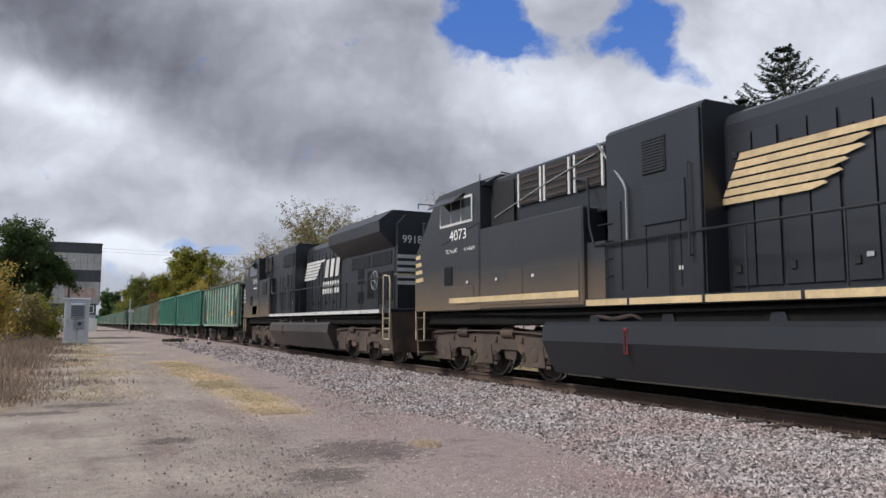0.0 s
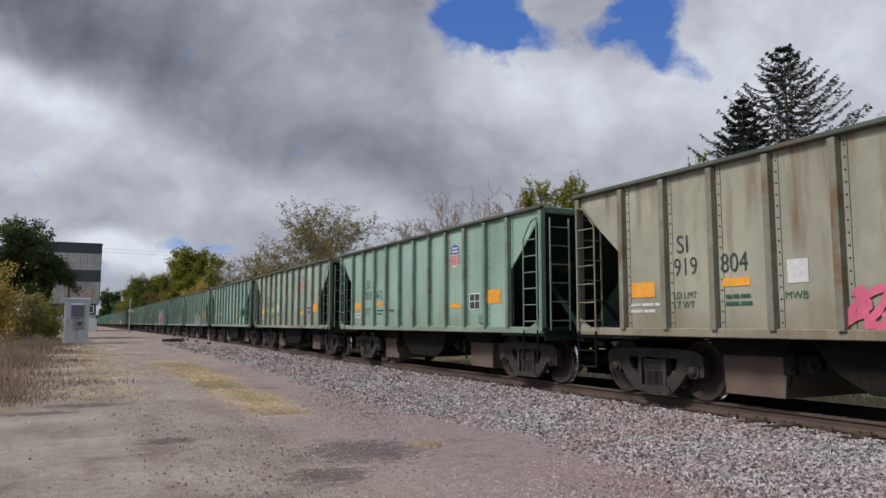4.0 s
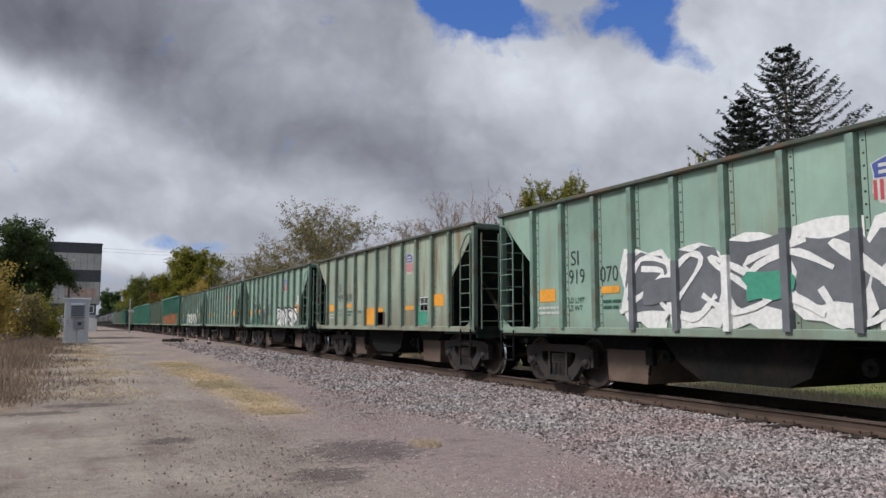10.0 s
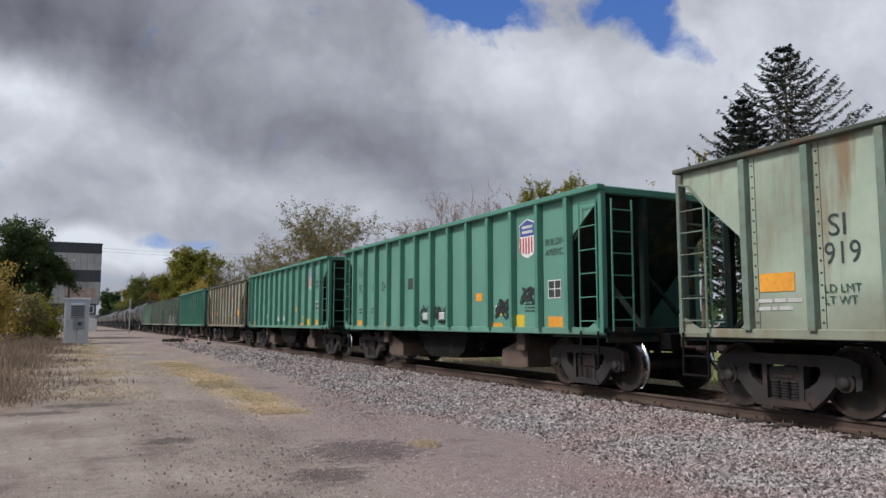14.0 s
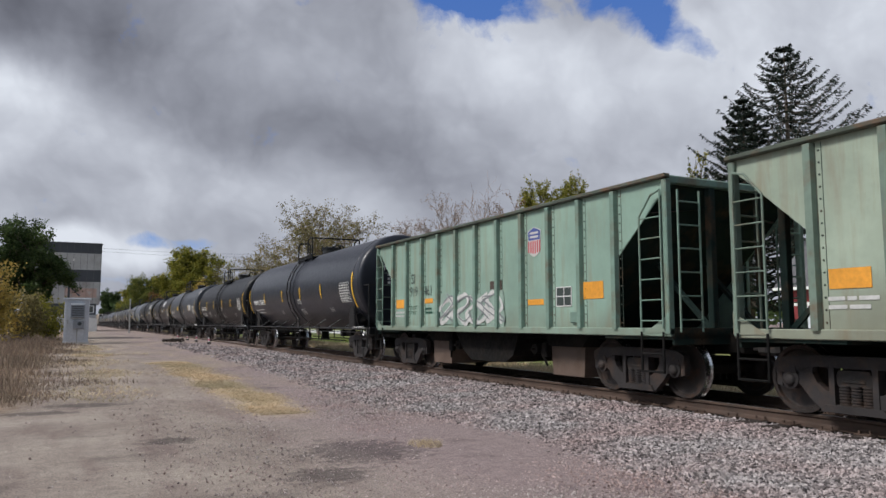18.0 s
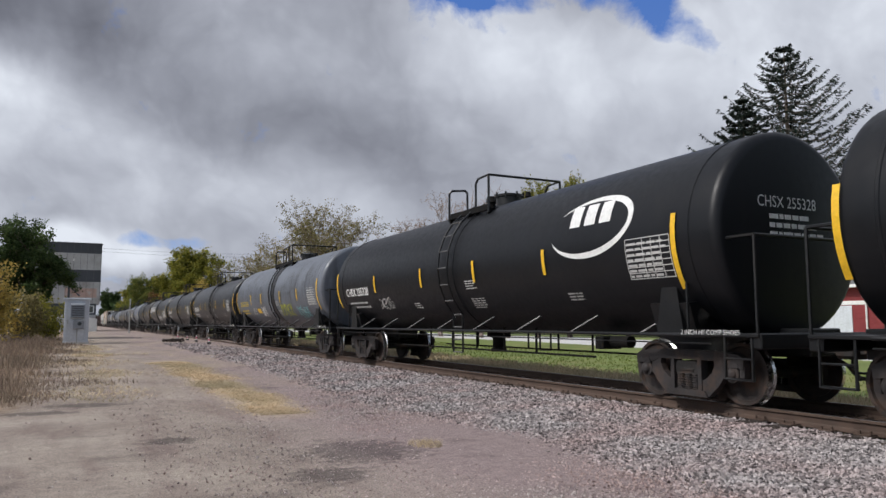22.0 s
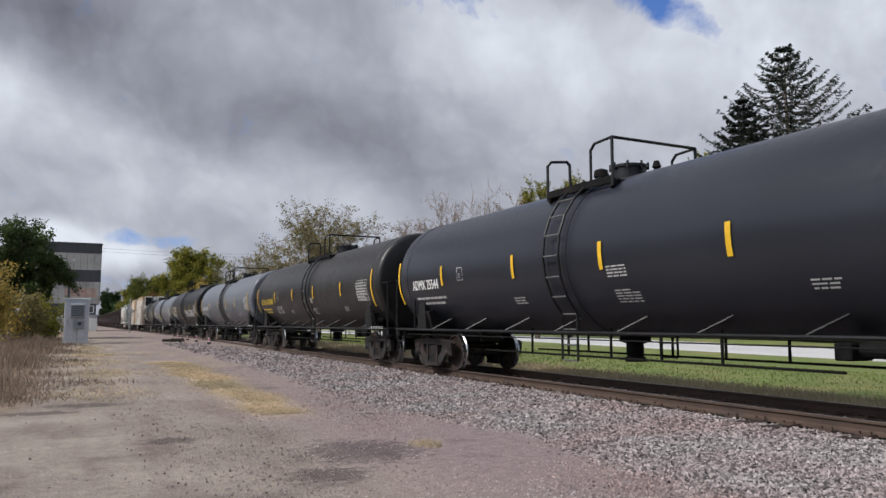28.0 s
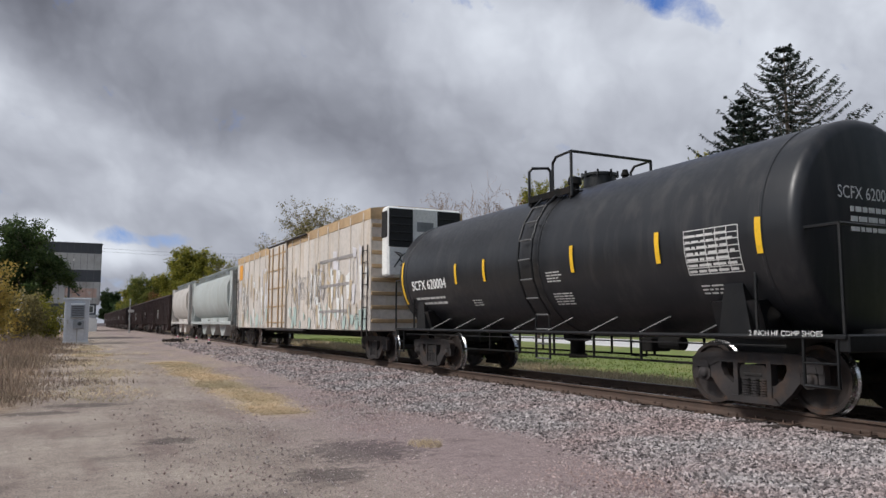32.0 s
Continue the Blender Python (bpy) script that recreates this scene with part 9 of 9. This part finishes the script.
def equipment_cabinet():
    t = thing("equipment_cabinet", "pale grey steel signal cabinet with a wall vent", "cabinet", at=(0.05, 52.2, 0.29))
    body = part("body", Buf().cbox(-0.7, 0.7, -0.8, 0.8, 0.08, 2.72, 0.02), M_CABINET, t)
    part("base", Buf().cbox(-0.75, 0.75, -0.86, 0.86, -0.1, 0.1, 0.02), M_CONCRETE, t)
    part("roof", Buf().cbox(-0.78, 0.78, -0.9, 0.9, 2.7, 2.82, 0.03), M_CABINET, t)
    d = part("door", Buf().cbox(-0.58, 0.54, -0.83, -0.8, 0.2, 2.62, 0.01), M_CABINET, t)
    part("door_handle", Buf().cbox(-0.52, -0.46, -0.88, -0.83, 1.2, 1.45, 0.01), M_GALV, d)
    v = part("air_unit", Buf().prism([(-1.12, 1.6), (-0.83, 1.55), (-0.83, 2.5), (-1.0, 2.5), (-1.12, 2.38)], "x", -0.34, 0.44), M_VENT, t, "hooded ventilation unit on the front")
    s = Buf()
    for k in range(5):
        s.cbox(-0.28, 0.38, -1.135, -1.1, 1.72 + 0.13 * k, 1.78 + 0.13 * k, 0.005)
    part("slats", s, M_PANEL_DARK, v)
    m = part("meter_box", Buf().cbox(-0.2, 0.42, -1.0, -0.83, 0.9, 1.4, 0.02), M_VENT, t, "small grey meter box")
    part("meter", Buf().lathe([(0.0, -1.06), (0.1, -1.05), (0.12, -1.0)], "y", (0.18, 0, 1.22), 14), M_GLASS, m)
    part("conduit", Buf().cyl((0.05, -0.9, 0.0), (0.05, -0.9, 0.9), 0.03, 8), M_GALV, t)


def mill():
    t = thing("feed_mill", "tall windowless mill clad in pale and dark bands", "building", at=(0, 136, 0.27))
    x0, x1, y0, y1 = -7.0, 3.4, -3.5, 7.0
    for name, a, b, m in (("wall_band", 12.6, 14.2, M_PANEL_DARK), ("wall_band", 9.9, 12.6, M_PANEL_LIGHT), ("wall_band", 7.95, 9.9, M_PANEL_DARK), ("wall_band", 4.4, 7.95, M_PANEL_LIGHT)):
        part(name, Buf().box(x0, x1, y0, y1, a, b), m, t)
    part("wall_band", Buf().box(x0, x1 - 0.5, y0 + 0.2, y1, 2.6, 4.4), M_PANEL_DARK, t)
    part("wall_band", Buf().box(x0, x1 - 0.5, y0 + 0.2, y1, 0, 2.6), M_PANEL_LIGHT, t)
    part("roof", Buf().cbox(x0 - 0.1, x1 + 0.1, y0 - 0.1, y1 + 0.1, 14.2, 14.32, 0.02), M_PANEL_DARK, t)
    seam = Buf().box(-0.02, 0.02, -0.03, 0, 4.4, 14.2).mesh("seam", M_SHINGLE)
    for k in range(11):
        p = part("seam", seam, None, t)
        p.location = (x0 + 0.3 + k * 1.0, y0, 0)
    part("faded_sign", Buf().box(x0 + 5.2, x0 + 9.9, y0 - 0.02, y0 - 0.01, 5.4, 6.9), surf("faded_red_sign", (0.5, 0.34, 0.28), 0.8, 0, 0.2, 0.8, 6, 0.02, (0.5, 0.48, 0.45), 0.8), t, "faded reddish painted sign")
    w = part("window", Buf().cbox(1.6, 2.6, y0 + 0.1, y0 + 0.2, 2.9, 4.1, 0.03), M_WHITE, t)
    part("pane", Buf().box(1.75, 2.45, y0 + 0.085, y0 + 0.1, 3.0, 4.0), M_GLASS, w)
    part("lamp", Buf().cbox(-0.8, -0.6, y0 - 0.2, y0, 11.3, 11.6, 0.02), M_WHITE, t)
    part("loading_shed", Buf().prism([(-1.5, 0), (3.0, 0), (3.0, 1.9), (-1.5, 2.9)], "y", -9, -3.3), M_WHITE, t)
    part("leg_spout", Buf().cyl((-1.2, -3.6, 4.4), (-1.2, -3.6, 8.9), 0.16, 8).cyl((-2.4, -3.9, 8.6), (0.4, -3.9, 5.6), 0.1, 8).cbox(-1.5, -0.9, -4.0, -3.5, 8.6, 9.2, 0.02), M_PANEL_DARK, t, "dark elevator leg and spout")


def signal_post():
    t = thing("signal_mast", "slim pale steel mast with a small head beside the track", "signal mast", at=(6.35, 105, 0.2))
    part("mast", Buf().cyl((0, 0, 0), (0, 0, 4.4), 0.07, 10).cbox(-0.2, 0.2, -0.2, 0.2, 0, 0.12, 0.02), M_GALV, t)
    part("head", Buf().cbox(-0.22, 0.5, -0.14, 0.14, 2.75, 3.1, 0.04), M_GREYWHITE, t)
    part("cap", Buf().cbox(-0.12, 0.12, -0.12, 0.12, 4.36, 4.5, 0.03), M_GALV, t)


def marker_stakes():
    for k, (x, y, h) in enumerate(((7.1, 60.0, 0.4), (7.55, 58.0, 0.36), (7.5, 53.0, 0.46), (7.45, 47.3, 0.4))):
        t = thing("marker_stake", "short white marker stake with a red band beside the track", "marker stake", "stakes beside the track", at=(x, y, 0.24))
        part("stake", Buf().cyl((0, 0, -0.1), (0, 0, h), 0.05, 8), M_WHITE, t)
        part("band", Buf().cyl((0, 0, h * 0.55), (0, 0, h * 0.8), 0.054, 8), M_GRAF_PINK, t)
        part("foot", Buf().cbox(-0.1, 0.1, -0.1, 0.1, 0.0, 0.14, 0.03), M_DARK, t)
    rng = np.random.default_rng(12)
    pts = np.array([(6.1 + rng.normal() * 0.35, 53.5 + rng.normal() * 0.5, 0.3 + 0.1 * rng.random()) for k in range(34)])
    scatter_stones("debris_pile", pts, np.full(34, 0.16), M_TIE, "low pile of dark debris beside the track", "debris", rng)


def red_house():
    t = thing("house", "red sided house with grey roof and white trim across the street", "house", at=(44.0, 27.0, 0.35))
    L, D, eave, ridge = 8.0, 11.0, 3.9, 9.4
    part("wall", Buf().box(0, D, -L, L, 0, eave), M_SIDING, t)
    g = [(0, eave), (D, eave), (D / 2, ridge)]
    part("gable_wall", Buf().prism(g, "y", -L, L), M_SIDING, t)
    for a, b in (((-0.5, eave - 0.45), (D / 2, ridge + 0.1)), ((D + 0.5, eave - 0.45), (D / 2, ridge + 0.1))):
        q = [a, b, (b[0], b[1] + 0.18), (a[0], a[1] + 0.18)]
        part("roof", Buf().prism(q, "y", -L - 0.4, L + 0.4), M_SHINGLE, t)
    part("gutter", Buf().cbox(-0.62, -0.48, -L - 0.4, L + 0.4, eave - 0.48, eave - 0.28, 0.02), M_WHITE, t)
    for y in (L - 0.1, 2.0, -L + 0.1):
        part("downspout", Buf().cyl((-0.12, y, 0), (-0.12, y, eave - 0.4), 0.06, 8), M_WHITE, t)
    part("trim_board", Buf().cbox(-0.03, 0.0, -L, L, 2.35, 2.6, 0.005), M_WHITE, t)
    # dormer
    dy, dx = 3.9, 1.9
    d = part("dormer", Buf().prism([(dy - 1.35, 5.6), (dy + 1.35, 5.6), (dy + 1.35, 8.3), (dy, 9.6), (dy - 1.35, 8.3)], "x", dx, 5.0), M_SIDING, t, "red gabled dormer with white trim")
    for s in (-1, 1):
        q = [(dy, 9.62), (dy + s * 1.75, 7.95), (dy + s * 1.75, 8.15), (dy, 9.84)]
        part("dormer_roof", Buf().prism(q, "x", dx - 0.35, 5.2), M_SHINGLE, d)
        q = [(dy, 9.5), (dy + s * 1.75, 7.83), (dy + s * 1.75, 8.08), (dy, 9.76)]
        part("barge_board", Buf().prism(q, "x", dx - 0.4, dx - 0.34), M_WHITE, d)
    part("dormer_window", Buf().cbox(dx - 0.05, dx, dy - 0.4, dy + 0.4, 7.1, 7.9, 0.01), M_WHITE, d)
    # porch gable and garage door
    p = part("porch", Buf().prism([(-3.4, 0), (0.2, 0), (0.2, 2.9), (-1.6, 4.5), (-3.4, 2.9)], "x", -1.6, 0.1), M_SIDING, t, "red gabled porch with white trim")
    for s in (-1, 1):
        q = [(-1.6, 4.55), (-1.6 + s * 2.2, 2.6), (-1.6 + s * 2.2, 2.85), (-1.6, 4.82)]
        part("porch_roof", Buf().prism(q, "x", -1.95, 0.3), M_WHITE, p)
    part("porch_window", Buf().cbox(-1.66, -1.6, -2.2, -1.0, 1.0, 2.2, 0.01), M_WHITE, p)
    part("garage_door", Buf().cbox(-0.06, 0.0, 3.0, 6.6, 0.1, 2.3, 0.02), M_CABINET, t, "pale grey garage door")
    lap = Buf().cbox(-0.02, 0.0, -L, L, 0, 0.03, 0.004).mesh("lap", M_SIDING)
    for k in range(12):
        q = part("lap_board", lap, None, t)
        q.location = (0, 0, 0.3 + 0.3 * k)


def overhead_wires():
    t = thing("overhead_wires", "thin dark overhead wires far along the lot", "wires", at=(0, 0, 0))
    for z, dx in ((15.2, 0), (14.6, 0.5)):
        pts = [(-4 + dx + 42 * k / 12, 150, z + 0.6 * (2 * k / 12 - 1) ** 2) for k in range(13)]
        part("wire", Buf().tube(pts, 0.02, 4), M_GRILLE, t)


build_trees()
far_woods()
build_grass()
equipment_cabinet()
mill()
signal_post()
overhead_wires()
marker_stakes()
red_house()


# ---- what moves ----
def motions():
    for car, place in train:
        walk(car, [(0.0, pose(TRACK_X, place, RAIL_Z + 0.003)), (SECONDS, pose(TRACK_X, place - SPEED * SECONDS, RAIL_Z + 0.003))])
    # the clouds drift towards the camera and to its left
    yaw = radians(26.56)
    fwd, side = -370.0, -115.0
    dx, dy = fwd * math.sin(yaw) + side * math.cos(yaw), fwd * math.cos(yaw) - side * math.sin(yaw)
    walk(clouds, [(0.0, pose(0, 0, 0)), (SECONDS, pose(dx, dy, 0))])


motions()
